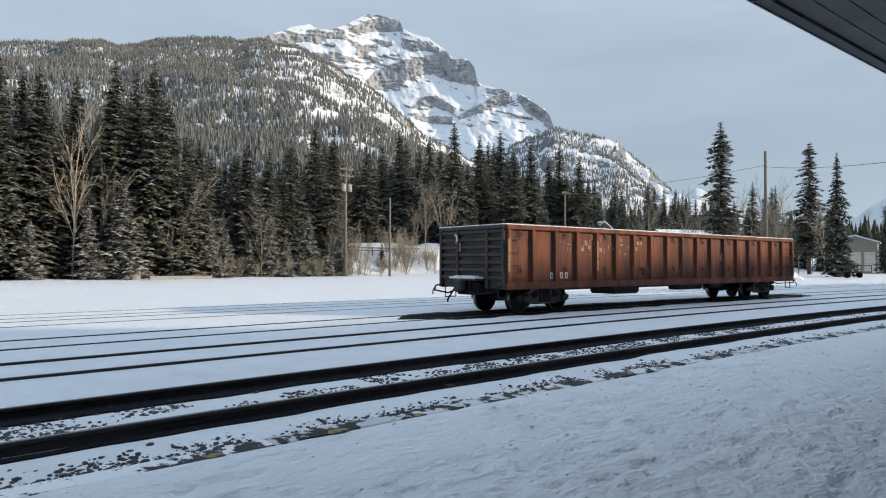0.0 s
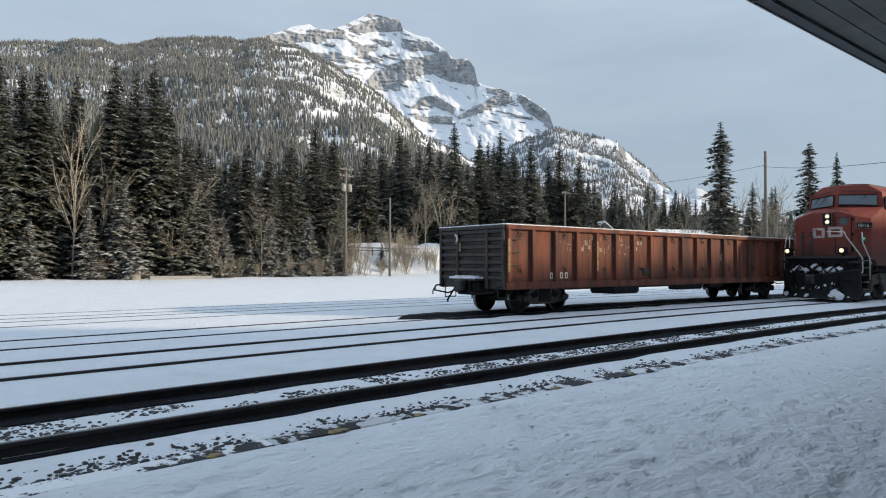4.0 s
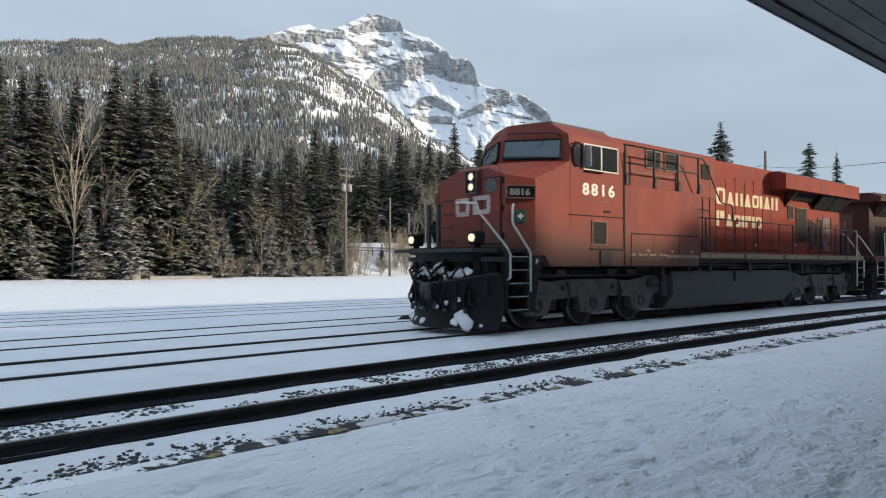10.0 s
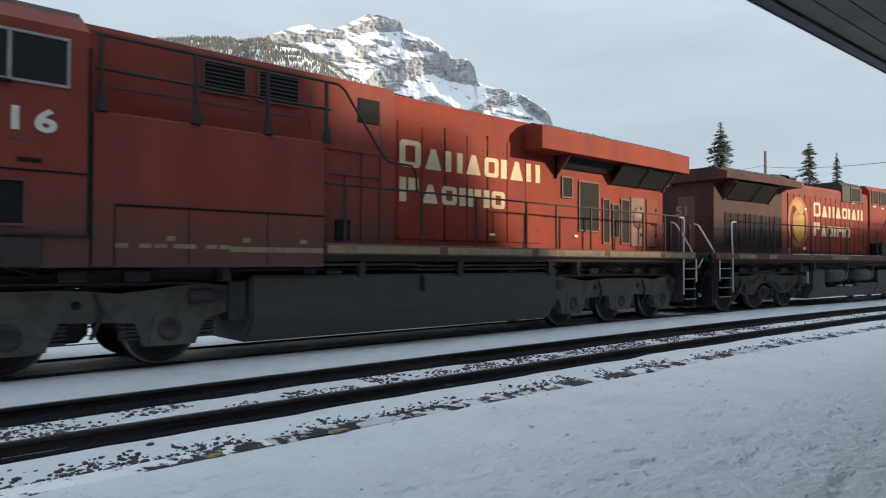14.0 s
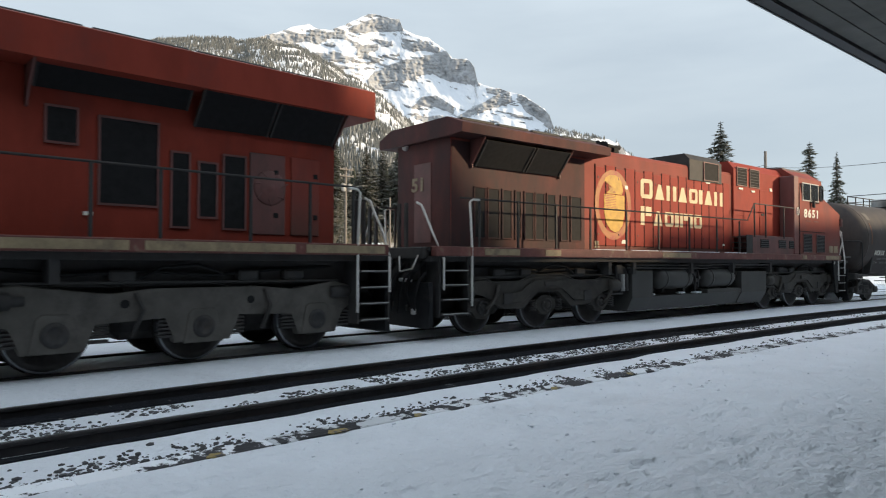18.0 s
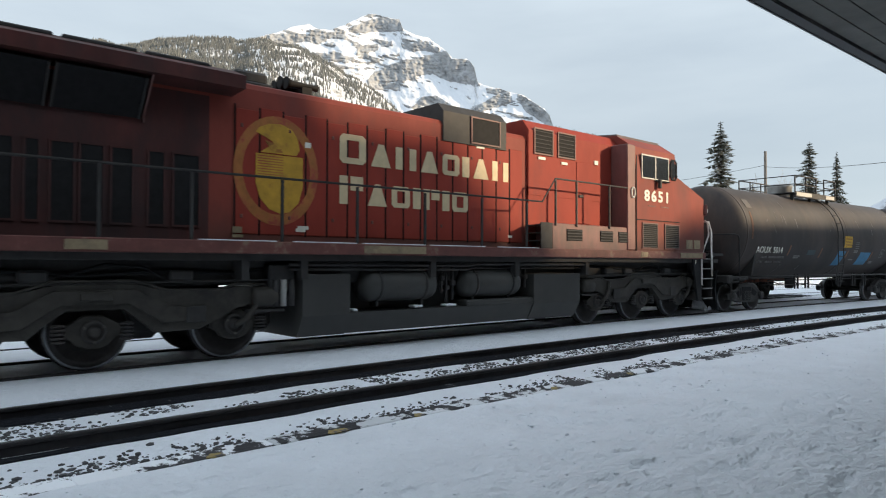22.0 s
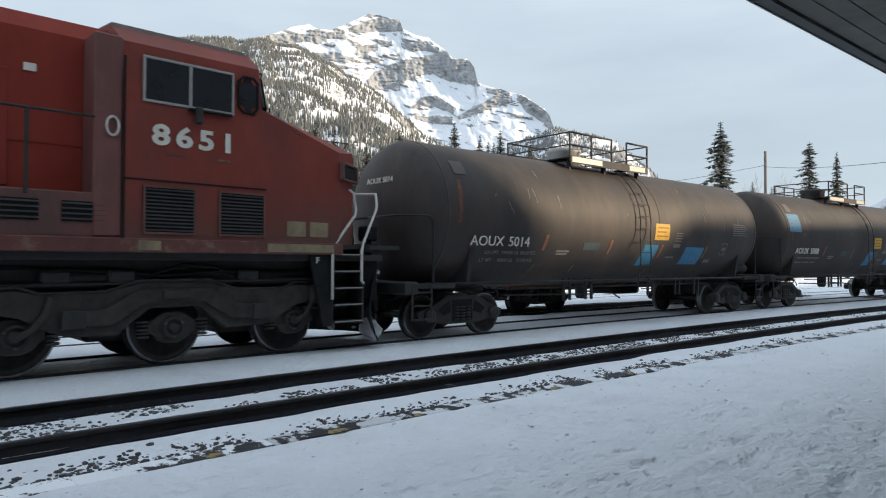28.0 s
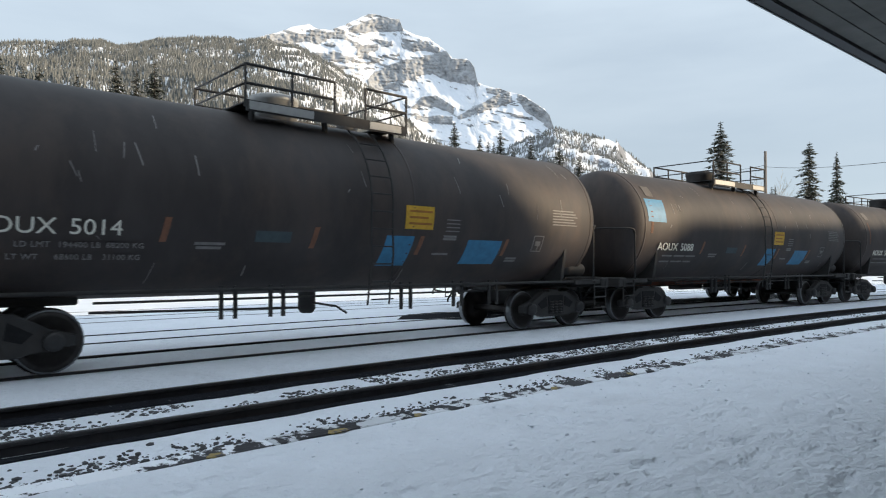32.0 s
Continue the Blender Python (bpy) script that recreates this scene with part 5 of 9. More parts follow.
def name_shapes(parent, kinds, z0, z1, x0, x1, y, mat):
    """Plain painted shapes that stand where a name is lettered: o frame, v wedge, n two bars, i one bar, p bar and block; the first is taller."""
    wide = {"o": 0.92, "v": 1.05, "n": 1.0, "i": 0.40, "p": 0.86}
    gap = 0.16
    total = sum(wide[k] * (1.22 if i == 0 else 1.0) for i, k in enumerate(kinds)) + gap * (len(kinds) - 1)
    unit = (x1 - x0) / total
    x = x0
    for i, k in enumerate(kinds):
        w = wide[k] * unit * (1.22 if i == 0 else 1.0)
        h = z1 if i == 0 else z0 + (z1 - z0) * 0.80
        t = unit * (0.30 if i == 0 else 0.26)
        b = t * 0.72
        bm = bmesh.new()
        ya, yb = y - 0.004, y + 0.002
        if k == "o":
            c = t * 0.45
            prism(bm, [(x, z0 + c), (x + c, z0), (x + t, z0), (x + t, h), (x + c, h), (x, h - c)], ya, yb)
            prism(bm, [(x + w - t, z0), (x + w - c, z0), (x + w, z0 + c), (x + w, h - c), (x + w - c, h), (x + w - t, h)], ya, yb)
            box(bm, x + t, x + w - t, ya, yb, h - b, h)
            box(bm, x + t, x + w - t, ya, yb, z0, z0 + b)
        elif k == "v":
            prism(bm, [(x + t * 0.3, z0), (x + w - t * 0.3, z0), (x + w * 0.62, h), (x + w * 0.38, h)], ya, yb)
        elif k == "n":
            box(bm, x, x + t * 1.25, ya, yb, z0, h)
            box(bm, x + w - t * 1.25, x + w, ya, yb, z0, h)
        elif k == "i":
            box(bm, x, x + w, ya, yb, z0, h)
        else:
            box(bm, x, x + t * 1.2, ya, yb, z0, h)
            box(bm, x + t * 1.6, x + w, ya, yb, h - (h - z0) * 0.50, h)
        part("name_shape", bm, mat, parent)
        x += w + gap * unit


def loco(mid, flip, number, label, kind):
    """A six-axle diesel. kind 'a': wide equipment cabinet and plain tank; kind 'b': tall narrow screens and air tanks."""
    ob = tagged(new("locomotive"), label, "locomotive", group="diesel locomotives")
    sd = Side(10.7, flip)
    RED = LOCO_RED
    HOOD = LOCO_RED_HOOD if kind == "a" else LOCO_RED_BRIGHT
    end = 20.95 if kind == "a" else 21.2
    hood_end = 20.12 if kind == "a" else 20.30

    # --- frame, deck and its edge
    bm = bmesh.new()
    sd.box(bm, 1.0, end, -1.05, 1.05, 1.12, 1.60, 0.02)
    sd.box(bm, 1.0, end, -1.42, 1.42, 1.50, 1.60)
    uf = part("underframe", bm, GRIME, ob)
    for u in (7.2, 9.6, 11.9, 14.6, 15.6):
        bm = bmesh.new()
        sd.box(bm, u, u + 0.12, -1.4, 1.4, 1.2, 1.5)
        part("cross_bearer", bm, GRIME, uf)
    for yy in (-1, 1):
        bm = bmesh.new()
        u0 = 8.85 if kind == "a" and yy < 0 else 1.9
        sd.box(bm, u0, end - 0.05, yy * 1.52, yy * 1.36, 1.60, 1.79, 0.012)
        part("deck_sill", bm, SILL, ob)
        if yy < 0:
            cuts = ((8.9, 11.3), (11.5, 13.9), (14.1, 16.5), (16.7, 19.0), (19.2, 20.8)) if kind == "a" else ((2.1, 3.3), (4.9, 5.2), (12.25, 13.6), (17.6, 18.1), (18.9, 19.9))
            for a, b in cuts:
                bm = bmesh.new()
                sd.box(bm, a, b, -1.530, -1.521, 1.63, 1.76)
                part("sill_stripe", bm, STRIPE, ob)
            if kind == "b":
                for a, b in ((9.1, 10.3), (10.7, 12.1), (12.25, 13.6), (13.75, 14.9), (15.2, 16.4)):
                    bm = bmesh.new()
                    sd.box(bm, a, b, -1.515, -1.44, 1.789, 1.803, 0.004)
                    part("deck_snow", bm, SNOW, ob, "thin line of snow on the deck edge")
    bm = bmesh.new()
    sd.box(bm, 0.55, end, -1.36, 1.36, 1.70, 1.775)
    part("deck", bm, GRIME, ob)

    # --- cab and nose
    bm = bmesh.new()
    P = sd.p
    nose = []
    NF, NC = (1.69, 2.24) if kind == "a" else (1.45, 1.98)       # nose face, and where its corner meets the side
    for y in (-1, 1):
        nose += [P(NF, 1.15 * y, 1.775), P(NF, 1.15 * y, 3.38), P(NC, 1.5 * y, 1.775), P(NC, 1.5 * y, 3.30), P(3.40, 1.5 * y, 1.775), P(3.40, 1.49 * y, 3.80), P(NF + 0.02, 0.55 * y, 3.58), P(NF + 0.16, 0.5 * y, 3.66), P(2.72, 0.1 * y, 3.86), P(3.2, 1.0 * y, 3.86)]
    hull(bm, nose)
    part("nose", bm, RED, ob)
    bm = bmesh.new()
    cab = []
    for y in (-1, 1):
        cab += [P(2.66, 0.06 * y, 1.8), P(2.66, 0.06 * y, 3.84), P(2.74, 0.06 * y, 4.40), P(2.92, 0.06 * y, 4.76), P(3.40, 1.50 * y, 1.775), P(3.40, 1.50 * y, 3.74), P(3.42, 1.43 * y, 4.42), P(3.40, 1.28 * y, 4.52), P(3.34, 0.92 * y, 4.76), P(3.24, 0.30 * y, 4.82)]
        cab += [P(5.4, 1.50 * y, 1.775), P(5.4, 1.50 * y, 3.74), P(5.4, 1.43 * y, 4.42), P(5.4, 1.28 * y, 4.52), P(5.4, 0.92 * y, 4.76), P(5.4, 0.30 * y, 4.82)]
    hull(bm, cab)
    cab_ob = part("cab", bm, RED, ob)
    bm = bmesh.new()
    hull(bm, [P(u, y, z) for u in (3.42, 5.38) for y, z in ((-1.02, 4.66), (1.02, 4.66), (-0.92, 4.80), (0.92, 4.80), (-0.3, 4.86), (0.3, 4.86))])
    part("cab_roof", bm, ROOF_GREY, cab_ob, "weathered grey cab roof with frost")
    if kind == "a":
        bm = bmesh.new()
        sd.prism(bm, [(2.75, 1.40), (5.4, 1.40), (5.4, 1.775), (2.10, 1.775), (2.10, 1.64), (2.55, 1.64)], -1.50, -1.30)
        part("cab_skirt", bm, RED, cab_ob, "grime-covered lower cab skirt")
    for a, b in ((NC + 0.02, 5.36),):
        bm = bmesh.new()
        sd.box(bm, a, b, -1.506, -1.49, 1.78, 2.16 if kind == "a" else 1.86, 0.003)
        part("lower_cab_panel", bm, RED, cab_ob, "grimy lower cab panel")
    # windscreens
    for y0, y1 in ((-1.33, -0.10), (0.10, 1.33)):
        bm = bmesh.new()
        q = [(2.585 + 0.505 * abs(yy) + (0.07 if top else 0), yy * (0.97 if top else 1), (4.36 if top else 3.92) - 0.035 * abs(yy)) for yy, top in ((y0, 0), (y1, 0), (y1, 1), (y0, 1))]
        lo = [bm.verts.new(P(u - 0.012, y, z)) for u, y, z in q]
        hi = [bm.verts.new(P(u + 0.03, y, z)) for u, y, z in q]
        bm.faces.new(lo), bm.faces.new(hi[::-1])
        for i in range(4):
            bm.faces.new((lo[i], lo[(i + 1) % 4], hi[(i + 1) % 4], hi[i]))
        scr = part("windscreen", bm, SKY_TINT_GLASS, cab_ob, "windscreen with the pale sky's reflection coloured in")
        bm = bmesh.new()
        k = [P(u - 0.016, y, z) for u, y, z in q]
        pipe(bm, k + [k[0]], 0.022, 5)
        part("gasket", bm, GRILLE, scr)
        for f in (0.3, 0.62):
            yb = y0 + (y1 - y0) * f
            bm = bmesh.new()
            pipe(bm, [P(2.66 + 0.505 * abs(yb), yb, 4.36), P(2.58 + 0.505 * abs(yb), yb + 0.10, 4.15), P(2.55 + 0.505 * abs(yb), yb + 0.2, 4.0)], 0.012, 4)
            part("wiper", bm, GRILLE, scr)
    # eyebrow over the screens
    bm = bmesh.new()
    pipe(bm, [P(3.34, -1.3, 4.40), P(3.22, -1.15, 4.47), P(2.74, -0.15, 4.53)], 0.016, 5)
    pipe(bm, [P(3.34, 1.3, 4.40), P(3.22, 1.15, 4.47), P(2.74, 0.15, 4.53)], 0.016, 5)
    pipe(bm, [P(3.22, -1.40, 3.86), P(2.84, -0.7, 3.93), P(2.58, -0.1, 3.96)], 0.014, 5)
    part("grab_bar", bm, GRIME, cab_ob)
    # side windows (near side)
    for sidey in (-1, 1):
        y = sidey * 1.50
        d = sidey
        bm = bmesh.new()
        t = bmesh.new()
        sd.box(t, 3.49, 3.77, y - 0.05 * d, y + 0.012 * d, 3.72, 4.23)
        bmesh.ops.bevel(t, geom=[e for e in t.edges if abs(e.verts[0].co.y - e.verts[1].co.y) > 0.01], offset=0.09, segments=3, affect="EDGES")
        blend_in(bm, t)
        part("front_quarter_window", bm, GLASS_DARK, cab_ob)
        bm = bmesh.new()
        for a, b in ((3.50, 3.76),):
            pipe(bm, [P(a + du, y + 0.014 * d, z) for du, z in ((0.05, 3.71), (0.21, 3.71), (0.28, 3.78), (0.28, 4.17), (0.21, 4.24), (0.05, 4.24), (-0.02, 4.17), (-0.02, 3.78), (0.05, 3.71))], 0.022, 5)
        part("window_gasket", bm, GRILLE, cab_ob)
        bm = bmesh.new()
        sd.box(bm, 3.89, 5.12, y - 0.05 * d, y + 0.006 * d, 3.67, 4.225)
        win = part("side_window", bm, GLASS_DARK, cab_ob, "dark sliding cab window")
        bm = bmesh.new()
        for a, b, c, e in ((3.855, 5.155, 4.225, 4.26), (3.855, 5.155, 3.635, 3.67), (3.855, 3.89, 3.67, 4.225), (5.12, 5.155, 3.67, 4.225), (4.485, 4.53, 3.67, 4.225)):
            sd.box(bm, a, b, y - 0.01 * d, y + 0.02 * d, c, e, 0.004)
        part("window_frame", bm, ALU, win)
        if kind == "a":
            bm = bmesh.new()
            sd.box(bm, 3.90, 3.925, y + 0.02 * d, y + 0.19 * d, 3.70, 4.20, 0.008)
            part("wind_deflector", bm, ALU, win)
        bm = bmesh.new()
        sd.box(bm, 3.90, 4.54, y, y + 0.07 * d, 3.60, 3.635, 0.01)
        part("arm_rest", bm, GRILLE, win)
        if kind == "b":
            bm = bmesh.new()
            sd.box(bm, 4.36, 4.46, y + 0.03 * d, y + 0.12 * d, 3.42, 3.66, 0.02)
            part("mirror", bm, GRIME, win)
    # numbers, seams and small plates on the cab's near side
    if flip:
        lettering("road_number", number, 0.385, WHITE_PAINT, cab_ob, pose(sd.x(5.03), -1.507, 3.08), "white road number", wide=1.28, space=1.30, bold=0.032)
    else:
        lettering("road_number", number, 0.385, WHITE_PAINT, cab_ob, pose(sd.x(3.81), -1.507, 3.065), "white road number", wide=1.30, space=1.28, bold=0.032)
    bm = bmesh.new()
    for a, b in ((3.85, 4.25), (4.5, 4.85)):
        sd.box(bm, a, b, -1.506, -1.499, 2.935, 2.965)
    part("small_marks", bm, SILL, cab_ob)
    bm = bmesh.new()
    sd.box(bm, 3.32, 5.38, -1.512, -1.499, 2.57, 2.59)
    sd.box(bm, 5.37, 5.40, -1.512, -1.499, 1.78, 4.2)
    part("panel_seam", bm, GRILLE, cab_ob)
    if kind == "a":
        louvre(cab_ob, sd, 4.18, 4.67, 1.93, 2.44, -1.508, slats=0)
        bm = bmesh.new()
        sd.box(bm, 4.07, 5.38, -1.545, -1.49, 1.80, 1.835, 0.006)
        sd.box(bm, 4.45, 4.87, -1.535, -1.45, 1.41, 1.765, 0.01)
        for a in (4.55, 4.77):
            rod(bm, sd.p(a, -1.53, 1.66), sd.p(a, -1.545, 1.66), 0.022, seg=8)
        part("step_bracket", bm, GRIME, cab_ob)
        bm = bmesh.new()
        sd.box(bm, 4.60, 4.86, -1.510, -1.495, 2.68, 2.73)
        part("vent_slot", bm, GRILLE, cab_ob)
    else:
        louvre(cab_ob, sd, 3.37, 4.05, 1.88, 2.48, -1.506, slats=12)
        louvre(cab_ob, sd, 4.45, 5.11, 1.88, 2.48, -1.506, slats=12)
        for a in (2.2, 2.62):
            bm = bmesh.new()
            sd.box(bm, a, a + 0.34, -1.508, -1.49, 1.88, 2.12)
            part("pale_panel", bm, STRIPE, cab_ob)
    # nose: headlights, number boards, door, sign, plain white marks
    bm = bmesh.new()
    HY = -0.14
    sd.box(bm, NF - 0.09, NF + 0.07, HY - 0.17, HY + 0.17, 3.06, 3.54, 0.02)
    hl = part("headlight_housing", bm, GRILLE, ob)
    bm = bmesh.new()
    for a, b, c, e in ((-0.20, 0.20, 3.53, 3.57), (-0.20, 0.20, 3.02, 3.06), (-0.20, -0.165, 3.06, 3.53), (0.165, 0.20, 3.06, 3.53)):
        sd.box(bm, NF - 0.12, NF + 0.03, HY + a, HY + b, c, e, 0.008)
    part("housing_rim", bm, LOCO_RED_DIRTY, hl)
    for z in (3.185, 3.415):
        bm = bmesh.new()
        k = 1 if flip else -1
        lathe(bm, [(0, 0.105), (k * 0.03, 0.10), (k * 0.03, 0.078), (0, 0.07)], P(NF - 0.085, HY, z), "x", 16)
        part("lamp_rim", bm, ALU, hl)
        bm = bmesh.new()
        lathe(bm, [(0, 0.080), (k * 0.02, 0.076), (k * 0.028, 0.001)], P(NF - 0.085, HY, z), "x", 16)
        part("headlight", bm, LAMP_GLOW if not flip else ALU, hl, "lit warm headlight" if not flip else "")
    for y in (-1, 1):
        m = Matrix.Translation(P((NF + NC) / 2 - 0.01, 1.33 * y, 0)) @ Matrix.Rotation(math.atan2(0.35, NC - NF) * (-1 if y * sd.sg < 0 else 1) + (math.pi if y > 0 else 0), 4, "Z")
        bm = bmesh.new()
        box(bm, -0.30, 0.30, -0.06, 0.05, 2.88, 3.12, 0.03)
        nb = part("number_board", bm, GRILLE, ob, "black number board")
        nb.matrix_basis = m
        bm = bmesh.new()
        for a, b, c, e in ((-0.32, 0.32, 3.115, 3.15), (-0.32, 0.32, 2.85, 2.885), (-0.335, -0.30, 2.85, 3.15), (0.30, 0.335, 2.85, 3.15)):
            box(bm, a, b, -0.085, 0.0, c, e, 0.008)
        part("board_frame", bm, LOCO_RED_DIRTY, nb)
        if not flip:
            lettering("board_number", number, 0.20, BOARD_WHITE, nb, pose(-0.25, -0.064, 2.93), wide=1.15)
        if y < 0 and not flip:
            bm = bmesh.new()
            box(bm, -0.12, 0.12, -0.030, 0.03, 2.34, 2.62, 0.01)
            sg = part("first_aid_sign", bm, GREEN_SIGN, ob, "green sign with a white cross")
            sg.matrix_basis = m
            bm = bmesh.new()
            box(bm, -0.065, 0.065, -0.036, -0.029, 2.46, 2.50)
            box(bm, -0.02, 0.02, -0.037, -0.029, 2.415, 2.545)
            part("cross", bm, WHITE_PAINT, sg)
    bm = bmesh.new()
    sd.box(bm, NF - 0.015, NF + 0.01, -1.0, -0.42, 1.90, 3.34, 0.006)
    part("nose_door", bm, RED, ob)
    bm = bmesh.new()
    t = bmesh.new()
    sd.box(t, NF - 0.026, NF - 0.005, -0.90, -0.56, 3.02, 3.34)
    bmesh.ops.bevel(t, geom=[e for e in t.edges if abs(e.verts[0].co.x - e.verts[1].co.x) > 0.01], offset=0.07, segments=3, affect="EDGES")
    blend_in(bm, t)
    part("nose_window", bm, GLASS_DARK, ob)
    # the badge on the nose, in plain shapes
    MARK = material("nose_mark", (0.50, 0.43, 0.40), rough=0.7, vary=0.25, scale=8, dirt=(0.22, 0.06, 0.05), dirt_at=(0.55, 0.62), dirt_scale=5)
    for a, b, c, e in ((0.02, 0.46, 2.86, 2.96), (0.02, 0.46, 2.54, 2.64), (0.36, 0.48, 2.58, 2.92), (0.00, 0.12, 2.62, 2.88), (-0.24, -0.12, 2.56, 2.98), (-0.68, -0.24, 2.88, 2.98), (-0.70, -0.58, 2.60, 2.94), (-0.66, -0.24, 2.56, 2.66)):
        bm = bmesh.new()
        sd.box(bm, NF - 0.024, NF - 0.004, a, b, c, e)
        part("white_mark", bm, MARK, ob)
    bm = bmesh.new()
    for a, b, c, e in ((-1.03, -1.0, 1.88, 3.36), (-0.42, -0.40, 1.88, 3.36), (-1.02, -0.40, 3.34, 3.36), (-1.02, -0.40, 1.88, 1.90)):
        sd.box(bm, NF - 0.022, NF + 0.006, a, b, c, e)
    for z in (2.0, 2.6, 3.2):
        sd.box(bm, NF - 0.06, NF, -1.10, -1.03, z, z + 0.13, 0.01)
    part("door_seam", bm, GRILLE, ob)
    bm = bmesh.new()
    pipe(bm, [P(NC, -1.47, 3.26), P(2.8, -1.49, 3.52), P(3.3, -1.46, 3.78)], 0.012, 4)
    pipe(bm, [P(NF + 0.05, -0.95, 3.50), P(NF - 0.02, -0.95, 3.60), P(NF + 0.02, -0.2, 3.74), P(NF + 0.15, -0.1, 3.70)], 0.014, 5)
    for k in range(4):
        pipe(bm, [P(NF, 0.62, 1.98 + 0.32 * k), P(NF - 0.07, 0.62, 1.98 + 0.32 * k), P(NF - 0.07, 0.92, 1.98 + 0.32 * k), P(NF, 0.92, 1.98 + 0.32 * k)], 0.012, 4)
    part("nose_grabs", bm, GRIME, ob)
    for y in (0.16, 0.50):
        bm = bmesh.new()
        sd.box(bm, 0.86, 0.93, y - 0.05, y + 0.05, 1.78, 2.78, 0.006)
        part("platform_post", bm, GRIME, ob)

    # --- pilot with snow plow, anticlimber, coupler, hoses
    bm = bmesh.new()
    lip = [(1.35, -1.38), (1.0, -1.32), (0.72, -1.0), (0.60, -0.5), (0.56, 0), (0.60, 0.5), (0.72, 1.0), (1.0, 1.32), (1.35, 1.38)]
    prism(bm, [(sd.x(u), y) for u, y in lip], 1.66, 1.80, "z")
    prism(bm, [(sd.x(u + 0.14), y * 0.97) for u, y in lip], 1.50, 1.66, "z")
    part("anticlimber", bm, PLOW_BLACK, ob)
    bm = bmesh.new()
    sd.box(bm, 1.02, 1.30, -1.30, 1.30, 0.80, 1.52)
    sd.box(bm, 0.86, 1.05, -0.42, 0.42, 0.62, 1.30, 0.03)
    for y in (-1.1, -0.8, 0.8, 1.1):
        sd.box(bm, 0.92, 1.04, y - 0.06, y + 0.06, 1.2, 1.46, 0.02)
    part("pilot_plate", bm, GRILLE, ob)
    bm = bmesh.new()
    rows = []
    for y, u, top in ((-1.5, 1.24, 1.26), (-1.0, 0.90, 1.18), (-0.5, 0.62, 1.08), (0, 0.48, 1.03), (0.5, 0.62, 1.08), (1.0, 0.90, 1.18), (1.5, 1.24, 1.26)):
        face = ((-0.12, 0.10), (-0.04, 0.25), (0.05, 0.50), (0.06, 0.75), (0.0, 0.95 * top / 1.1), (-0.07, top))
        rows.append([P(u + o, y, z) for o, z in face] + [P(u + o + 0.035, y, z) for o, z in face[::-1]])
    vr = [[bm.verts.new(p) for p in r] for r in rows]
    for r0, r1 in zip(vr[:-1], vr[1:]):
        for i in range(12):
            f = bm.faces.new((r0[i], r0[(i + 1) % 12], r1[(i + 1) % 12], r1[i]))
    bm.faces.new(vr[0]), bm.faces.new(vr[-1][::-1])
    plow = part("snow_plow", bm, PLOW_BLACK, ob, "black curved snow plow caked with snow", smooth=True)
    bm = bmesh.new()
    k = [P(u - 0.08, y, z) for y, u, z in ((-1.5, 1.24, 1.26), (-1.0, 0.90, 1.18), (-0.5, 0.62, 1.08), (0, 0.48, 1.03), (0.5, 0.62, 1.08), (1.0, 0.90, 1.18), (1.5, 1.24, 1.26))]
    pipe(bm, k, 0.022, 6)
    part("plow_rim", bm, GRIME, plow)
    for y in (-0.92, 0.92):
        bm = bmesh.new()
        m0 = 0.84
        for dz in (0.62, 0.86):
            sd.box(bm, m0 - 0.03, m0 + 0.06, y - 0.16, y + 0.16, dz - 0.02, dz + 0.02)
        sd.box(bm, m0 - 0.06, m0 + 0.04, y - 0.10, y - 0.04, 0.58, 0.90, 0.01)
        sd.box(bm, m0 - 0.06, m0 + 0.04, y + 0.05, y + 0.10, 0.58, 0.90, 0.01)
        part("plow_bracket", bm, GRILLE, plow)
    rngp = random.Random(4)
    def clump(y, z, r, u, flat=0.35, tall=0.8):
        t = bmesh.new()
        bmesh.ops.create_icosphere(t, subdivisions=3, radius=r)
        for v in t.verts:
            q = v.co.normalized()
            h = 1 + 0.16 * math.sin(q.y * 3 + q.z * 2.4 + y * 9) + 0.05 * math.sin(q.z * 9 - q.y * 7 + q.x * 5)
            v.co = Vector((v.co.x * flat, v.co.y * 1.15, v.co.z * tall)) * h * rngp.uniform(0.95, 1.06) + Vector(P(u, y, z))
        part("caked_snow", t, SNOW, plow, "lump of packed snow", smooth=True)
    for y, z, r in ((-0.80, 0.26, 0.25), (-0.60, 0.18, 0.15), (-0.45, 0.62, 0.08), (-0.72, 0.70, 0.06), (-0.25, 0.55, 0.07), (0.05, 0.75, 0.08), (0.35, 0.50, 0.06), (0.15, 0.22, 0.09), (0.62, 0.2, 0.10), (1.2, 0.22, 0.12), (-1.15, 0.16, 0.07)):
        clump(y, z, r, 0.38 + 0.50 * abs(y), 0.4)
    for y, z, r in ((-0.62, 1.24, 0.17), (-0.95, 1.30, 0.10), (-0.30, 1.20, 0.15), (-0.05, 1.34, 0.18), (0.30, 1.22, 0.15), (0.60, 1.30, 0.14), (0.85, 1.2, 0.11)):
        clump(y, z, r, 0.80, 0.5, 0.75)
    for y0, y1, zt, zb in ((-0.85, -0.30, 1.5, 1.12), (-0.2, 0.30, 1.50, 1.22), (0.5, 0.95, 1.5, 1.12)):
        bm = bmesh.new()
        ym = (y0 + y1) / 2
        pipe(bm, [P(0.95, y0, zt), P(0.70, y0, zt - 0.08), P(0.62, y0 * 0.7 + ym * 0.3, (zt + zb) / 2), P(0.60, ym, zb), P(0.64, y1 * 0.7 + ym * 0.3, (zt + zb) / 2), P(0.78, y1, zt - 0.1)], 0.030, 7)
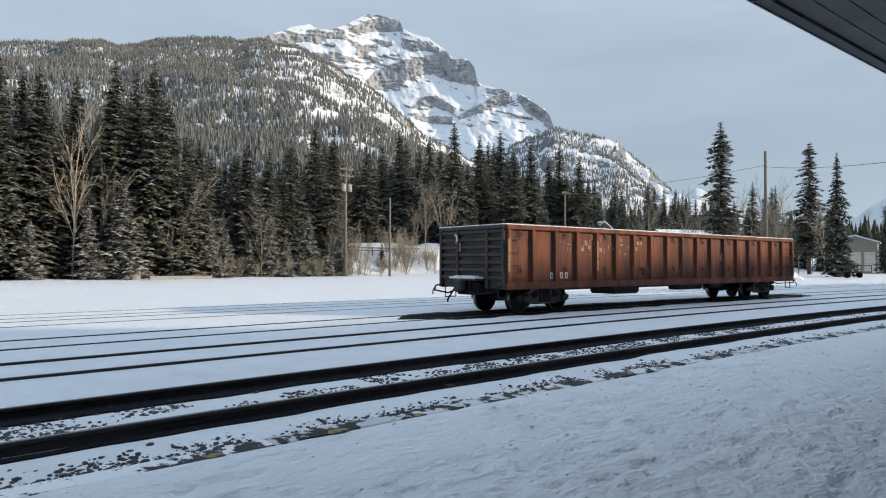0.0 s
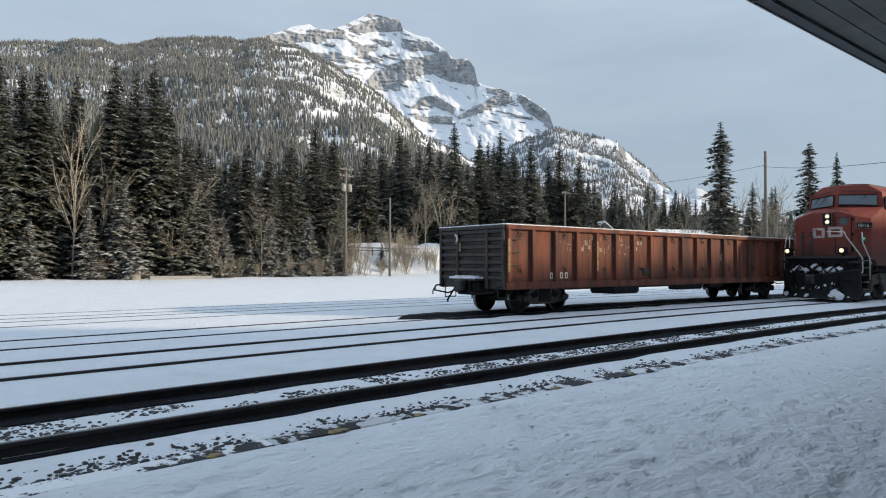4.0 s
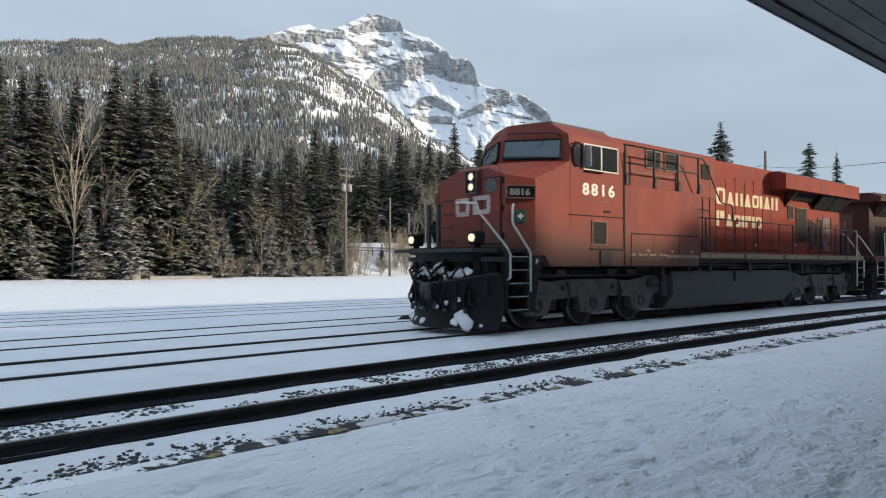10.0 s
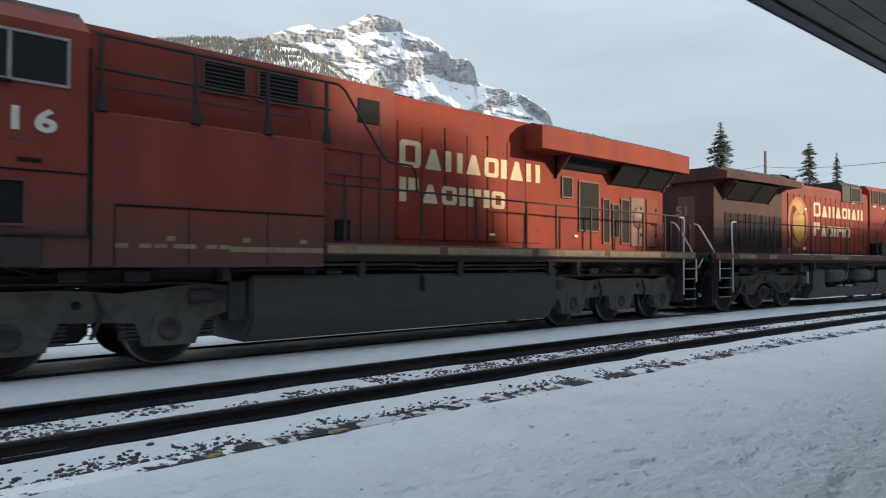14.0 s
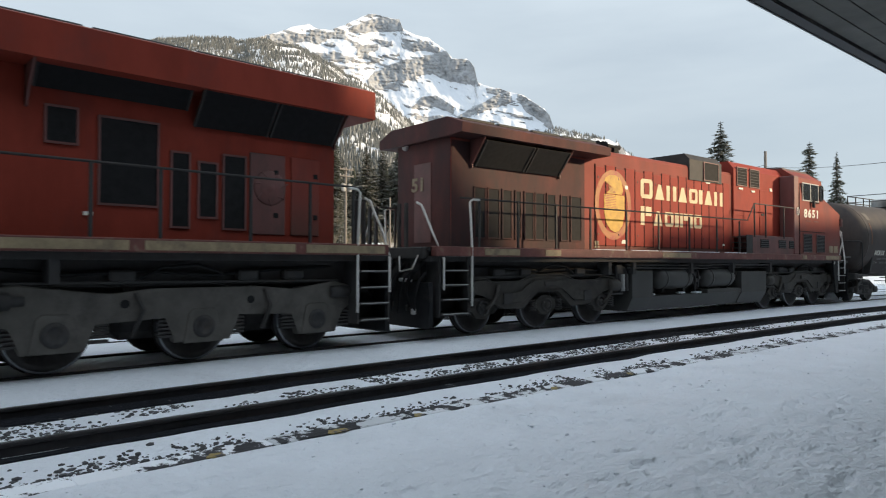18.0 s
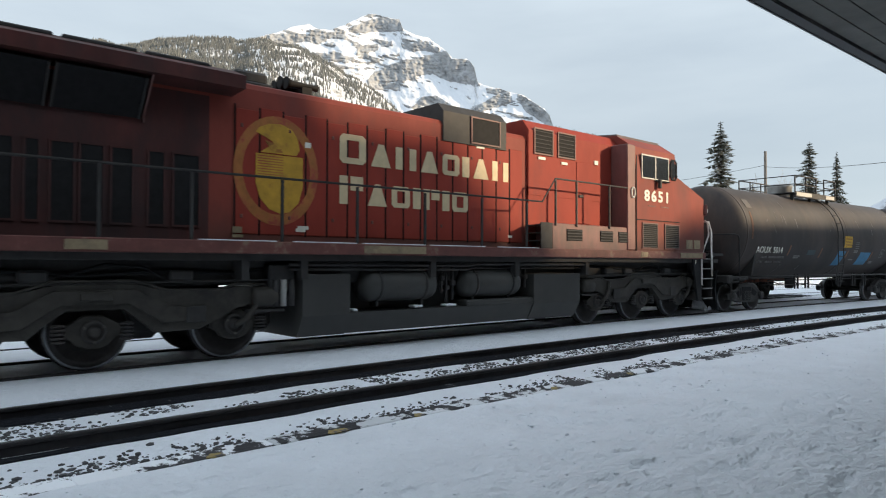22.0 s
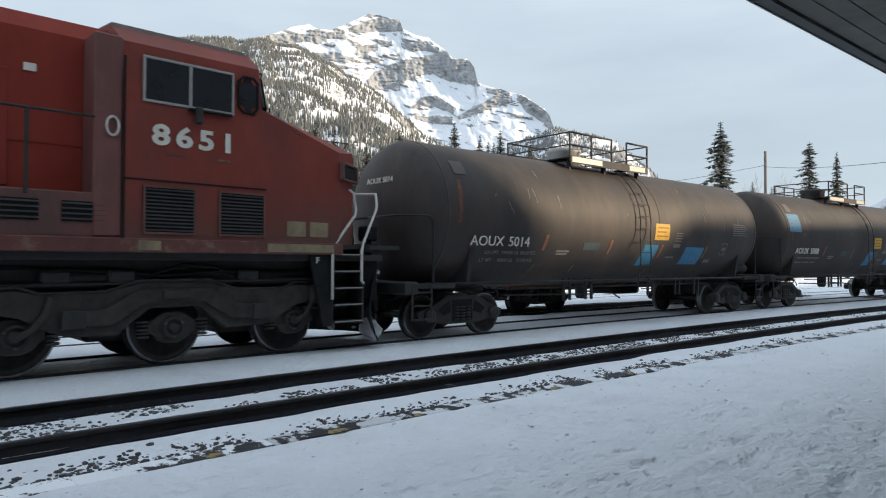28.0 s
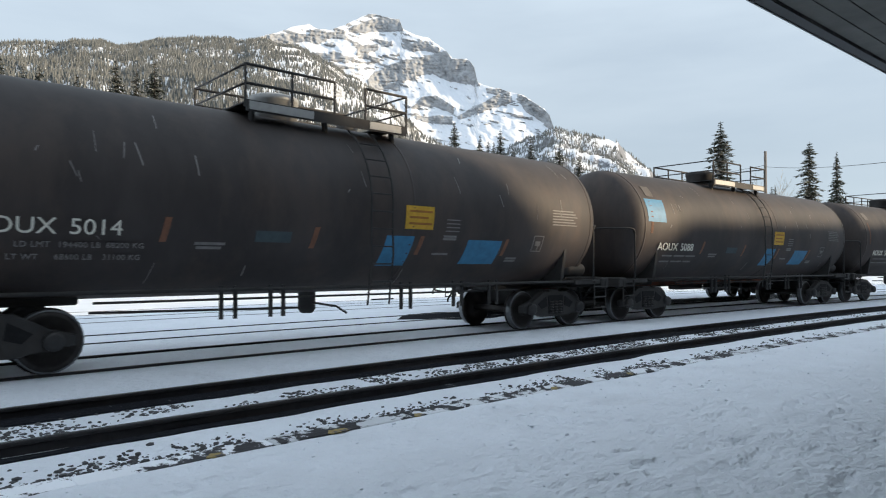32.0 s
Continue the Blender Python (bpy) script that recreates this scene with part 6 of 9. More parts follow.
        part("hose", bm, GRILLE, plow)
    for k in range(9):
        bm = bmesh.new()
        y0 = -0.95 + 0.22 * k
        u0 = 0.42 + 0.42 * abs(y0)
        pipe(bm, [P(u0 + 0.12, y0, 1.18), P(u0 - 0.06, y0 + 0.03, 0.98), P(u0 - 0.08 - 0.03 * (k % 3), y0 + 0.08 * (-1) ** k, 0.72), P(u0 - 0.05, y0 + 0.04, 0.48 + 0.08 * (k % 2))], 0.028, 6)
        part("air_hose", bm, GRILLE, plow)
        bm = bmesh.new()
        sd.box(bm, u0 - 0.10, u0 - 0.02, y0 + 0.0, y0 + 0.08, 0.42 + 0.08 * (k % 2), 0.52 + 0.08 * (k % 2), 0.02)
        part("hose_coupling", bm, STEEL_DARK, plow)
    # sloping plate beside the front steps, with a white letter
    bm = bmesh.new()
    sd.prism(bm, [(2.08, 0.42), (2.24, 0.42), (2.52, 1.64), (2.08, 1.64)], -1.46, -1.40)
    fp = part("step_plate", bm, PLOW_BLACK, ob)
    lettering("front_letter", "F", 0.14, WHITE_PAINT, fp, pose(sd.x(2.30 if not flip else 2.40), -1.464, 1.46), wide=1.1)
    for u, w in ((0.72, -1), (end + 0.1, 1)):
        bm = bmesh.new()
        sd.box(bm, u - 0.35, u + 0.45, -0.12, 0.12, 0.75, 1.0, 0.02)
        sd.box(bm, u + w * 0.25 - 0.12, u + w * 0.25 + 0.12, -0.19, 0.17, 0.68, 1.05, 0.05)
        part("coupler", bm, STEEL_DARK, ob)
        for y in ((-0.42, 0.5) if w < 0 else (-1.0, -0.7, 0.5, 0.85)):
            hx = u + w * 0.18
            bm = bmesh.new()
            pipe(bm, [P(u, y, 1.32), P(hx, y, 1.22), P(hx + w * 0.08, y * 0.92, 0.95), P(hx + w * 0.04, y * 0.82, 0.62), P(hx - w * 0.05, y * 0.7, 0.5)], 0.026, 6)
            part("hose", bm, GRILLE, ob)
        bm = bmesh.new()
        pipe(bm, [P(u, -0.35, 1.55), P(u + w * 0.25, -0.1, 1.2), P(u + w * 0.1, 0.3, 1.5)], 0.035, 6)
        part("jumper_cable", bm, GRILLE, ob, "black jumper cable")
    for y in (-1.0, 1.12):
        bm = bmesh.new()
        sd.box(bm, 0.86, 1.14, y - 0.13, y + 0.13, 1.86, 2.14, 0.03)
        sd.box(bm, 0.94, 1.08, y - 0.03, y + 0.03, 1.79, 1.87)
        dh = part("ditch_light", bm, GRILLE, ob)
        bm = bmesh.new()
        lathe(bm, [(0, 0.085), (-0.03, 0.078), (-0.035, 0.001)] if not flip else [(0, 0.072), (0.03, 0.066), (0.035, 0.001)], P(0.86, y, 2.0), "x", 16)
        part("lens", bm, LAMP_GLOW if not flip else ALU, dh, "lit warm lamp" if not flip else "")

    # --- steps at both ends, near and far side, with white handrails
    for u0, u1 in ((1.46, 2.06), (end - 0.66, end - 0.02) if kind == "a" else (end - 0.90, end - 0.22)):
        for y in (-1, 1):
            bm = bmesh.new()
            sd.box(bm, u0 - 0.03, u0, y * 1.02, y * 1.46, 0.42, 1.75)
            sd.box(bm, u1, u1 + 0.03, y * 1.02, y * 1.46, 0.42, 1.75)
            sd.box(bm, u0, u1, y * 1.0, y * 1.04, 0.42, 1.75)
            st = part("step_well", bm, GRIME, ob)
            for k in range(5):
                bm = bmesh.new()
                z = 0.46 + 0.28 * k
                sd.box(bm, u0, u1, y * (1.04 + 0.05 * k), y * 1.50, z, z + 0.035, 0.008)
                part("step", bm, GRIME, st)
                bm = bmesh.new()
                sd.box(bm, u0 + 0.02, u1 - 0.02, y * 1.495, y * 1.506, z + 0.018, z + 0.036)
                part("step_edge", bm, ALU, st, "worn bright step edge")
    y = -1.47
    bm = bmesh.new()
    pipe(bm, [P(1.44, -1.47, 1.12), P(1.50, -1.49, 1.16), P(1.50, -1.49, 1.66), P(1.44, -1.45, 1.80), P(0.98, -1.22, 2.42), P(0.92, -1.16, 2.52), P(0.90, -1.10, 2.72), P(0.89, -0.45, 2.77)], 0.024, 6)
    part("handrail", bm, RAIL_WHITE, ob, "white bent front handrail")
    bm = bmesh.new()
    pipe(bm, [P(2.10, -1.50, 0.86), P(2.10, -1.50, 1.66), P(2.06, -1.49, 1.76), P(1.62, -1.46, 2.28), P(1.60, -1.45, 2.38), P(1.63, -1.43, 2.66), P(1.70, -1.38, 2.72)], 0.024, 6)
    part("handrail", bm, RAIL_WHITE, ob, "white bent step handrail")
    bm = bmesh.new()
    pipe(bm, [P(1.30, 1.47, 1.10), P(1.30, 1.49, 1.72), P(0.85, 1.2, 2.2), P(0.78, 1.1, 2.62)], 0.024, 6)
    pipe(bm, [P(1.9, 1.50, 0.9), P(1.9, 1.5, 1.72), P(1.62, 1.42, 2.25), P(1.6, 1.4, 2.65)], 0.024, 6)
    part("handrail", bm, RAIL_WHITE, ob)
    for y in (-1, 1):
        bm = bmesh.new()
        a, b = (end - 0.72, end - 0.02) if kind == "a" else (end - 0.98, end - 0.26)
        pipe(bm, [P(a, y * 1.50, 0.62), P(a, y * 1.50, 1.75), P(a + 0.05, y * 1.49, 2.68), P(a - 0.02, y * 1.49, 2.73), P(a - 0.2, y * 1.49, 2.73)], 0.024, 6)
        pipe(bm, [P(b, y * 1.50, 0.95), P(b, y * 1.50, 1.55), P(b + 0.05, y * 1.25, 2.0), P(b + 0.05, y * 0.85, 2.62), P(b + 0.05, y * 0.7, 2.68)], 0.024, 6)
        part("handrail", bm, RAIL_WHITE, ob, "white bent rear handrail")
    for y in (-0.66, -0.42, 0.42, 0.66):
        bm = bmesh.new()
        sd.box(bm, end + 0.0, end + 0.05, y - 0.045, y + 0.045, 1.78, 2.66, 0.006)
        part("end_post", bm, GRIME, ob)
    bm = bmesh.new()
    sd.box(bm, end - 0.1, end + 0.12, -1.3, 1.3, 1.55, 1.78, 0.02)
    part("end_plate", bm, GRIME, ob)
    bm = bmesh.new()
    sd.prism(bm, [(end - 0.06, 0.26), (end + 0.06, 0.22), (end + 0.02, 0.7), (end + 0.06, 1.1), (end - 0.06, 1.1)], -1.42, 1.42)
    rp = part("rear_plow", bm, PLOW_BLACK, ob, "black rear pilot plate")
    bm = bmesh.new()
    sd.box(bm, end - 0.14, end - 0.04, -1.1, 1.1, 0.9, 1.56)
    part("buffer_beam", bm, GRILLE, ob)
    for yy in (-1.15, -0.6, 0.75):
        bm = bmesh.new()
        t0 = end + 0.07
        pipe(bm, [P(t0 - 0.12, yy, 1.5), P(t0 + 0.05, yy + 0.05, 1.3), P(t0 + 0.10, yy + 0.18, 1.12), P(t0 + 0.04, yy + 0.34, 1.3), P(t0 - 0.1, yy + 0.40, 1.48)], 0.03, 6)
        part("cable_loop", bm, GRILLE, rp)
    for k in range(7):
        bm = bmesh.new()
        yy = -1.25 + 0.38 * k
        t0 = end + 0.09
        pipe(bm, [P(t0 - 0.1, yy, 1.28), P(t0 + 0.06, yy, 1.12), P(t0 + 0.12, yy + 0.05 * (-1) ** k, 0.86), P(t0 + 0.08, yy + 0.12 * (-1) ** k, 0.56 + 0.06 * (k % 3))], 0.027, 6)
        part("air_hose", bm, GRILLE, rp)
        bm = bmesh.new()
        sd.box(bm, t0 + 0.03, t0 + 0.12, yy + 0.10 * (-1) ** k, yy + 0.10 * (-1) ** k + 0.09, 0.48 + 0.06 * (k % 3), 0.60 + 0.06 * (k % 3), 0.02)
        part("hose_coupling", bm, ALU if k % 3 == 0 else STEEL_DARK, rp)
    for yy in (-1.2, -0.2):
        bm = bmesh.new()
        pipe(bm, [P(end + 0.13, yy, 1.62), P(end + 0.20, yy + 0.1, 1.36), P(end + 0.20, yy + 0.5, 1.30), P(end + 0.13, yy + 0.62, 1.60)], 0.018, 6)
        part("safety_chain", bm, RAIL_WHITE, rp, "pale looped grab rail")
    bm = bmesh.new()
    sd.box(bm, end + 0.03, end + 0.10, -0.9, -0.5, 1.10, 1.17, 0.02)
    part("snow_patch", bm, SNOW, rp, "snow lying on the pilot")

    # --- trucks
    for c, way in ((4.57, 1), (17.66, -1)):
        tr = None
        for y in (-1, 1):
            bm = bmesh.new()
            if kind == "a":
                pts = [(-2.72, 1.06), (-2.72, 0.80), (-2.45, 0.66), (-2.32, 0.30), (-1.60, 0.30), (-1.48, 0.66), (-0.55, 0.70), (-0.42, 0.32), (0.42, 0.32), (0.55, 0.70), (1.48, 0.66), (1.60, 0.30), (2.32, 0.30),
                       (2.45, 0.66), (2.80, 0.74), (2.86, 1.12), (2.35, 1.18), (1.3, 1.02), (0.7, 1.10), (-0.9, 1.10), (-1.5, 1.02), (-2.3, 1.16)]
            else:
                pts = [(-2.5, 1.08), (-2.5, 0.90), (-1.90, 0.78), (-1.62, 0.60), (-1.40, 0.50), (-0.78, 0.48), (-0.58, 0.66), (-0.36, 0.85), (0.36, 0.85), (0.58, 0.66), (0.78, 0.48), (1.40, 0.50), (1.62, 0.60), (1.90, 0.78), (2.5, 0.90),
                       (2.5, 1.08), (1.95, 1.12), (1.70, 1.03), (0.92, 1.04), (0.50, 1.18), (-0.50, 1.18), (-0.92, 1.04), (-1.70, 1.03), (-1.95, 1.12)]
            sd.prism(bm, [(c + way * a, b) for a, b in pts], y * 1.04, y * 1.20)
            bmesh.ops.bevel(bm, geom=[e for e in bm.edges if abs(e.verts[0].co.y - e.verts[1].co.y) < 0.01], offset=0.018, segments=1, affect="EDGES")
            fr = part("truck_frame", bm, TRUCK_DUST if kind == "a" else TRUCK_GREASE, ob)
            tr = tr or fr
            if kind == "b":
                bm = bmesh.new()
                sd.prism(bm, [(c - 1.30, 0.62), (c - 0.86, 0.62), (c - 0.42, 0.92), (c + 0.42, 0.92), (c + 0.86, 0.62), (c + 1.30, 0.62), (c + 1.30, 0.82), (c + 0.92, 0.84), (c + 0.50, 1.10), (c - 0.50, 1.10), (c - 0.92, 0.84), (c - 1.30, 0.82)], y * 1.196, y * 1.250)
                bmesh.ops.bevel(bm, geom=[e for e in bm.edges if abs(e.verts[0].co.y - e.verts[1].co.y) < 0.01], offset=0.014, segments=1, affect="EDGES")
                part("frame_rib", bm, TRUCK_GREASE, fr)
                bm = bmesh.new()
                sd.box(bm, c - 0.20, c + 0.20, y * 1.245, y * 1.30, 0.955, 1.075, 0.02)
                part("guide_block", bm, TRUCK_GREASE, fr)
                for a in (-1.32, 1.32):
                    bm = bmesh.new()
                    sd.box(bm, c + a - 0.14, c + a + 0.14, y * 1.245, y * 1.275, 0.60, 0.84, 0.02)
                    part("frame_pad", bm, GRIME, fr)
                bm = bmesh.new()
                pipe(bm, [P(c - 2.5, y * 1.19, 1.12), P(c - 1.95, y * 1.19, 1.155), P(c - 1.70, y * 1.19, 1.065), P(c - 0.92, y * 1.19, 1.075), P(c - 0.50, y * 1.19, 1.215), P(c + 0.50, y * 1.19, 1.215), P(c + 0.92, y * 1.19, 1.075), P(c + 1.70, y * 1.19, 1.065), P(c + 1.95, y * 1.19, 1.155), P(c + 2.5, y * 1.19, 1.12)], 0.022, 6)
                part("sand_pipe", bm, TRUCK_GREASE, fr)
                for a in (-2.42, 2.42):
                    bm = bmesh.new()
                    lathe(bm, [(sd.x(c + a) - 0.22, 0.001), (sd.x(c + a) - 0.22, 0.15), (sd.x(c + a) - 0.18, 0.17), (sd.x(c + a) + 0.15, 0.17), (sd.x(c + a) + 0.19, 0.13), (sd.x(c + a) + 0.19, 0.001)], (0, y * 1.16, 0.93), "x", 18)
                    part("brake_chamber", bm, TRUCK_GREASE, fr)
                    bm = bmesh.new()
                    sd.box(bm, c + a - 0.30, c + a + 0.30, y * 1.05, y * 1.26, 0.70, 0.745, 0.01)
                    part("brake_shelf", bm, GRIME, fr)
                bm = bmesh.new()
                lathe(bm, [(sd.x(c + 0.9) - 0.55, 0.001), (sd.x(c + 0.9) - 0.55, 0.05), (sd.x(c + 0.9) - 0.48, 0.085), (sd.x(c + 0.9) + 0.40, 0.085), (sd.x(c + 0.9) + 0.46, 0.05), (sd.x(c + 0.9) + 0.60, 0.05), (sd.x(c + 0.9) + 0.60, 0.001)], (0, y * 1.06, 1.26), "x", 14)
                part("air_cylinder", bm, GRIME, fr)
                for a in (-1.945, 1.945):
                    bm = bmesh.new()
                    pipe(bm, [P(c + a - 0.36, y * 1.23, 1.02), P(c + a - 0.30, y * 1.24, 0.80), P(c + a - 0.16, y * 1.25, 0.62), P(c + a + 0.02, y * 1.25, 0.52)], 0.045, 7)
                    part("damper", bm, TRUCK_GREASE, fr)
            for a in (-1.945, 0, 1.945):
                bm = bmesh.new()
                uc = c + way * a
                if kind == "a":
                    lathe(bm, [(y * 1.18, 0.17), (y * 1.235, 0.165), (y * 1.25, 0.12), (y * 1.25, 0.10), (y * 1.225, 0.09), (y * 1.225, 0.001)], P(uc, 0, 0.535), "y", 20)
                else:
                    lathe(bm, [(y * 1.0, 0.16), (y * 1.17, 0.155), (y * 1.18, 0.115), (y * 1.145, 0.11), (y * 1.145, 0.075), (y * 1.19, 0.065), (y * 1.20, 0.045), (y * 1.20, 0.001)], P(uc, 0, 0.535), "y", 20)
                part("bearing_cap", bm, STEEL_DARK if kind == "a" else GRIME, fr)
                if kind == "b":
                    for q in range(3):
                        bm = bmesh.new()
                        g = 0.5 + q * 2.0944
                        rod(bm, P(uc + 0.135 * math.cos(g), y * 1.17, 0.535 + 0.135 * math.sin(g)), P(uc + 0.135 * math.cos(g), y * 1.195, 0.535 + 0.135 * math.sin(g)), 0.02, seg=6)
                        part("cap_bolt", bm, TRUCK_DUST, fr)
                    bm = bmesh.new()
                    sd.prism(bm, [(uc - 0.40, 0.50), (uc - 0.26, 0.46), (uc - 0.20, 0.36), (uc - 0.08, 0.31), (uc + 0.08, 0.31), (uc + 0.20, 0.36), (uc + 0.26, 0.46), (uc + 0.40, 0.50), (uc + 0.40, 0.585), (uc + 0.24, 0.66), (uc + 0.12, 0.76), (uc - 0.12, 0.76), (uc - 0.24, 0.66), (uc - 0.40, 0.585)], y * 1.02, y * 1.12)
                    bmesh.ops.bevel(bm, geom=[e for e in bm.edges if abs(e.verts[0].co.y - e.verts[1].co.y) < 0.01], offset=0.015, segments=1, affect="EDGES")
                    part("axle_box", bm, TRUCK_GREASE, fr)
                if kind == "a":
                    bm = bmesh.new()
                    sd.prism(bm, [(uc - 0.30, 0.30), (uc + 0.30, 0.30), (uc + 0.22, 0.74), (uc + 0.15, 0.80), (uc - 0.15, 0.80), (uc - 0.22, 0.74)], y * 1.195, y * 1.222)
                    bmesh.ops.bevel(bm, geom=[e for e in bm.edges if abs(e.verts[0].co.y - e.verts[1].co.y) < 0.01], offset=0.01, segments=1, affect="EDGES")
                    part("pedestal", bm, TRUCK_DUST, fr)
                    bm = bmesh.new()
                    lathe(bm, [(y * 1.222, 0.155), (y * 1.226, 0.155), (y * 1.226, 0.13), (y * 1.222, 0.13)], P(uc, 0, 0.535), "y", 24, cap=False)
                    part("cap_ring", bm, GRILLE, fr)
                    for o in (-0.52, 0.52):
                        bm = bmesh.new()
                        for q in range(5):
                            sd.box(bm, uc + o - 0.13, uc + o + 0.13, y * 1.08, y * 1.19, 0.40 + 0.055 * q, 0.432 + 0.055 * q, 0.008)
                        part("rubber_spring", bm, GRIME, fr)
                for o in (-0.42, 0.42):
                    if kind == "b" and abs(a + o) < 2.3:
                        bm = bmesh.new()
                        coil(bm, *P(uc + o, y * 1.12, 0)[:2], 0.40, 0.66, 0.085)
                        part("coil_spring", bm, STEEL_DARK, fr)
            for a in (-2.55, 2.45) if kind == "a" else ():
                bm = bmesh.new()
                lathe(bm, [(sd.x(c + a) - 0.24, 0.001), (sd.x(c + a) - 0.24, 0.10), (sd.x(c + a) + 0.10, 0.11), (sd.x(c + a) + 0.12, 0.07), (sd.x(c + a) + 0.26, 0.06), (sd.x(c + a) + 0.26, 0.001)], (0, y * 1.20, 0.98), "x", 14)
                part("brake_cylinder", bm, GRIME, fr)
            bm = bmesh.new()
            rod(bm, P(c - 2.5, y * 1.18, 1.2), P(c + 2.4, y * 1.18, 1.17), 0.018, seg=5)
            part("air_pipe", bm, GRIME, fr)
            for a in (-0.97, 0.97) if kind == "a" else ():
                bm = bmesh.new()
                pipe(bm, [P(c + a, y * 1.22, 1.05), P(c + a + 0.1, y * 1.24, 0.8), P(c + a - 0.05, y * 1.24, 0.45)], 0.03, 6)
                part("brake_hanger", bm, GRIME, fr)
            for a in (-1.1, 0.75) if kind == "a" else ():
                bm = bmesh.new()
                rod(bm, P(c + a, y * 1.19, 0.90), P(c + a, y * 1.212, 0.90), 0.06, seg=12)
                part("frame_hole", bm, GRILLE, fr)
            bm = bmesh.new()
            pipe(bm, [P(c - 2.7, y * 1.0, 1.40), P(c - 1.9, y * 1.12, 1.30), P(c - 0.7, y * 1.14, 1.34), P(c + 0.1, y * 1.14, 1.28), P(c + 1.2, y * 1.12, 1.36), P(c + 2.6, y * 1.0, 1.42)], 0.030, 6)
            part("cable", bm, GRILLE, fr)
            bm = bmesh.new()
            pipe(bm, [P(c - 0.9, y * 1.18, 1.24), P(c - 0.6, y * 1.2, 1.40), P(c - 0.1, y * 1.2, 1.44), P(c + 0.3, y * 1.18, 1.30)], 0.022, 6)
            part("cable", bm, GRILLE, fr)
            for a in (-1.3, 0.55, 1.35):
                bm = bmesh.new()
                sd.box(bm, c + a, c + a + 0.34, y * 1.02, y * 1.22, 1.20, 1.36, 0.03)
                part("bracket_box", bm, GRIME, fr)
        for a in (-1.3, 0.65, 2.45):
            bm = bmesh.new()
            sd.box(bm, c + way * a - 0.42, c + way * a + 0.42, -0.60, 0.60, 0.34, 0.92, 0.12)
            part("traction_motor", bm, GRIME, ob)
        bm = bmesh.new()
        sd.box(bm, c - 0.45, c + 0.45, -0.9, 0.9, 0.95, 1.14, 0.04)
        part("bolster", bm, GRIME, ob)
    wheels = []
    for c in (4.57, 17.66):
        for a in (-1.945, 0, 1.945):
            w = new("wheelset", LOCO_WHEELS)
            w.parent = ob
            w.location = P(c + a, 0, 0.533)
            wheels.append((w, (sd.x(c + a), 0.533)))

    # --- tanks between the trucks
    if kind == "a":
        bm = bmesh.new()
        prism(bm, [(-1.38, 1.27), (-1.40, 0.62), (-1.10, 0.24), (1.10, 0.24), (1.40, 0.62), (1.38, 1.27)], sd.x(7.65), sd.x(14.9), "x")
        bmesh.ops.bevel(bm, geom=bm.edges[:], offset=0.04, segments=2, affect="EDGES")
        tk = part("fuel_tank", bm, TANK_GREY, ob, "dark grey welded fuel tank", smooth=True)
        bm = bmesh.new()
        sd.box(bm, 10.95, 11.02, -1.425, -1.38, 0.95, 1.25)
        part("fuel_gauge", bm, GRILLE, tk)
        for name, a, b, ya, yb, za, zb_ in (("drain_box", 7.35, 7.62, -1.3, -0.9, 0.6, 1.2), ("filler_neck", 8.6, 8.8, -1.3, -1.0, 1.27, 1.4), ("tank_strap", 9.0, 9.3, -1.35, -1.0, 1.27, 1.34), ("filler_neck", 13.4, 13.6, -1.3, -1.0, 1.27, 1.42)):
            bm = bmesh.new()
            sd.box(bm, a, b, ya, yb, za, zb_, 0.02)
            part(name, bm, GRIME, tk)
    else:
        bm = bmesh.new()
        prism(bm, [(-1.30, 0.62), (-1.12, 0.26), (1.12, 0.26), (1.30, 0.62)], sd.x(7.5), sd.x(14.6), "x")
        sd.box(bm, 9.05, 13.75, -0.75, 0.75, 0.6, 1.2)
        sd.box(bm, 9.0, 11.0, -1.30, -0.75, 0.60, 0.74, 0.03)
        tk = part("fuel_tank", bm, TANK_GREY, ob, "dark grey fuel tank with stepped top")
        for a, b, c in ((7.45, 9.05, 1.24), (13.75, 14.65, 1.28)):
            bm = bmesh.new()
            prism(bm, [(-1.32, c), (-1.32, 0.60), (-1.13, 0.25), (1.13, 0.25), (1.32, 0.60), (1.32, c)], sd.x(a), sd.x(b), "x")
            part("tank_end", bm, TANK_GREY, tk)
        for a, b in ((9.38, 11.1), (11.72, 13.45)):
            bm = bmesh.new()
            s0, s1 = sorted((sd.x(a), sd.x(b)))
            lathe(bm, [(s0, 0.001), (s0 + 0.03, 0.14), (s0 + 0.10, 0.25), (s0 + 0.2, 0.29), (s1 - 0.2, 0.29), (s1 - 0.10, 0.25), (s1 - 0.03, 0.14), (s1, 0.001)], (0, -1.08, 1.07), "x", 24)
            at = part("air_tank", bm, TANK_GREY, ob, "long rounded dark air tank")
            for q in (0.35, 1.38):
                bm = bmesh.new()
                s = sd.x(a + q)
                lathe(bm, [(s - 0.03, 0.296), (s - 0.03, 0.302), (s + 0.03, 0.302), (s + 0.03, 0.296)], (0, -1.08, 1.07), "x", 24)
                box(bm, s - 0.03, s + 0.03, -1.2, -1.0, 0.70, 0.80)
                part("strap", bm, STEEL_DARK, at)
        bm = bmesh.new()
        sd.box(bm, 14.75, 15.2, -1.25, -0.9, 1.0, 1.45, 0.03)
        fb = part("filter_box", bm, STEEL_DARK, ob)
        for k in range(3):
            bm = bmesh.new()
            rod(bm, P(14.82 + 0.14 * k, -1.26, 0.78), P(14.82 + 0.14 * k, -1.26, 1.2), 0.05, seg=12)
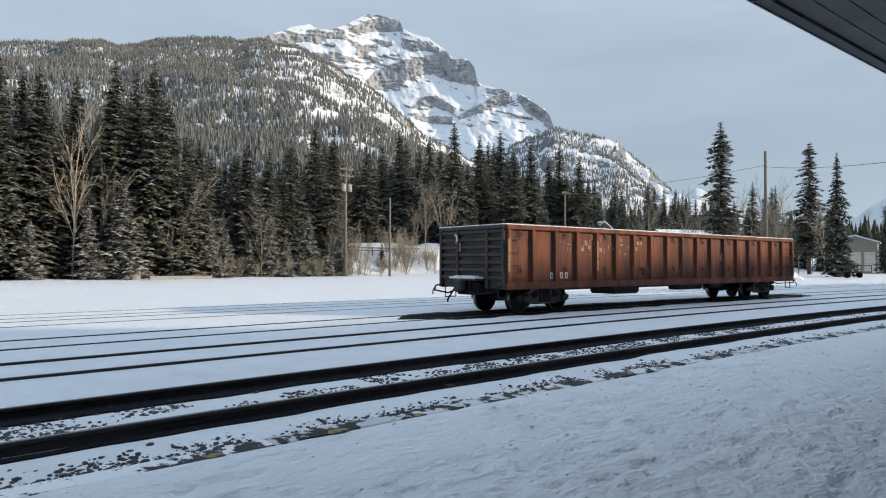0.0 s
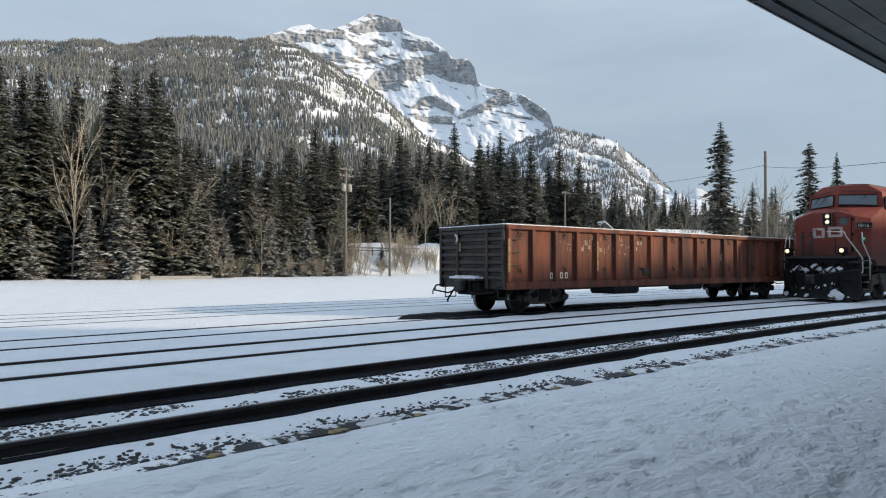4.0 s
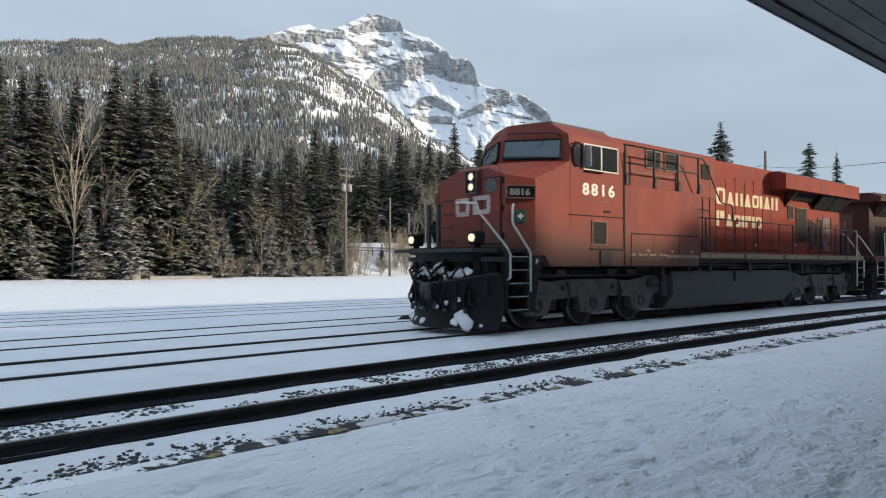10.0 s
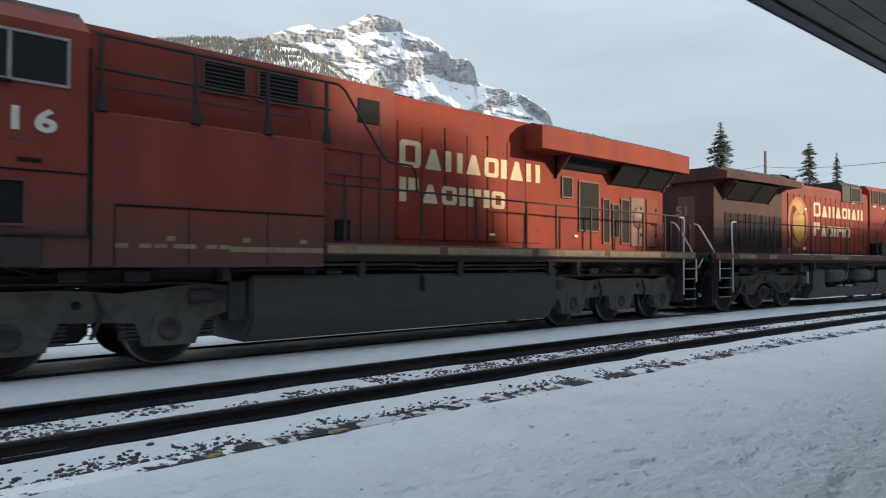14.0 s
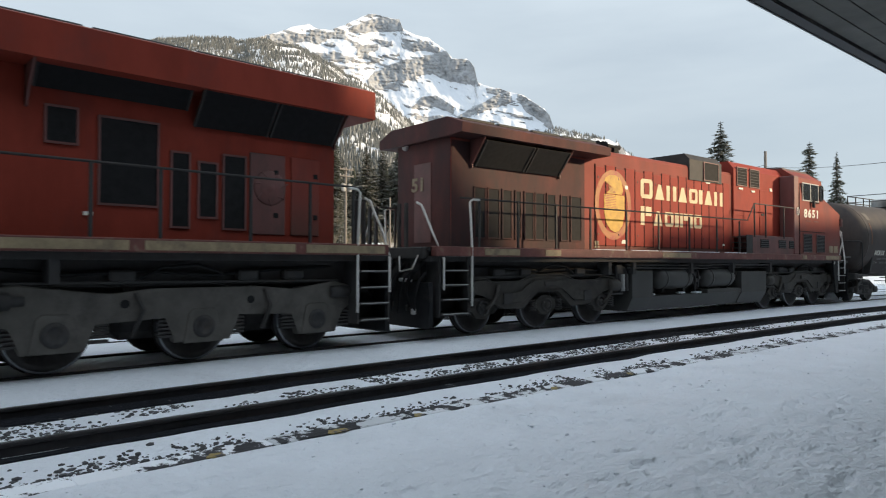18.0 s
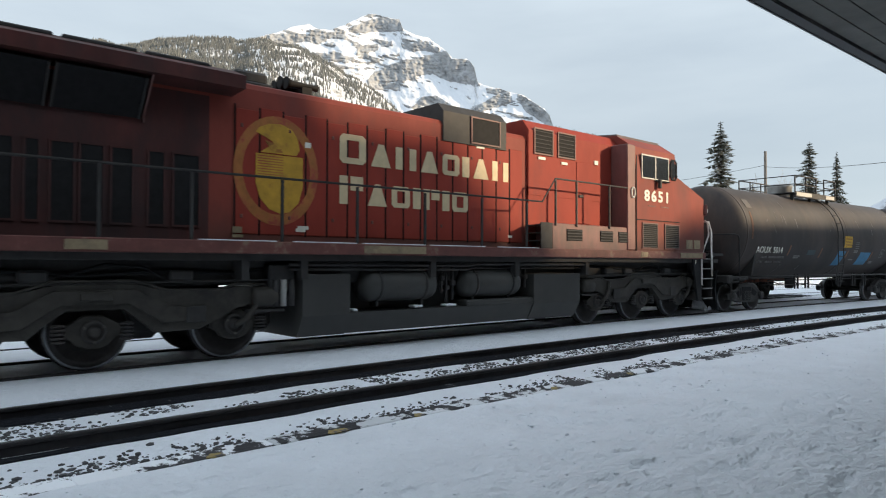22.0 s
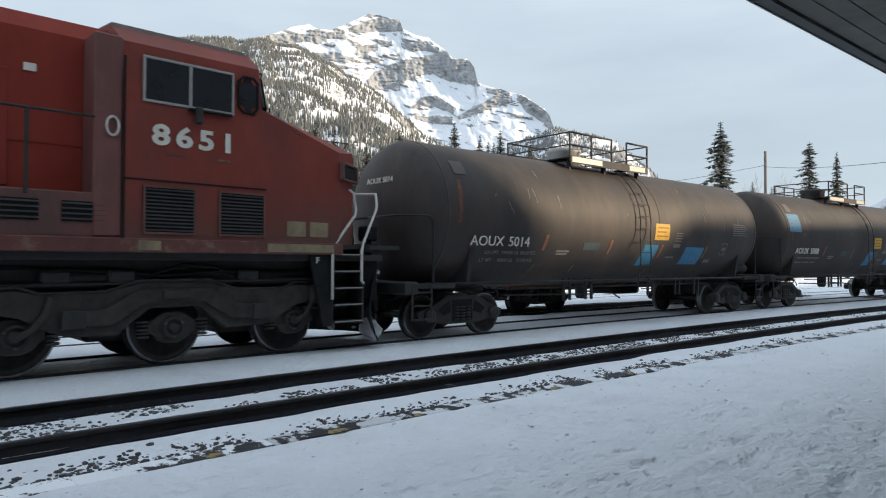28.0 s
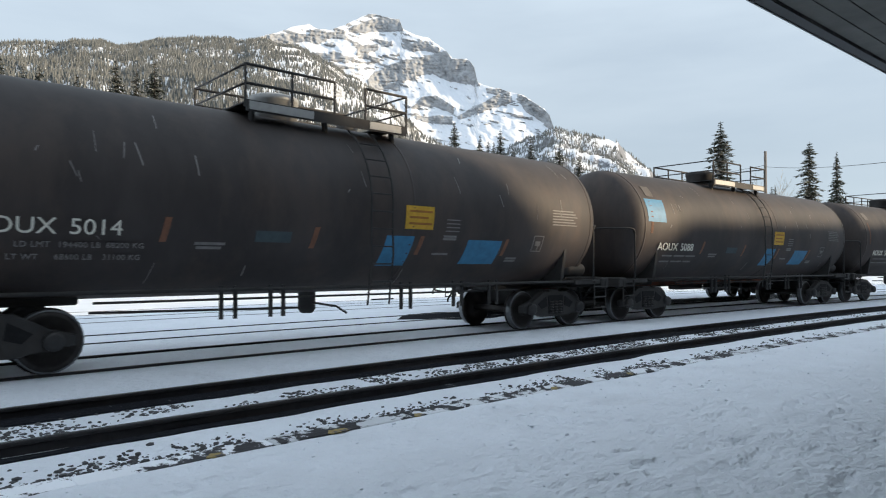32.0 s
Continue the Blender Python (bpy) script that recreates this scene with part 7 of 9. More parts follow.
            part("filter", bm, ALU if k == 1 else STEEL_DARK, fb)

    # --- hood
    HT = 4.66 if kind == "a" else 4.34
    def hood_block(name, u0, u1, w, z0, z1, r, mat, parent=ob):
        bm = bmesh.new()
        prism(bm, [(-w, z0), (w, z0), (w, z1 - r), (w - r * 0.3, z1 - r * 0.3), (w - r, z1), (-w + r, z1), (-w + r * 0.3, z1 - r * 0.3), (-w, z1 - r)], sd.x(u0), sd.x(u1), "x")
        return part(name, bm, mat, parent)
    if kind == "a":
        bm = bmesh.new()
        sd.box(bm, 5.4, 8.84, -1.50, 1.50, 1.40, 3.42, 0.02)
        cabinet = part("equipment_cabinet", bm, RED, ob, "red wide equipment cabinet behind the cab")
        bm = bmesh.new()
        sd.box(bm, 5.69, 8.83, -1.508, -1.49, 1.40, 2.20, 0.004)
        part("lower_panel", bm, RED, cabinet, "grimy lower cabinet panel")
        for a in (5.69, 6.65, 7.84):
            bm = bmesh.new()
            sd.box(bm, a, a + 0.014, -1.511, -1.49, 1.42, 2.21)
            part("panel_joint", bm, GRILLE, cabinet)
        bm = bmesh.new()
        sd.box(bm, 5.69, 8.84, -1.514, -1.49, 2.205, 2.23)
        sd.box(bm, 5.41, 5.43, -1.514, -1.49, 1.42, 3.40)
        part("panel_seam", bm, GRILLE, cabinet)
        bm = bmesh.new()
        sd.box(bm, 7.25, 8.82, -1.5135, -1.49, 1.62, 1.70)
        part("sill_stripe", bm, STRIPE, cabinet)
        for a in (6.35, 7.45, 8.4):
            bm = bmesh.new()
            sd.box(bm, a, a + 0.12, -1.514, -1.49, 1.76, 1.83)
            part("small_plate", bm, STRIPE, cabinet)
        bm = bmesh.new()
        for a in (5.7, 6.0, 6.2, 6.45, 6.6, 6.9, 7.1):
            sd.box(bm, a, a + 0.16, -1.512, -1.49, 1.66, 1.72)
        part("painted_marks", bm, STRIPE, cabinet)
        hood_block("upper_cabinet", 5.4, 10.62, 1.02, 3.42, 4.70, 0.10, RED)
        louvre(ob, sd, 7.04, 7.68, 4.05, 4.49, -1.03, slats=7)
        louvre(ob, sd, 7.92, 8.60, 4.05, 4.50, -1.03, slats=7)
        bm = bmesh.new()
        sd.box(bm, 8.86, 10.62, -1.0, 1.0, 1.78, 3.42)
        part("control_cabinet", bm, RED, ob)
        bm = bmesh.new()
        for a, b, c, e in ((5.5, 8.85, 3.86, 3.885), (8.85, 8.875, 3.45, 4.35), (9.55, 9.57, 2.0, 3.0), (9.9, 9.92, 1.9, 3.4), (10.30, 10.32, 1.85, 4.3), (9.3, 10.25, 3.0, 3.02)):
            sd.box(bm, a, b, -1.028, -1.0, c, e)
        part("cabinet_seam", bm, LOCO_RED_DIRTY, ob)
        bm = bmesh.new()
        sd.box(bm, 9.36, 9.66, -1.03, -0.99, 1.86, 2.22, 0.01)
        part("low_hatch", bm, GRILLE, ob)
        bm = bmesh.new()
        sd.box(bm, 9.80, 10.27, -1.04, -1.0, 3.96, 4.40, 0.01)
        part("dark_hatch", bm, GRILLE, ob)
        hood = hood_block("hood", 8.84, hood_end, 0.93, 1.775, HT, 0.14, HOOD)
        # upper gallery rails
        bm = bmesh.new()
        pipe(bm, [P(5.45, -1.46, 3.975), P(8.98, -1.46, 3.975)], 0.022, 6)
        pipe(bm, [P(5.45, -1.46, 4.42), P(9.12, -1.46, 4.42), P(9.25, -1.46, 4.34), P(10.05, -1.46, 3.32), P(10.18, -1.46, 3.24), P(10.68, -1.46, 3.22), P(10.78, -1.46, 3.12), P(10.80, -1.46, 2.75)], 0.022, 6)
        part("gallery_rail", bm, GRIME, ob)
        for u in (5.52, 6.75, 7.855, 8.89):
            bm = bmesh.new()
            sd.box(bm, u - 0.025, u + 0.025, -1.49, -1.44, 3.6, 4.43, 0.006)
            sd.prism(bm, [(u - 0.03, 3.68), (u + 0.03, 3.68), (u + 0.07, 3.42), (u - 0.07, 3.42)], -1.53, -1.45)
            part("gallery_post", bm, GRIME, ob)
        doors = [10.75, 11.35, 11.95, 12.55, 13.15, 13.75, 14.30]
        zt, zb = 4.16, 1.92
    else:
        hood = hood_block("hood", 7.4, hood_end, 0.93, 1.775, HT, 0.12, RED)
        bm = bmesh.new()
        prism(bm, [(-0.99, 3.0), (0.99, 3.0), (0.99, 4.45), (0.8, 4.70), (-0.8, 4.70), (-0.99, 4.45)], sd.x(5.4), sd.x(8.85), "x")
        sd.box(bm, 5.4, 8.85, -0.98, 0.98, 1.8, 3.2)
        cabinet = part("inverter_cabinet", bm, HOOD, ob, "red inverter cabinet behind the cab")
        louvre(cabinet, sd, 8.05, 8.65, 3.96, 4.50, -0.998, slats=6)
        louvre(cabinet, sd, 7.22, 7.82, 3.96, 4.50, -0.998, slats=6)
        bm = bmesh.new()
        prism(bm, [(-0.97, 3.9), (0.97, 3.9), (0.97, 4.50), (0.80, 4.68), (-0.80, 4.68), (-0.97, 4.50)], sd.x(9.55), sd.x(11.35), "x")
        part("blower_housing", bm, GRIME, ob, "soot-black blower housing")
        louvre(ob, sd, 9.78, 10.58, 3.96, 4.46, -0.98, slats=0)
        bm = bmesh.new()
        sd.box(bm, 5.4, 8.6, -1.46, -0.97, 1.775, 2.36, 0.015)
        low = part("battery_box", bm, LOCO_RED_DIRTY, ob, "grimy low battery box along the walkway")
        for a, b in ((7.55, 8.1), (6.35, 6.85), (5.6, 6.1)):
            louvre(low, sd, a, b, 1.98, 2.24, -1.468, slats=4, frame=False)
        bm = bmesh.new()
        for k in range(3):
            sd.box(bm, 8.6 + 0.02, 8.98, -1.44, -1.0, 1.95 + 0.17 * k, 1.975 + 0.17 * k)
        sd.box(bm, 8.6, 8.98, -1.46, -1.44, 1.78, 2.36)
        part("walkway_steps", bm, GRIME, ob)
        bm = bmesh.new()
        sd.box(bm, 6.6, 7.15, -1.005, -0.97, 2.42, 3.9, 0.01)
        part("cabinet_door", bm, HOOD, cabinet)
        bm = bmesh.new()
        sd.box(bm, 6.9, 7.08, -1.03, -0.99, 3.05, 3.12, 0.01)
        part("door_latch", bm, GRIME, cabinet)
        bm = bmesh.new()
        sd.box(bm, 5.40, 5.75, -1.49, -1.0, 1.8, 4.45, 0.02)
        part("rear_cab_door", bm, LOCO_RED_DIRTY, cab_ob)
        bm = bmesh.new()
        pipe(bm, [P(5.53 + 0.075 * math.sin(k * math.pi / 8), -1.515, 3.245 - 0.125 * math.cos(k * math.pi / 8)) for k in range(17)], 0.018, 5)
        part("door_ring", bm, RAIL_WHITE, cab_ob)
        doors = [9.02 + 0.415 * k for k in range(16)]
        zt, zb = 3.95, 1.92
    for i, a in enumerate(doors):
        b = a + (doors[1] - doors[0]) - 0.03
        bm = bmesh.new()
        sd.box(bm, a, b, -0.948, -0.90, zb, zt - 0.06 * (i % 2), 0.008)
        dr = part("hood_door", bm, HOOD, hood)
        for z in (zb + 0.25, zt - 0.35) if i % 2 or kind == "a" else ():
            bm = bmesh.new()
            sd.box(bm, b - 0.12, b - 0.075, -0.960, -0.94, z, z + 0.06, 0.008)
            part("latch", bm, SILL, dr)
        if i % 2 or kind == "b":
            bm = bmesh.new()
            sd.box(bm, b + 0.008, b + 0.022, -0.951, -0.9, zb - 0.02, zt)
            part("door_seam", bm, GRILLE, hood)
    # small pale plates on the doors
    for a, z, w, h in (((11.5, 3.30, 0.10, 0.06), (13.2, 2.05, 0.16, 0.05), (16.1, 2.1, 0.12, 0.05)) if kind == "a" else ((9.35, 2.02, 0.12, 0.05), (10.2, 3.86, 0.22, 0.06), (14.35, 2.02, 0.2, 0.06), (8.3, 3.82, 0.24, 0.06), (7.5, 3.78, 0.22, 0.06), (6.3, 3.9, 0.14, 0.10))):
        bm = bmesh.new()
        sd.box(bm, a, a + w, -1.012 if kind == "b" and a < 8.8 else -0.957, -0.93, z, z + h)
        part("small_plate", bm, WHITE_PAINT, hood)
    # the name in plain shapes
    if kind == "a":
        name_shapes(hood, "ovnvoivn", 3.29, 3.80, sd.x(10.79), sd.x(14.82), -0.953, CREAM)
        name_shapes(hood, "pvoipio", 2.63, 3.09, sd.x(10.79), sd.x(13.66), -0.953, CREAM)
    else:
        name_shapes(hood, "ovnvoivn", 3.22, 3.74, sd.x(13.74), sd.x(9.47), -0.953, CREAM)
        name_shapes(hood, "pvoipio", 2.50, 3.0, sd.x(13.74), sd.x(10.67), -0.953, CREAM)
        cx = sd.x(14.92)
        zc = 2.96
        bm = bmesh.new()
        ring = [(math.cos(2 * math.pi * k / 44), math.sin(2 * math.pi * k / 44)) for k in range(44)]
        lo = [[bm.verts.new((cx + r * c * 0.75, y, zc + r * q * 0.89)) for c, q in ring] for r, y in ((1.0, -0.948), (1.0, -0.953), (0.80, -0.953), (0.80, -0.948))]
        for ra, rb in zip(lo, lo[1:] + lo[:1]):
            for k in range(44):
                bm.faces.new((ra[k], ra[(k + 1) % 44], rb[(k + 1) % 44], rb[k]))
        crest = part("crest_ring", bm, GOLD_FADED, hood, "faded golden crest ring")
        bm = bmesh.new()
        prism(bm, [(cx - 0.38, 3.22), (cx + 0.46, 3.22), (cx + 0.46, 2.72), (cx + 0.38, 2.45), (cx + 0.22, 2.30), (cx + 0.06, 2.26), (cx - 0.14, 2.33), (cx - 0.30, 2.50), (cx - 0.38, 2.74)], -0.956, -0.949, "y")
        part("crest_shield", bm, GOLD, crest, "worn golden shield")
        for k in range(9):
            bm = bmesh.new()
            box(bm, cx - 0.35, cx + 0.10, -0.9575, -0.9555, 2.84 + 0.042 * k, 2.856 + 0.042 * k)
            part("shield_stripe", bm, GOLD_FADED, crest)
        bm = bmesh.new()
        prism(bm, [(cx - 0.30, 3.24), (cx + 0.34, 3.24), (cx + 0.40, 3.34), (cx + 0.36, 3.52), (cx + 0.26, 3.66), (cx + 0.06, 3.73), (cx - 0.16, 3.71), (cx - 0.32, 3.64), (cx - 0.38, 3.56), (cx - 0.24, 3.50), (cx - 0.08, 3.42), (cx - 0.16, 3.34)], -0.957, -0.949, "y")
        part("crest_mound", bm, GOLD, crest)
        bm = bmesh.new()
        prism(bm, [(cx - 0.22, 3.44), (cx - 0.06, 3.40), (cx - 0.16, 3.34)], -0.959, -0.95, "y")
        prism(bm, [(cx - 0.04, 3.26), (cx + 0.10, 3.26), (cx + 0.06, 3.32), (cx - 0.02, 3.31)], -0.959, -0.95, "y")
        part("crest_detail", bm, CREST_DARK, crest)
        for a, z, w, h, m in ((cx + 0.50, 3.40, 0.11, 0.09, WHITE_PAINT), (cx + 0.34, 1.98, 0.18, 0.06, WHITE_PAINT), (cx - 0.76, 1.93, 0.16, 0.10, STRIPE), (cx - 0.76, 1.86, 0.18, 0.05, STRIPE)):
            bm = bmesh.new()
            box(bm, a, a + w, -0.957, -0.95, z, z + h)
            part("small_plate", bm, m, hood)

    # --- radiator section with overhanging wings
    r0, r1 = (14.30, 20.62) if kind == "a" else (15.70, 20.45)
    wz0, wz1 = (3.98, 4.52) if kind == "a" else (4.05, 4.36)
    bm = bmesh.new()
    if kind == "a":
        prism(bm, [(-1.47, wz0), (1.47, wz0), (1.47, wz1 - 0.06), (1.2, wz1 + 0.04), (-1.2, wz1 + 0.04), (-1.47, wz1 - 0.06)], sd.x(r0), sd.x(r1), "x")
    else:
        prism(bm, [(-1.45, wz0 + 0.02), (-1.0, wz0), (1.0, wz0), (1.45, wz0 + 0.02), (1.47, wz1 - 0.1), (1.0, wz1 + 0.08), (-1.0, wz1 + 0.08), (-1.47, wz1 - 0.1)], sd.x(r0), sd.x(r1), "x")
    wing = part("radiator_wing", bm, SOOT_RED if kind == "b" else HOOD, ob, "dark red overhanging radiator wing")
    bm = bmesh.new()
    for k in range(4):
        a = r0 + 0.4 + k * (r1 - r0 - 0.6) / 4
        sd.box(bm, a, a + (r1 - r0 - 0.6) / 4 - 0.1, -1.1, 1.1, wz1 + 0.03, wz1 + 0.10, 0.02)
    part("roof_grille", bm, GRIME, wing)
    scr = ((15.5, 17.45), (17.6, 18.75), (18.85, 20.0)) if kind == "a" else ((17.1, 18.16), (18.28, 19.67))
    for i, (a, b) in enumerate(scr):
        bm = bmesh.new()
        zlo = 3.5 if not (kind == "a" and i == 0) else 3.72
        sd.box(bm, a, b, 0, 0.03, 0, 0.62 if zlo == 3.5 else 0.36)
        o = part("radiator_screen", bm, GRILLE, ob)
        o.matrix_basis = Matrix.Translation((0, -0.99, zlo)) @ Matrix.Rotation(radians(38), 4, "X")
        for aa in (a - 0.03, b):
            bm = bmesh.new()
            sd.box(bm, aa, aa + 0.03, -0.02, 0.04, 0, 0.62 if zlo == 3.5 else 0.36)
            part("screen_frame", bm, GRIME, o)
    for a in (scr[0][0] - 0.1, scr[-1][1] + 0.08):
        bm = bmesh.new()
        sd.prism(bm, [(a, 3.46), (a + 0.03, 3.46), (a + 0.03, wz0), (a, wz0)], -1.0, -0.9)
        prism(bm, [(-0.93, 3.45), (-0.93, wz0), (-1.40, wz0)], sd.x(a), sd.x(a + 0.03), "x")
        part("wing_gusset", bm, LOCO_RED_DIRTY, ob)
    if kind == "a":
        for a, b, c, e in ((15.65, 16.0, 3.05, 3.5), (16.3, 17.06, 2.28, 3.45), (17.28, 17.52, 2.0, 3.08), (17.69, 17.95, 2.16, 2.97), (18.08, 18.42, 2.0, 3.12)):
            louvre(hood, sd, a, b, c, e, -0.945, slats=0)
        for a in (18.51, 19.26):
            bm = bmesh.new()
            sd.box(bm, a, a + (0.63 if a < 19 else 0.54), -0.958, -0.9, 1.92, 3.23, 0.01)
            dr = part("hood_door", bm, LOCO_RED_DIRTY if a < 19 else RED, hood)
            for z in (2.2, 2.9):
                bm = bmesh.new()
                sd.box(bm, a + 0.42, a + 0.5, -0.975, -0.95, z, z + 0.08, 0.01)
                part("latch", bm, GRILLE, dr)
        bm = bmesh.new()
        lathe(bm, [(-0.955, 0.29), (-0.972, 0.27), (-0.972, 0.20), (-0.990, 0.17), (-0.985, 0.10), (-1.005, 0.05), (-1.01, 0.001)], (sd.x(18.86), 0, 2.68), "y", 28)
        fan = part("fan_cover", bm, LOCO_RED_DIRTY, hood)
        for k in range(7):
            q = 2 * math.pi * k / 7
            bm = bmesh.new()
            rod(bm, (sd.x(18.86) + 0.16 * math.cos(q), -0.975, 2.68 + 0.16 * math.sin(q)), (sd.x(18.86) + 0.34 * math.cos(q + 0.3), -0.962, 2.68 + 0.30 * math.sin(q + 0.3)), 0.012, seg=5)
            part("fan_strut", bm, LOCO_RED_DIRTY, fan)
    else:
        bm = bmesh.new()
        sd.box(bm, 16.05, hood_end - 0.01, -0.937, -0.90, 1.78, 4.0)
        part("sooted_side", bm, SOOT_RED, hood, "sooted dark red radiator compartment side")
        bm = bmesh.new()
        sd.box(bm, hood_end - 0.02, hood_end + 0.006, -0.92, 0.92, 1.78, 4.05)
        part("sooted_end", bm, SOOT_RED, hood, "sooted dark red hood end")
        for k, (a, w) in enumerate(((23.61, .29), (24.0, .30), (24.43, .25), (24.83, .14), (25.12, .26), (25.47, .27), (25.86, .26), (26.35, .2), (26.70, .36))):
            louvre(hood, sd, 43.27 - a - w, 43.27 - a, 2.02, 3.06, -0.945, slats=0, edge=SOOT_RED)
    # --- roof things
    for a, b, w, h in (((12.2, 12.9, 0.35, 0.12), (13.2, 14.2, 0.5, 0.09)) if kind == "a" else ((14.75, 15.45, 0.45, 0.16), (12.0, 12.6, 0.3, 0.1))):
        bm = bmesh.new()
        sd.box(bm, a, b, -w, w, HT - 0.02, HT + h, 0.03)
        if kind == "b" and a > 14:
            sd.box(bm, a + 0.05, b - 0.05, -w * 0.8, w * 0.8, HT + h - 0.02, HT + 0.36, 0.05)
        part("exhaust_stack" if a > 14 else "roof_hatch", bm, GRIME if kind == "b" else ROOF_GREY, ob)
    bm = bmesh.new()
    hu = 11.3 if kind == "a" else 14.1
    hz = HT if kind == "a" else HT + 0.16
    for k in range(5):
        yk = -0.34 + 0.12 * k
        lathe(bm, [(sd.x(hu) - 0.36, 0.11), (sd.x(hu) - 0.26, 0.06), (sd.x(hu) + 0.15, 0.04), (sd.x(hu) + 0.26, 0.07), (sd.x(hu) + 0.28, 0.001)], (0.0 + 0.05 * (k % 2), yk, hz + 0.12 + 0.03 * (k % 3)), "x", 10)
    sd.box(bm, hu - 0.10, hu + 0.10, -0.45, 0.25, HT - 0.01, hz + 0.07)
    part("horn", bm, GRILLE, ob, "black five-chime horn")
    bm = bmesh.new()
    for u in (3.7, 4.3, 4.9):
        rod(bm, P(u, 0.2, 4.7), P(u, 0.2, 4.86), 0.02, seg=6)
        lathe(bm, [(4.80, 0.07), (4.84, 0.06), (4.86, 0.001)], P(u, -0.3, 0), "z", 10)
    part("antenna", bm, GRIME, ob)
    # --- walkway handrail, near and far
    for y in (-1, 1):
        bm = bmesh.new()
        if kind == "a":
            pipe(bm, [P(8.80, y * 1.47, 2.76), P(end - 0.62, y * 1.47, 2.76)], 0.020, 6)
            posts = (9.26, 10.91, 12.3, 13.77, 14.77, 16.04, 16.92, 18.26, 19.3, 20.15)
            kz = 2.73
        else:
            pipe(bm, [P(5.45, y * 1.47, 3.34), P(8.5, y * 1.47, 3.34), P(8.95, y * 1.47, 2.80), P(end - 0.7, y * 1.47, 2.75)], 0.020, 6)
            posts = (9.45, 10.77, 12.23, 13.71, 15.1, 16.5, 17.7, 18.9, 20.0)
        part("handrail", bm, GRIME, ob)
        for u in posts:
            bm = bmesh.new()
            sd.box(bm, u - 0.022, u + 0.022, y * 1.49, y * 1.45, 1.62, 2.75, 0.005)
            part("handrail_post", bm, GRIME, ob)
        if kind == "b":
            for u in (6.49, 7.76, 8.5):
                bm = bmesh.new()
                sd.box(bm, u - 0.022, u + 0.022, y * 1.49, y * 1.45, 2.3, 3.35, 0.005)
                part("handrail_post", bm, GRIME, ob)
    if kind == "b":
        lettering("end_number", "51", 0.40, STRIPE, hood, pose(sd.x(hood_end) - 0.030, 0.38, 3.02, 0, 0, -90), wide=1.25, bold=0.03)
        bm = bmesh.new()
        for z in (4.06, 4.28):
            lathe(bm, [(sd.x(hood_end), 0.11), (sd.x(hood_end) - 0.05, 0.10), (sd.x(hood_end) - 0.05, 0.001)], (0, 0.62, z), "x", 14)
        part("rear_lamp", bm, ALU, ob)
    # pipes and lagging in the gap between the tanks' tops and the deck
    for k, (z, r) in enumerate(((1.44, 0.030), (1.36, 0.022))):
        bm = bmesh.new()
        pipe(bm, [P(7.3, -1.34 + 0.1 * k, z), P(10.8, -1.34 + 0.1 * k, z + 0.01), P(11.0, -1.30, z - 0.02), P(14.9, -1.32, z)], r, 6)
        part("air_pipe", bm, STEEL_DARK, ob)
    if kind == "b":
        for u, z0, z1 in ((11.30, 0.75, 1.40), (11.46, 0.70, 1.30), (11.58, 0.9, 1.45), (9.2, 0.95, 1.4)):
            bm = bmesh.new()
            rod(bm, P(u, -1.18, z0), P(u, -1.18, z1), 0.028, seg=7)
            sd.box(bm, u - 0.05, u + 0.05, -1.24, -1.12, (z0 + z1) / 2 - 0.05, (z0 + z1) / 2 + 0.05, 0.015)
            part("valve_pipe", bm, STEEL_DARK, ob)
        for u, w, z in ((11.25, 0.28, 0.63), (13.55, 0.10, 0.63), (12.1, 0.2, 0.64)):
            bm = bmesh.new()
            sd.box(bm, u, u + w, -1.27, -1.08, z, z + 0.05, 0.02)
            part("snow_patch", bm, SNOW, ob, "bit of snow on the tank ledge")
    # hood end: door and rails
    bm = bmesh.new()
    sd.box(bm, hood_end, hood_end + 0.02, -0.3, 0.3, 1.9, 3.6, 0.01)
    part("end_door", bm, LOCO_RED_DIRTY, hood)
    ROLLING.append((ob, 10.7 if not flip else 43.27 - 10.7, wheels))
    return ob


loco(10.7, False, "8816", "weathered red six-axle diesel locomotive with lit headlights and snow plow", "a")
loco(10.7, True, "8651", "grimy red six-axle diesel locomotive with golden crest, running backwards", "b")


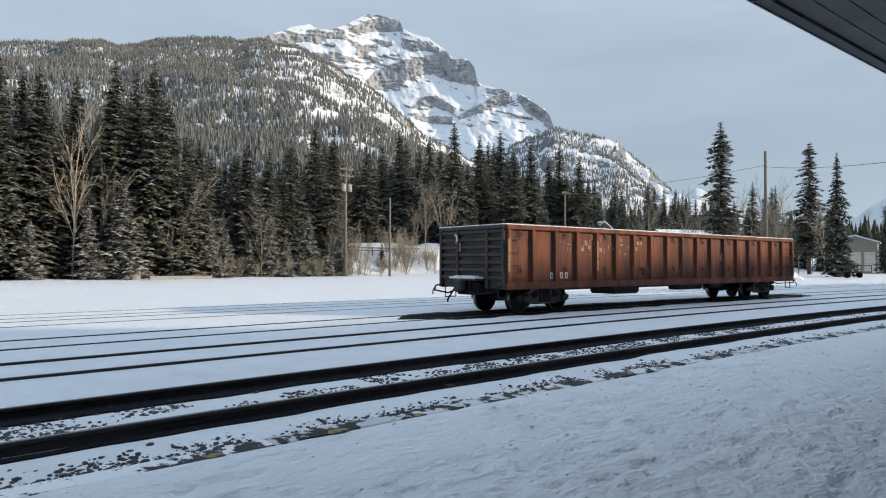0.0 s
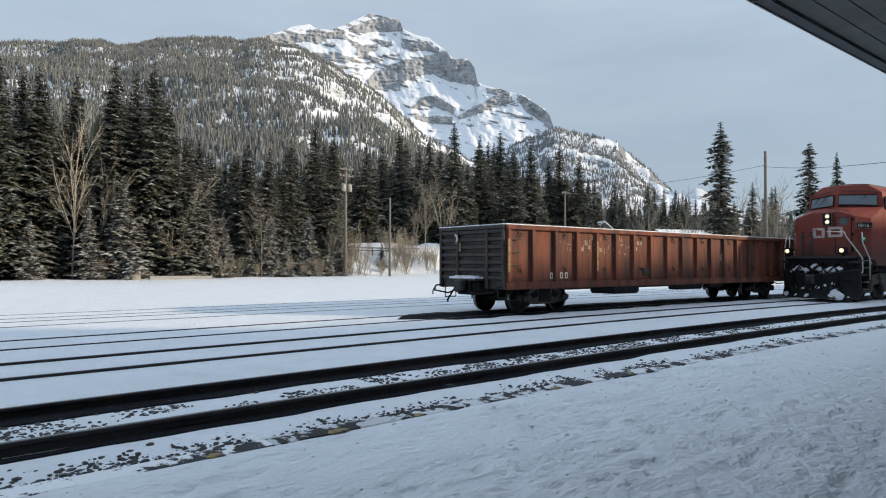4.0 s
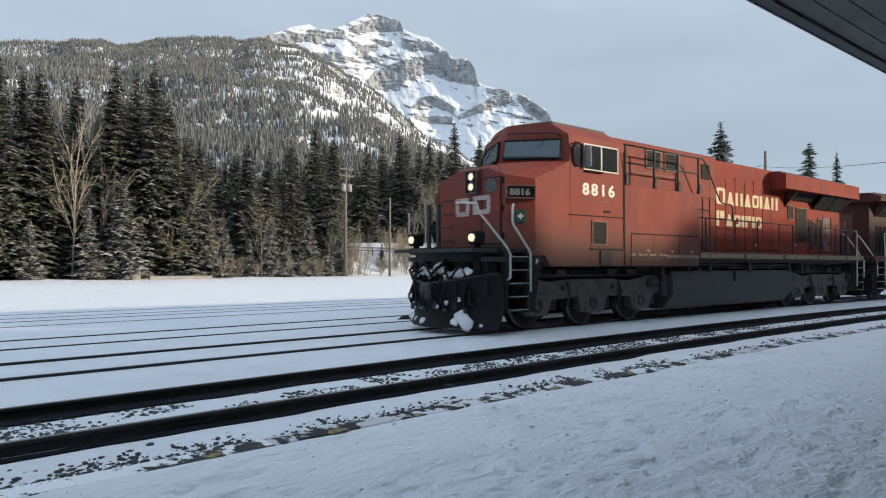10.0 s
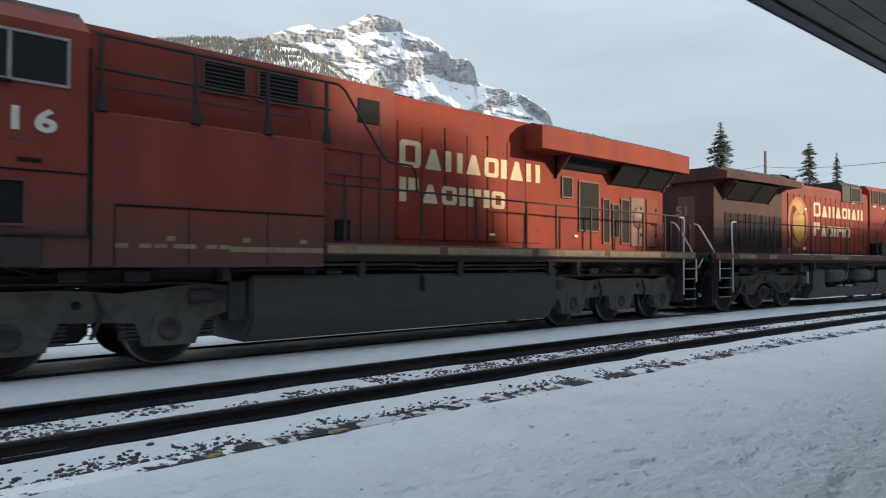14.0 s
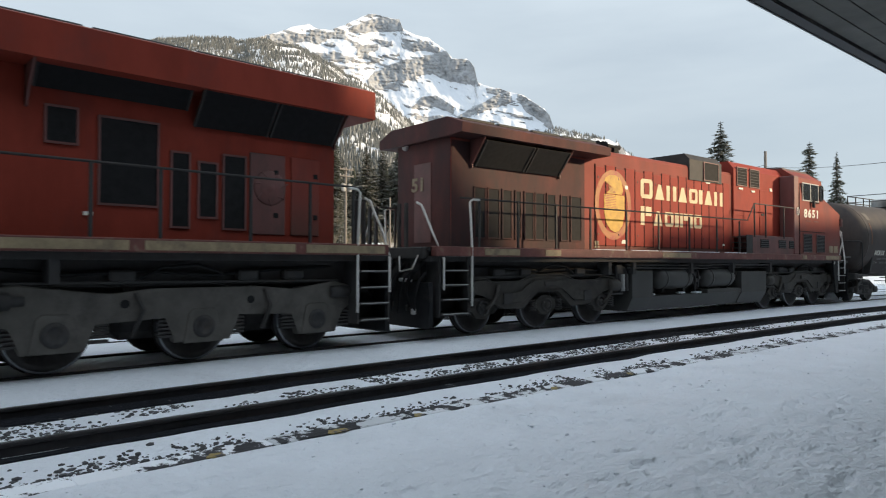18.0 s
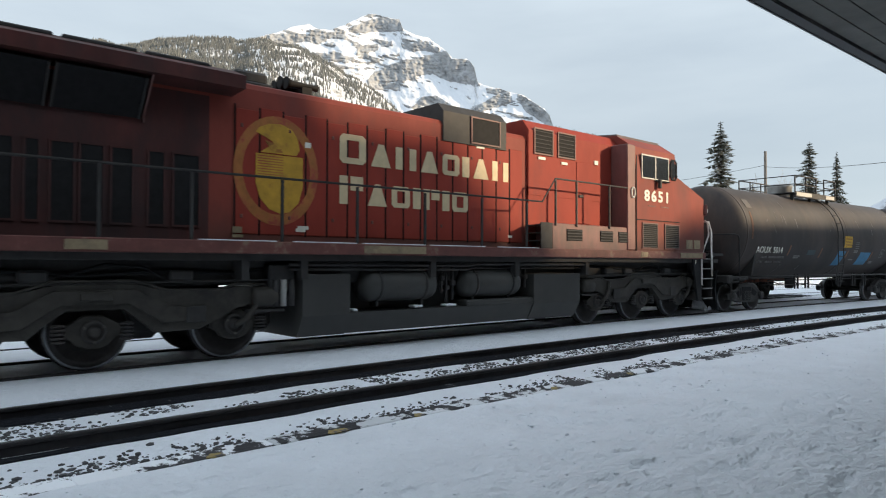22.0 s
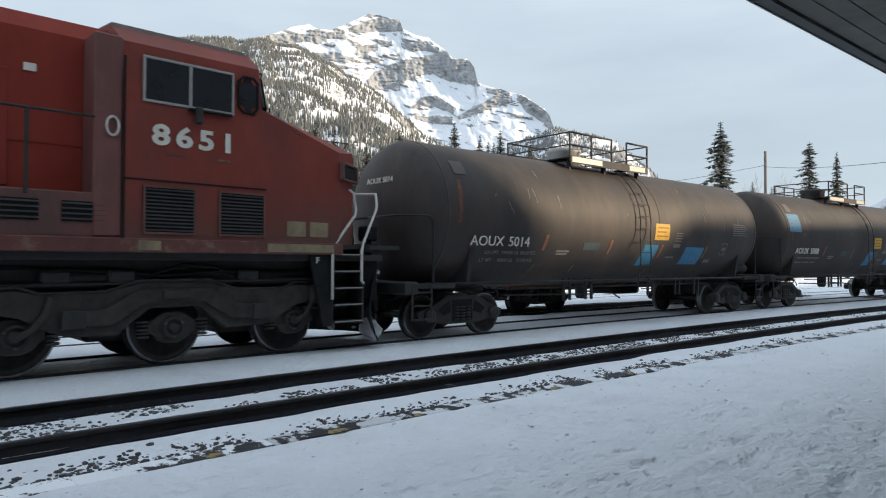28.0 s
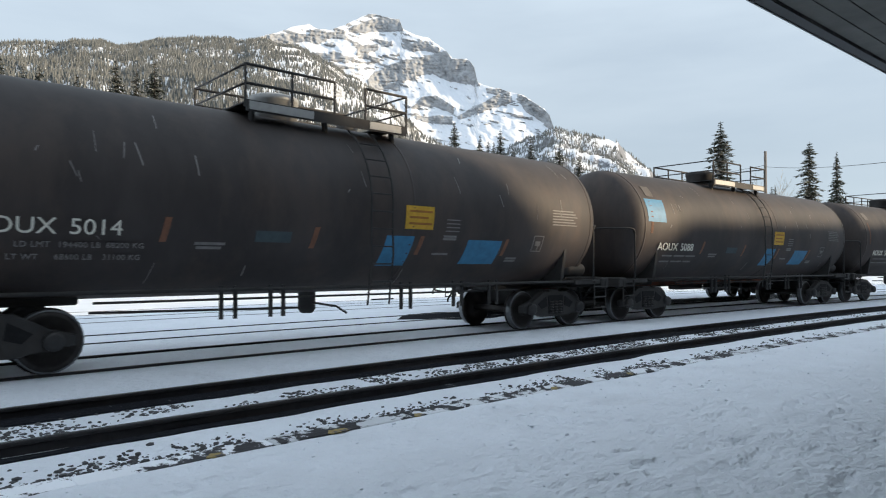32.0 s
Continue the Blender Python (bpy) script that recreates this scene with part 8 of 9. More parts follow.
# ------------------------------------------------------------------ freight trucks
def freight_truck(parent, c, r=0.42, paint=GRIME):
    """A two-axle truck; returns its wheelsets."""
    for y in (-1, 1):
        bm = bmesh.new()
        prism(bm, [(c - 1.12, 0.52), (c - 1.12, 0.38), (c - 0.78, 0.36), (c - 0.46, 0.26), (c + 0.46, 0.26), (c + 0.78, 0.36), (c + 1.12, 0.38), (c + 1.12, 0.52), (c + 0.78, 0.60), (c + 0.42, 0.82), (c - 0.42, 0.82), (c - 0.78, 0.60)], y * 0.92, y * 1.08)
        bmesh.ops.bevel(bm, geom=[e for e in bm.edges if abs(e.verts[0].co.y - e.verts[1].co.y) < 0.01], offset=0.02, segments=1, affect="EDGES")
        fr = part("side_frame", bm, paint, parent)
        bm = bmesh.new()
        for sx in (-1, 1):
            prism(bm, [(c + sx * 0.30, 0.50), (c + sx * 0.34, 0.72), (c + sx * 0.62, 0.56), (c + sx * 0.50, 0.44)], y * 1.078, y * 1.09)
        box(bm, c - 0.26, c + 0.26, y * 1.076, y * 1.092, 0.32, 0.74)
        part("window_opening", bm, GRILLE, fr)
        bm = bmesh.new()
        for sx in (-0.15, 0, 0.15):
            coil(bm, c + sx, y * 1.06, 0.32, 0.62, 0.075)
        part("spring_nest", bm, STEEL_DARK, fr)
        for sx in (-0.85, 0.85):
            bm = bmesh.new()
            lathe(bm, [(y * 1.05, 0.13), (y * 1.15, 0.125), (y * 1.17, 0.08), (y * 1.17, 0.001)], (c + sx, 0, 0.45), "y", 16)
            part("bearing_cap", bm, STEEL_DARK, fr)
    bm = bmesh.new()
    box(bm, c - 0.2, c + 0.2, -1.05, 1.05, 0.5, 0.86, 0.04)
    part("bolster", bm, GRIME, parent)
    out = []
    for sx in (-0.85, 0.85):
        w = new("wheelset", CAR_WHEELS)
        w.parent = parent
        w.location = (c + sx, 0, r)
        out.append((w, (c + sx, r)))
    return out


def tank_car(mid, number, label, blue_head=False):
    """A long black tank car; x from its own middle."""
    ob = tagged(new("tank_car"), label, "tank car", group="tank cars")
    R, ZC, E = 1.53, 2.46, 6.95
    bm = bmesh.new()
    prof = []
    for i in range(9):
        a = math.pi / 2 * i / 8
        prof.append((-E + 0.72 - 0.72 * math.cos(a), max(R * math.sin(a), 0.001)))
    prof += [(-3.0, R), (0.0, R), (3.0, R)]
    prof += [(-a, r) for a, r in prof[8::-1]]
    lathe(bm, prof, (0, 0, ZC), "x", 56)
    tank = part("tank", bm, TANK_PAINT, ob, "sooty black tank shell", smooth=True)
    for x in (-E + 0.72, 0.95, E - 0.72):
        bm = bmesh.new()
        lathe(bm, [(x - 0.03, R - 0.01), (x - 0.02, R + 0.006), (x + 0.02, R + 0.006), (x + 0.03, R - 0.01)], (0, 0, ZC), "x", 56)
        part("weld_seam", bm, TANK_PAINT, tank)
    # sills and ends
    for s in (-1, 1):
        bm = bmesh.new()
        box(bm, s * 4.2, s * 7.1, -0.35, 0.35, 0.86, 1.12, 0.03)
        box(bm, s * 5.9, s * 7.1, -1.35, 1.35, 0.98, 1.08, 0.01)
        box(bm, s * 6.85, s * 7.15, -1.4, 1.4, 0.88, 1.12, 0.03)
        part("stub_sill", bm, GRIME, ob)
    for s in (-1, 1):
        bm = bmesh.new()
        prism(bm, [(-1.25, 1.05), (1.25, 1.05), (1.44, 2.2), (1.2, 2.0), (0.0, 1.15), (-1.2, 2.0), (-1.44, 2.2)], s * 5.45, s * 5.55, "x")
        part("saddle", bm, GRIME, ob)
        for y in (-1, 1):
            bm = bmesh.new()
            pipe(bm, [(s * 6.51, y * 1.40, 1.08), (s * 6.51, y * 1.40, 2.26), (s * 6.56, y * 1.39, 2.34), (s * 6.66, y * 1.34, 2.37), (s * 7.02, y * 0.9, 2.37), (s * 7.04, 0, 2.37)], 0.024, 6)
            part("end_handrail", bm, GRIME, ob)
            for k in range(3):
                bm = bmesh.new()
                pipe(bm, [(s * 6.55, y * 1.40, 0.42 + 0.25 * k), (s * 7.0, y * 1.40, 0.42 + 0.25 * k)], 0.018, 5)
                part("ladder_rung", bm, GRIME, ob)
            for x in (6.55, 7.0):
                bm = bmesh.new()
                pipe(bm, [(s * x, y * 1.40, 1.05), (s * x, y * 1.40, 0.40)], 0.018, 5)
                part("ladder_stile", bm, GRIME, ob)
        bm = bmesh.new()
        box(bm, s * 7.0, s * 7.42, -0.11, 0.11, 0.74, 0.98, 0.03)
        box(bm, s * 7.32, s * 7.50, -0.18, 0.16, 0.66, 1.02, 0.05)
        part("coupler", bm, STEEL_DARK, ob)
        bm = bmesh.new()
        pipe(bm, [(s * 7.1, -0.5, 0.9), (s * 7.3, -0.45, 0.6), (s * 7.45, -0.3, 0.42), (s * 7.5, -0.1, 0.5)], 0.03, 6)
        pipe(bm, [(s * 7.1, -1.3, 0.86), (s * 7.22, -0.7, 0.72), (s * 7.25, -0.1, 0.8)], 0.015, 5)
        part("air_hose", bm, GRILLE, ob)
    # walkway platform on top with railings
    x0, x1, zp = -2.05, 1.15, 4.0
    bm = bmesh.new()
    for y in (-0.82, 0.82):
        box(bm, x0, x1, y - 0.22, y + 0.22, zp - 0.03, zp, 0.006)
        for x in (x0 + 0.2, -0.5, x1 - 0.2):
            box(bm, x - 0.03, x + 0.03, y - 0.05, y + 0.05, zp - 0.3, zp - 0.02)
    for x in (x0 + 0.2, x1 - 0.2):
        box(bm, x - 0.2, x + 0.2, -0.8, 0.8, zp - 0.03, zp, 0.006)
    plat = part("top_platform", bm, GRIME, ob, "grated platform on the tank's top")
    bm = bmesh.new()
    box(bm, x0, x1, -1.05, -1.035, zp - 0.16, zp + 0.02)
    part("toe_board", bm, GRIME, plat)
    for a, b in ((x0 + 0.05, x0 + 1.2), (0.30, 1.0)):
        bm = bmesh.new()
        box(bm, a, b, -1.062, -1.05, zp - 0.13, zp + 0.0)
        part("pale_plate", bm, ALU, plat, "pale plate on the platform edge")
    for u0, u1 in ((x0, -0.42), (0.22, x1)):
        for y in (-1.02, 1.02):
            if y > 0:
                a, b = x0, x1
                if u0 > 0:
                    continue
            else:
                a, b = u0, u1
            for z in (zp + 0.28, zp + 0.58):
                bm = bmesh.new()
                pipe(bm, [(a, y, z), (b, y, z)], 0.024, 6)
                part("guard_rail", bm, GRIME, plat)
        for z in (zp + 0.28, zp + 0.58):
            xe = x0 if u0 < 0 else x1
            bm = bmesh.new()
            pipe(bm, [(xe, -1.02, z), (xe, 1.02, z)], 0.018, 6)
            part("guard_rail", bm, GRIME, plat)
        for x in ((u0, (u0 + u1) / 2, u1) if u0 < 0 else (u0, u1)):
            for y in (-1.02, 1.02):
                bm = bmesh.new()
                rod(bm, (x, y, zp - 0.1), (x, y, zp + 0.59), 0.024, seg=6)
                part("guard_post", bm, GRIME, plat)
    bm = bmesh.new()
    lathe(bm, [(zp - 0.1, 0.42), (zp + 0.26, 0.42), (zp + 0.28, 0.44), (zp + 0.36, 0.44), (zp + 0.40, 0.36), (zp + 0.41, 0.001)], (-1.05, 0, 0), "z", 24)
    part("valve_housing", bm, ALU if number == "5014" else GRIME, ob, "round valve housing on the top platform")
    bm = bmesh.new()
    lathe(bm, [(zp - 0.12, 0.2), (zp + 0.15, 0.2), (zp + 0.18, 0.12), (zp + 0.26, 0.1), (zp + 0.27, 0.001)], (0.55, 0.1, 0), "z", 16)
    part("safety_valve", bm, GRIME, ob)
    # ladder that follows the shell
    for y in (-1, 1):
        bm = bmesh.new()
        for x in (-0.05, 0.40):
            pts = [(x, y * 1.50, 0.75), (x, y * (R + 0.09), 1.6)]
            for k in range(7):
                a = radians(-8 + 11 * k)
                pts.append((x, y * (R + 0.09) * math.cos(a), ZC + (R + 0.09) * math.sin(a)))
            pipe(bm, pts, 0.018, 5)
        lad = part("ladder", bm, GRIME, ob)
        for k in range(10):
            z = 0.85 + 0.30 * k
            if z > ZC + R * 0.86:
                break
            yy = R + 0.09 if z < ZC else math.sqrt(max((R + 0.09) ** 2 - (z - ZC) ** 2, 0.05))
            bm = bmesh.new()
            rod(bm, (-0.05, y * max(yy, 0.5), z), (0.40, y * max(yy, 0.5), z), 0.014, seg=5)
            part("rung", bm, GRIME, lad)
    # running gear under the tank
    bm = bmesh.new()
    for x in (-2.5, -1.7, 0.9, 2.2, 3.2):
        box(bm, x, x + 0.05, -1.2, -1.15, 0.62, 1.12)
        box(bm, x + 0.22, x + 0.27, -1.2, -1.15, 0.62, 1.12)
    pipe(bm, [(-5.9, -1.28, 1.07), (5.9, -1.28, 1.05)], 0.03, 6)
    pipe(bm, [(-4.2, -1.1, 0.92), (4.2, -1.1, 0.90)], 0.02, 6)
    pipe(bm, [(-4.2, -0.9, 0.78), (-1.0, -0.9, 0.72)], 0.02, 6)
    part("pipe_run", bm, GRIME, ob)
    bm = bmesh.new()
    lathe(bm, [(0.55, 0.10), (0.62, 0.16), (0.95, 0.16), (1.05, 0.28), (1.12, 0.30)], (-0.35, 0, 0), "z", 16)
    pipe(bm, [(-0.35, -0.2, 0.75), (-0.35, -1.0, 0.72), (-0.2, -1.1, 0.6)], 0.02, 5)
    part("outlet_valve", bm, GRIME, ob)
    bm = bmesh.new()
    lathe(bm, [(5.85, 0.001), (5.9, 0.14), (6.0, 0.17), (6.5, 0.17), (6.6, 0.14), (6.65, 0.001)], (0, -0.95, 1.32), "x", 16)
    part("brake_cylinder", bm, GRIME, ob)
    # painted marks laid on the shell
    def patch(name, x0, x1, z0, z1, mat, slant=0.0, label="", lift=0.006):
        b2 = bmesh.new()
        n = 6
        rows = []
        for k in range(n + 1):
            z = z0 + (z1 - z0) * k / n
            yy = -math.sqrt(max((R + lift) ** 2 - (z - ZC) ** 2, 0.01))
            o = slant * k / n
            rows.append((b2.verts.new((x0 + o, yy, z)), b2.verts.new((x1 + o, yy, z))))
        for a, b in zip(rows[:-1], rows[1:]):
            b2.faces.new((a[0], a[1], b[1], b[0]))
        geom = b2.faces[:]
        ex = bmesh.ops.extrude_face_region(b2, geom=geom)
        for v in [v for v in ex["geom"] if isinstance(v, bmesh.types.BMVert)]:
            v.co.y += 0.004
        return part(name, b2, mat, tank, label)
    def writing(text, size, x, z, wide=1.1, space=1.0, mat=WHITE_PAINT):
        yy = -math.sqrt(R * R - (z + size * 0.36 - ZC) ** 2) - 0.012
        tilt = math.degrees(math.asin((z + size * 0.36 - ZC) / R))
        return lettering("reporting_mark", text, size, mat, tank, pose(x, yy - 0.02, z, -tilt * 0.55, 0, 0), wide=wide, thick=0.006, space=space, bold=0.0)
    b2 = bmesh.new()
    strip = []
    n = 46
    for i in range(n + 1):
        x = -6.1 + 12.2 * i / n
        e = 3.5 * math.sin(i * 1.7) + 2.5 * math.sin(i * 0.61 + 1)
        strip.append([b2.verts.new((x, -(R + h) * math.cos(radians(a)), ZC + (R + h) * math.sin(radians(a)))) for a, h in ((88 + e, 0.004), (94 + e * 0.5, 0.022), (106, 0.022), (116 - e, 0.004))])
    for r0, r1 in zip(strip[:-1], strip[1:]):
        for q in range(3):
            b2.faces.new((r0[q], r0[q + 1], r1[q + 1], r1[q]))
    part("snow_strip", b2, SNOW, tank, "thin strip of snow along the tank's top", smooth=True)
    writing("AOUX", 0.29, -5.64, 1.82, 1.10, 1.0)
    writing(number, 0.29, -4.58, 1.82, 1.10, 1.0)
    lettering("head_mark", "AOUX " + number, 0.15, WHITE_PAINT, tank, pose(-6.90, 0.27, 3.06, 0, 0, -88), wide=1.1, thick=0.004) if number == "5014" else None
    BAR = material("small_print", (0.20, 0.19, 0.185), rough=0.7, vary=0.2, scale=12)
    if number == "5014":
        for text, x, z in (("LD LMT", -5.15, 1.655), ("194400 LB", -4.68, 1.655), ("88200 KG", -4.12, 1.655), ("LT WT", -5.22, 1.50), ("68600 LB", -4.70, 1.50), ("31100 KG", -4.14, 1.50)):
            writing(text, 0.105, x, z, 1.05, 1.05, BAR)
    for k, (a, b, z) in enumerate((() if number == "5014" else ((-5.2, -4.75, 1.66), (-4.66, -4.15, 1.66), (-4.08, -3.6, 1.66), (-5.2, -4.75, 1.51), (-4.66, -4.15, 1.51), (-4.08, -3.7, 1.51))) + ((-2.95, -2.5, 1.72), (-2.92, -2.55, 1.66),
                                   (1.72, 2.05, 1.95), (1.72, 2.05, 1.90), (1.55, 1.95, 1.62), (3.62, 3.95, 1.55), (3.62, 3.95, 1.50))):
        patch("small_print", a, b, z, z + 0.04, BAR)
    for k in range(6):
        patch("small_print", 4.85, 5.72 - 0.07 * (k % 3), 2.30 + 0.062 * k, 2.325 + 0.062 * k, BAR)
    for a, b, z0, z1 in ((4.30, 4.62, 1.72, 1.74), (4.30, 4.62, 2.04, 2.06), (4.30, 4.32, 1.72, 2.06), (4.60, 4.62, 1.72, 2.06), (4.38, 4.54, 1.84, 1.94)):
        patch("painted_frame", a, b, z0, z1, BAR)
    patch("yellow_placard", 0.76, 1.42, 2.08, 2.50, YELLOW, label="yellow placard")
    patch("blue_patch", 0.36, 0.98, 1.42, 1.95, BLUE, 0.04, "blue painted patch")
    patch("blue_patch", 2.34, 3.30, 1.45, 1.92, BLUE, 0.04, "blue painted patch")
    patch("faded_patch", -2.05, -1.45, 1.78, 1.95, material("faded_teal", (0.05, 0.075, 0.085), rough=0.7, vary=0.2, scale=8))
    for k in range(3):
        patch("placard_print", 0.84, 1.38 - 0.1 * (k % 2), 2.16 + 0.11 * k, 2.20 + 0.11 * k, CREST_DARK, lift=0.009)
    ORANGE = material("orange_mark", (0.20, 0.085, 0.045), rough=0.6, vary=0.25, scale=9)
    for x, z in ((-3.45, 1.75), (-1.1, 1.7), (1.12, 1.62), (3.4, 1.62)):
        patch("orange_mark", x, x + 0.09, z, z + 0.34, ORANGE, 0.05)
    SCUFF = material("scuff", (0.26, 0.25, 0.24), rough=0.8, vary=0.2, scale=10)
    rngs = random.Random(int(number))
    for k in range(26):
        x = rngs.uniform(-5.5, 5.8)
        z = rngs.choice((1.2, 1.75, 2.4, 2.7, 2.9, 3.3)) + rngs.uniform(-0.15, 0.15)
        patch("scuff_streak", x, x + rngs.uniform(0.006, 0.02), z, z + rngs.uniform(0.05, 0.32), SCUFF, rngs.uniform(-0.12, 0.06), lift=0.004)
    PLATE = material("inspection_plate", (0.085, 0.072, 0.062), rough=0.6, vary=0.2, scale=8)
    patch("inspection_plate", -5.95, -5.62, 3.22, 3.50, PLATE, lift=0.012)
    patch("rust_smear", -6.0, -5.90, 2.25, 3.10, material("rust_smear", (0.13, 0.060, 0.035), rough=0.8, vary=0.4, scale=9), 0.06)
    for x in (1.75, 4.95):
        for z in (2.06, 2.13, 2.20, 2.27) if x < 3 else ():
            patch("small_print", x, x + 0.34, z, z + 0.02, BAR, lift=0.007)
    if blue_head:
        patch("blue_patch", -6.1, -5.3, 2.55, 3.15, BLUE, 0.0, "blue painted patch")
    wheels = freight_truck(ob, -5.5) + freight_truck(ob, 5.5)
    ROLLING.append((ob, mid, wheels))
    return ob


tank_car(50.0, "5014", "sooty black tank car with white marks, yellow placard and blue patches")
tank_car(64.8, "5088", "sooty black tank car with a blue patch by its head", blue_head=True)
tank_car(79.4, "5021", "sooty black tank car at the end of the string")


# ------------------------------------------------------------------ the parked gondola
def gondola(s, y):
    ob = tagged(new("gondola_car"), "rust-red ribbed gondola car with shade-coloured end on a siding", "gondola car")
    H, W2, Z0, Z1 = 8.85, 1.48, 0.86, 2.60
    # Near-black end colour includes the shade of the end turned from the sun.
    SHADED_END = material("gondola_shaded_end", (0.045, 0.038, 0.036), rough=0.75, vary=0.35, scale=3, bump=0.15, dirt=(0.10, 0.06, 0.045), dirt_at=(0.55, 0.75))
    for sy in (-1, 1):
        bm = bmesh.new()
        box(bm, -H, H, sy * (W2 - 0.08), sy * (W2 - 0.03), Z0, Z1 - 0.08)
        sdw = part("side_wall", bm, RUST, ob, "rusty brown steel side wall")
        bm = bmesh.new()
        box(bm, -H - 0.03, H + 0.03, sy * (W2 - 0.12), sy * (W2 + 0.07), Z1 - 0.13, Z1, 0.02)
        part("top_chord", bm, RUST, ob)
        bm = bmesh.new()
        box(bm, -H - 0.05, H + 0.05, sy * (W2 - 0.14), sy * (W2 + 0.04), Z1 + 0.002, Z1 + 0.035, 0.012)
        part("snow_cap", bm, SNOW, ob, "thin snow along the top chord")
        bm = bmesh.new()
        box(bm, -H, H, sy * (W2 - 0.1), sy * (W2 + 0.05), Z0 - 0.12, Z0 + 0.10, 0.015)
        part("side_sill", bm, RUST, ob)
        for k in range(19):
            x = -H + 0.08 + k * (2 * H - 0.16) / 18
            bm = bmesh.new()
            prism(bm, [(sy * (W2 - 0.03), Z0 + 0.1), (sy * (W2 + 0.075), Z0 + 0.1), (sy * (W2 + 0.085), Z0 + 0.4), (sy * (W2 + 0.075), Z1 - 0.13), (sy * (W2 - 0.03), Z1 - 0.13)], x - 0.055, x + 0.055, "x")
            part("stake", bm, RUST, sdw)
        for k in range(18):
            if k % 2:
                continue
            x = -H + 0.55 + k * (2 * H - 0.16) / 18
            for z in (2.28, 1.25):
                bm = bmesh.new()
                pipe(bm, [(x - 0.06, sy * (W2 - 0.02), z + 0.14), (x - 0.05, sy * (W2 + 0.03), z), (x + 0.03, sy * (W2 + 0.03), z - 0.02), (x + 0.04, sy * (W2 - 0.02), z + 0.10)], 0.014, 5)
                part("lading_hook", bm, STEEL_DARK, sdw)
    bm = bmesh.new()
    box(bm, -H + 0.1, H - 0.1, -W2 + 0.1, W2 - 0.1, 0.90, 0.98)
    box(bm, -H, H, -0.32, 0.32, 0.62, 0.90)
    for k in range(9):
        box(bm, -7.6 + 1.9 * k, -7.5 + 1.9 * k, -1.4, 1.4, 0.74, 0.9)
    part("floor_frame", bm, GRIME, ob)
    for sx in (-1, 1):
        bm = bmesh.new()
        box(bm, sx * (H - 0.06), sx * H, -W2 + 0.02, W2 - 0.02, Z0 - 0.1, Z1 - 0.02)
        endw = part("end_wall", bm, SHADED_END, ob, "corrugated end wall, shade put into its dark colour")
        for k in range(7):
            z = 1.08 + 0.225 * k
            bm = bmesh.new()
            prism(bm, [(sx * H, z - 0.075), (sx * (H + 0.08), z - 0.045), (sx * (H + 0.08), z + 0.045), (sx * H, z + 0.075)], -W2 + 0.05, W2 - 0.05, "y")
            part("end_rib", bm, SHADED_END, endw)
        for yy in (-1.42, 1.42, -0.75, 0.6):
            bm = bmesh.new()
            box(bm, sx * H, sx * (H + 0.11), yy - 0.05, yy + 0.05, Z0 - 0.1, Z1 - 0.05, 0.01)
            part("end_post", bm, SHADED_END, endw)
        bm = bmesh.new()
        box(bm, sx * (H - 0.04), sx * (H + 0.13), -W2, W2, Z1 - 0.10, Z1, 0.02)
        part("end_chord", bm, SHADED_END, endw)
        bm = bmesh.new()
        box(bm, sx * (H - 0.04), sx * (H + 0.12), -W2, W2, Z1 + 0.002, Z1 + 0.03, 0.01)
        part("snow_cap", bm, SNOW, endw, "thin snow on the end chord")
        bm = bmesh.new()
        box(bm, sx * (H + 0.0), sx * (H + 0.42), -0.62, 0.62, 0.98, 1.03, 0.01)
        pl = part("brake_step", bm, GRIME, ob)
        bm = bmesh.new()
        box(bm, sx * (H + 0.03), sx * (H + 0.44), -0.60, 0.60, 1.032, 1.10, 0.03)
        for q in (-0.4, -0.1, 0.3):
            box(bm, sx * (H + 0.05), sx * (H + 0.30), q, q + 0.2, 1.09, 1.13, 0.03)
        part("snow_cap", bm, SNOW, pl, "snow lying on the brake step")
        bm = bmesh.new()
        box(bm, sx * (H - 0.2), sx * (H + 0.42), -0.13, 0.13, 0.72, 0.98, 0.03)
        box(bm, sx * (H + 0.36), sx * (H + 0.62), -0.2, 0.17, 0.64, 1.03, 0.06)
        part("coupler", bm, STEEL_DARK, ob)
        bm = bmesh.new()
        box(bm, sx * (H - 0.1), sx * (H + 0.26), -0.55, 0.42, 0.56, 0.97, 0.04)
        box(bm, sx * (H + 0.26), sx * (H + 0.34), -0.3, 0.26, 0.6, 1.0, 0.03)
        part("draft_gear", bm, GRILLE, ob)
        bm = bmesh.new()
        for q in (-1, 1):
            pipe(bm, [(sx * (H + 0.02), q * 1.42, 0.84), (sx * (H + 0.30), q * 1.40, 0.80), (sx * (H + 0.38), q * 1.36, 0.66), (sx * (H + 0.44), q * 0.6, 0.60), (sx * (H + 0.40), q * 0.25, 0.72)], 0.026, 6)
            pipe(bm, [(sx * (H + 0.30), q * 1.40, 0.80), (sx * (H + 0.34), q * 1.5, 0.62), (sx * (H + 0.34), q * 1.5, 0.52)], 0.022, 6)
        pipe(bm, [(sx * (H + 0.1), 0.6, 0.85), (sx * (H + 0.35), 0.55, 0.6), (sx * (H + 0.62), 0.4, 0.42), (sx * (H + 0.7), 0.3, 0.36)], 0.028, 6)
        part("uncoupling_lever", bm, GRILLE, ob)
        for yy in (-1.4, 1.4):
            bm = bmesh.new()
            pipe(bm, [(sx * (H - 0.52), yy, 0.80), (sx * (H - 0.52), yy, 0.44), (sx * (H - 0.08), yy, 0.44), (sx * (H - 0.08), yy, 0.80)], 0.020, 5)
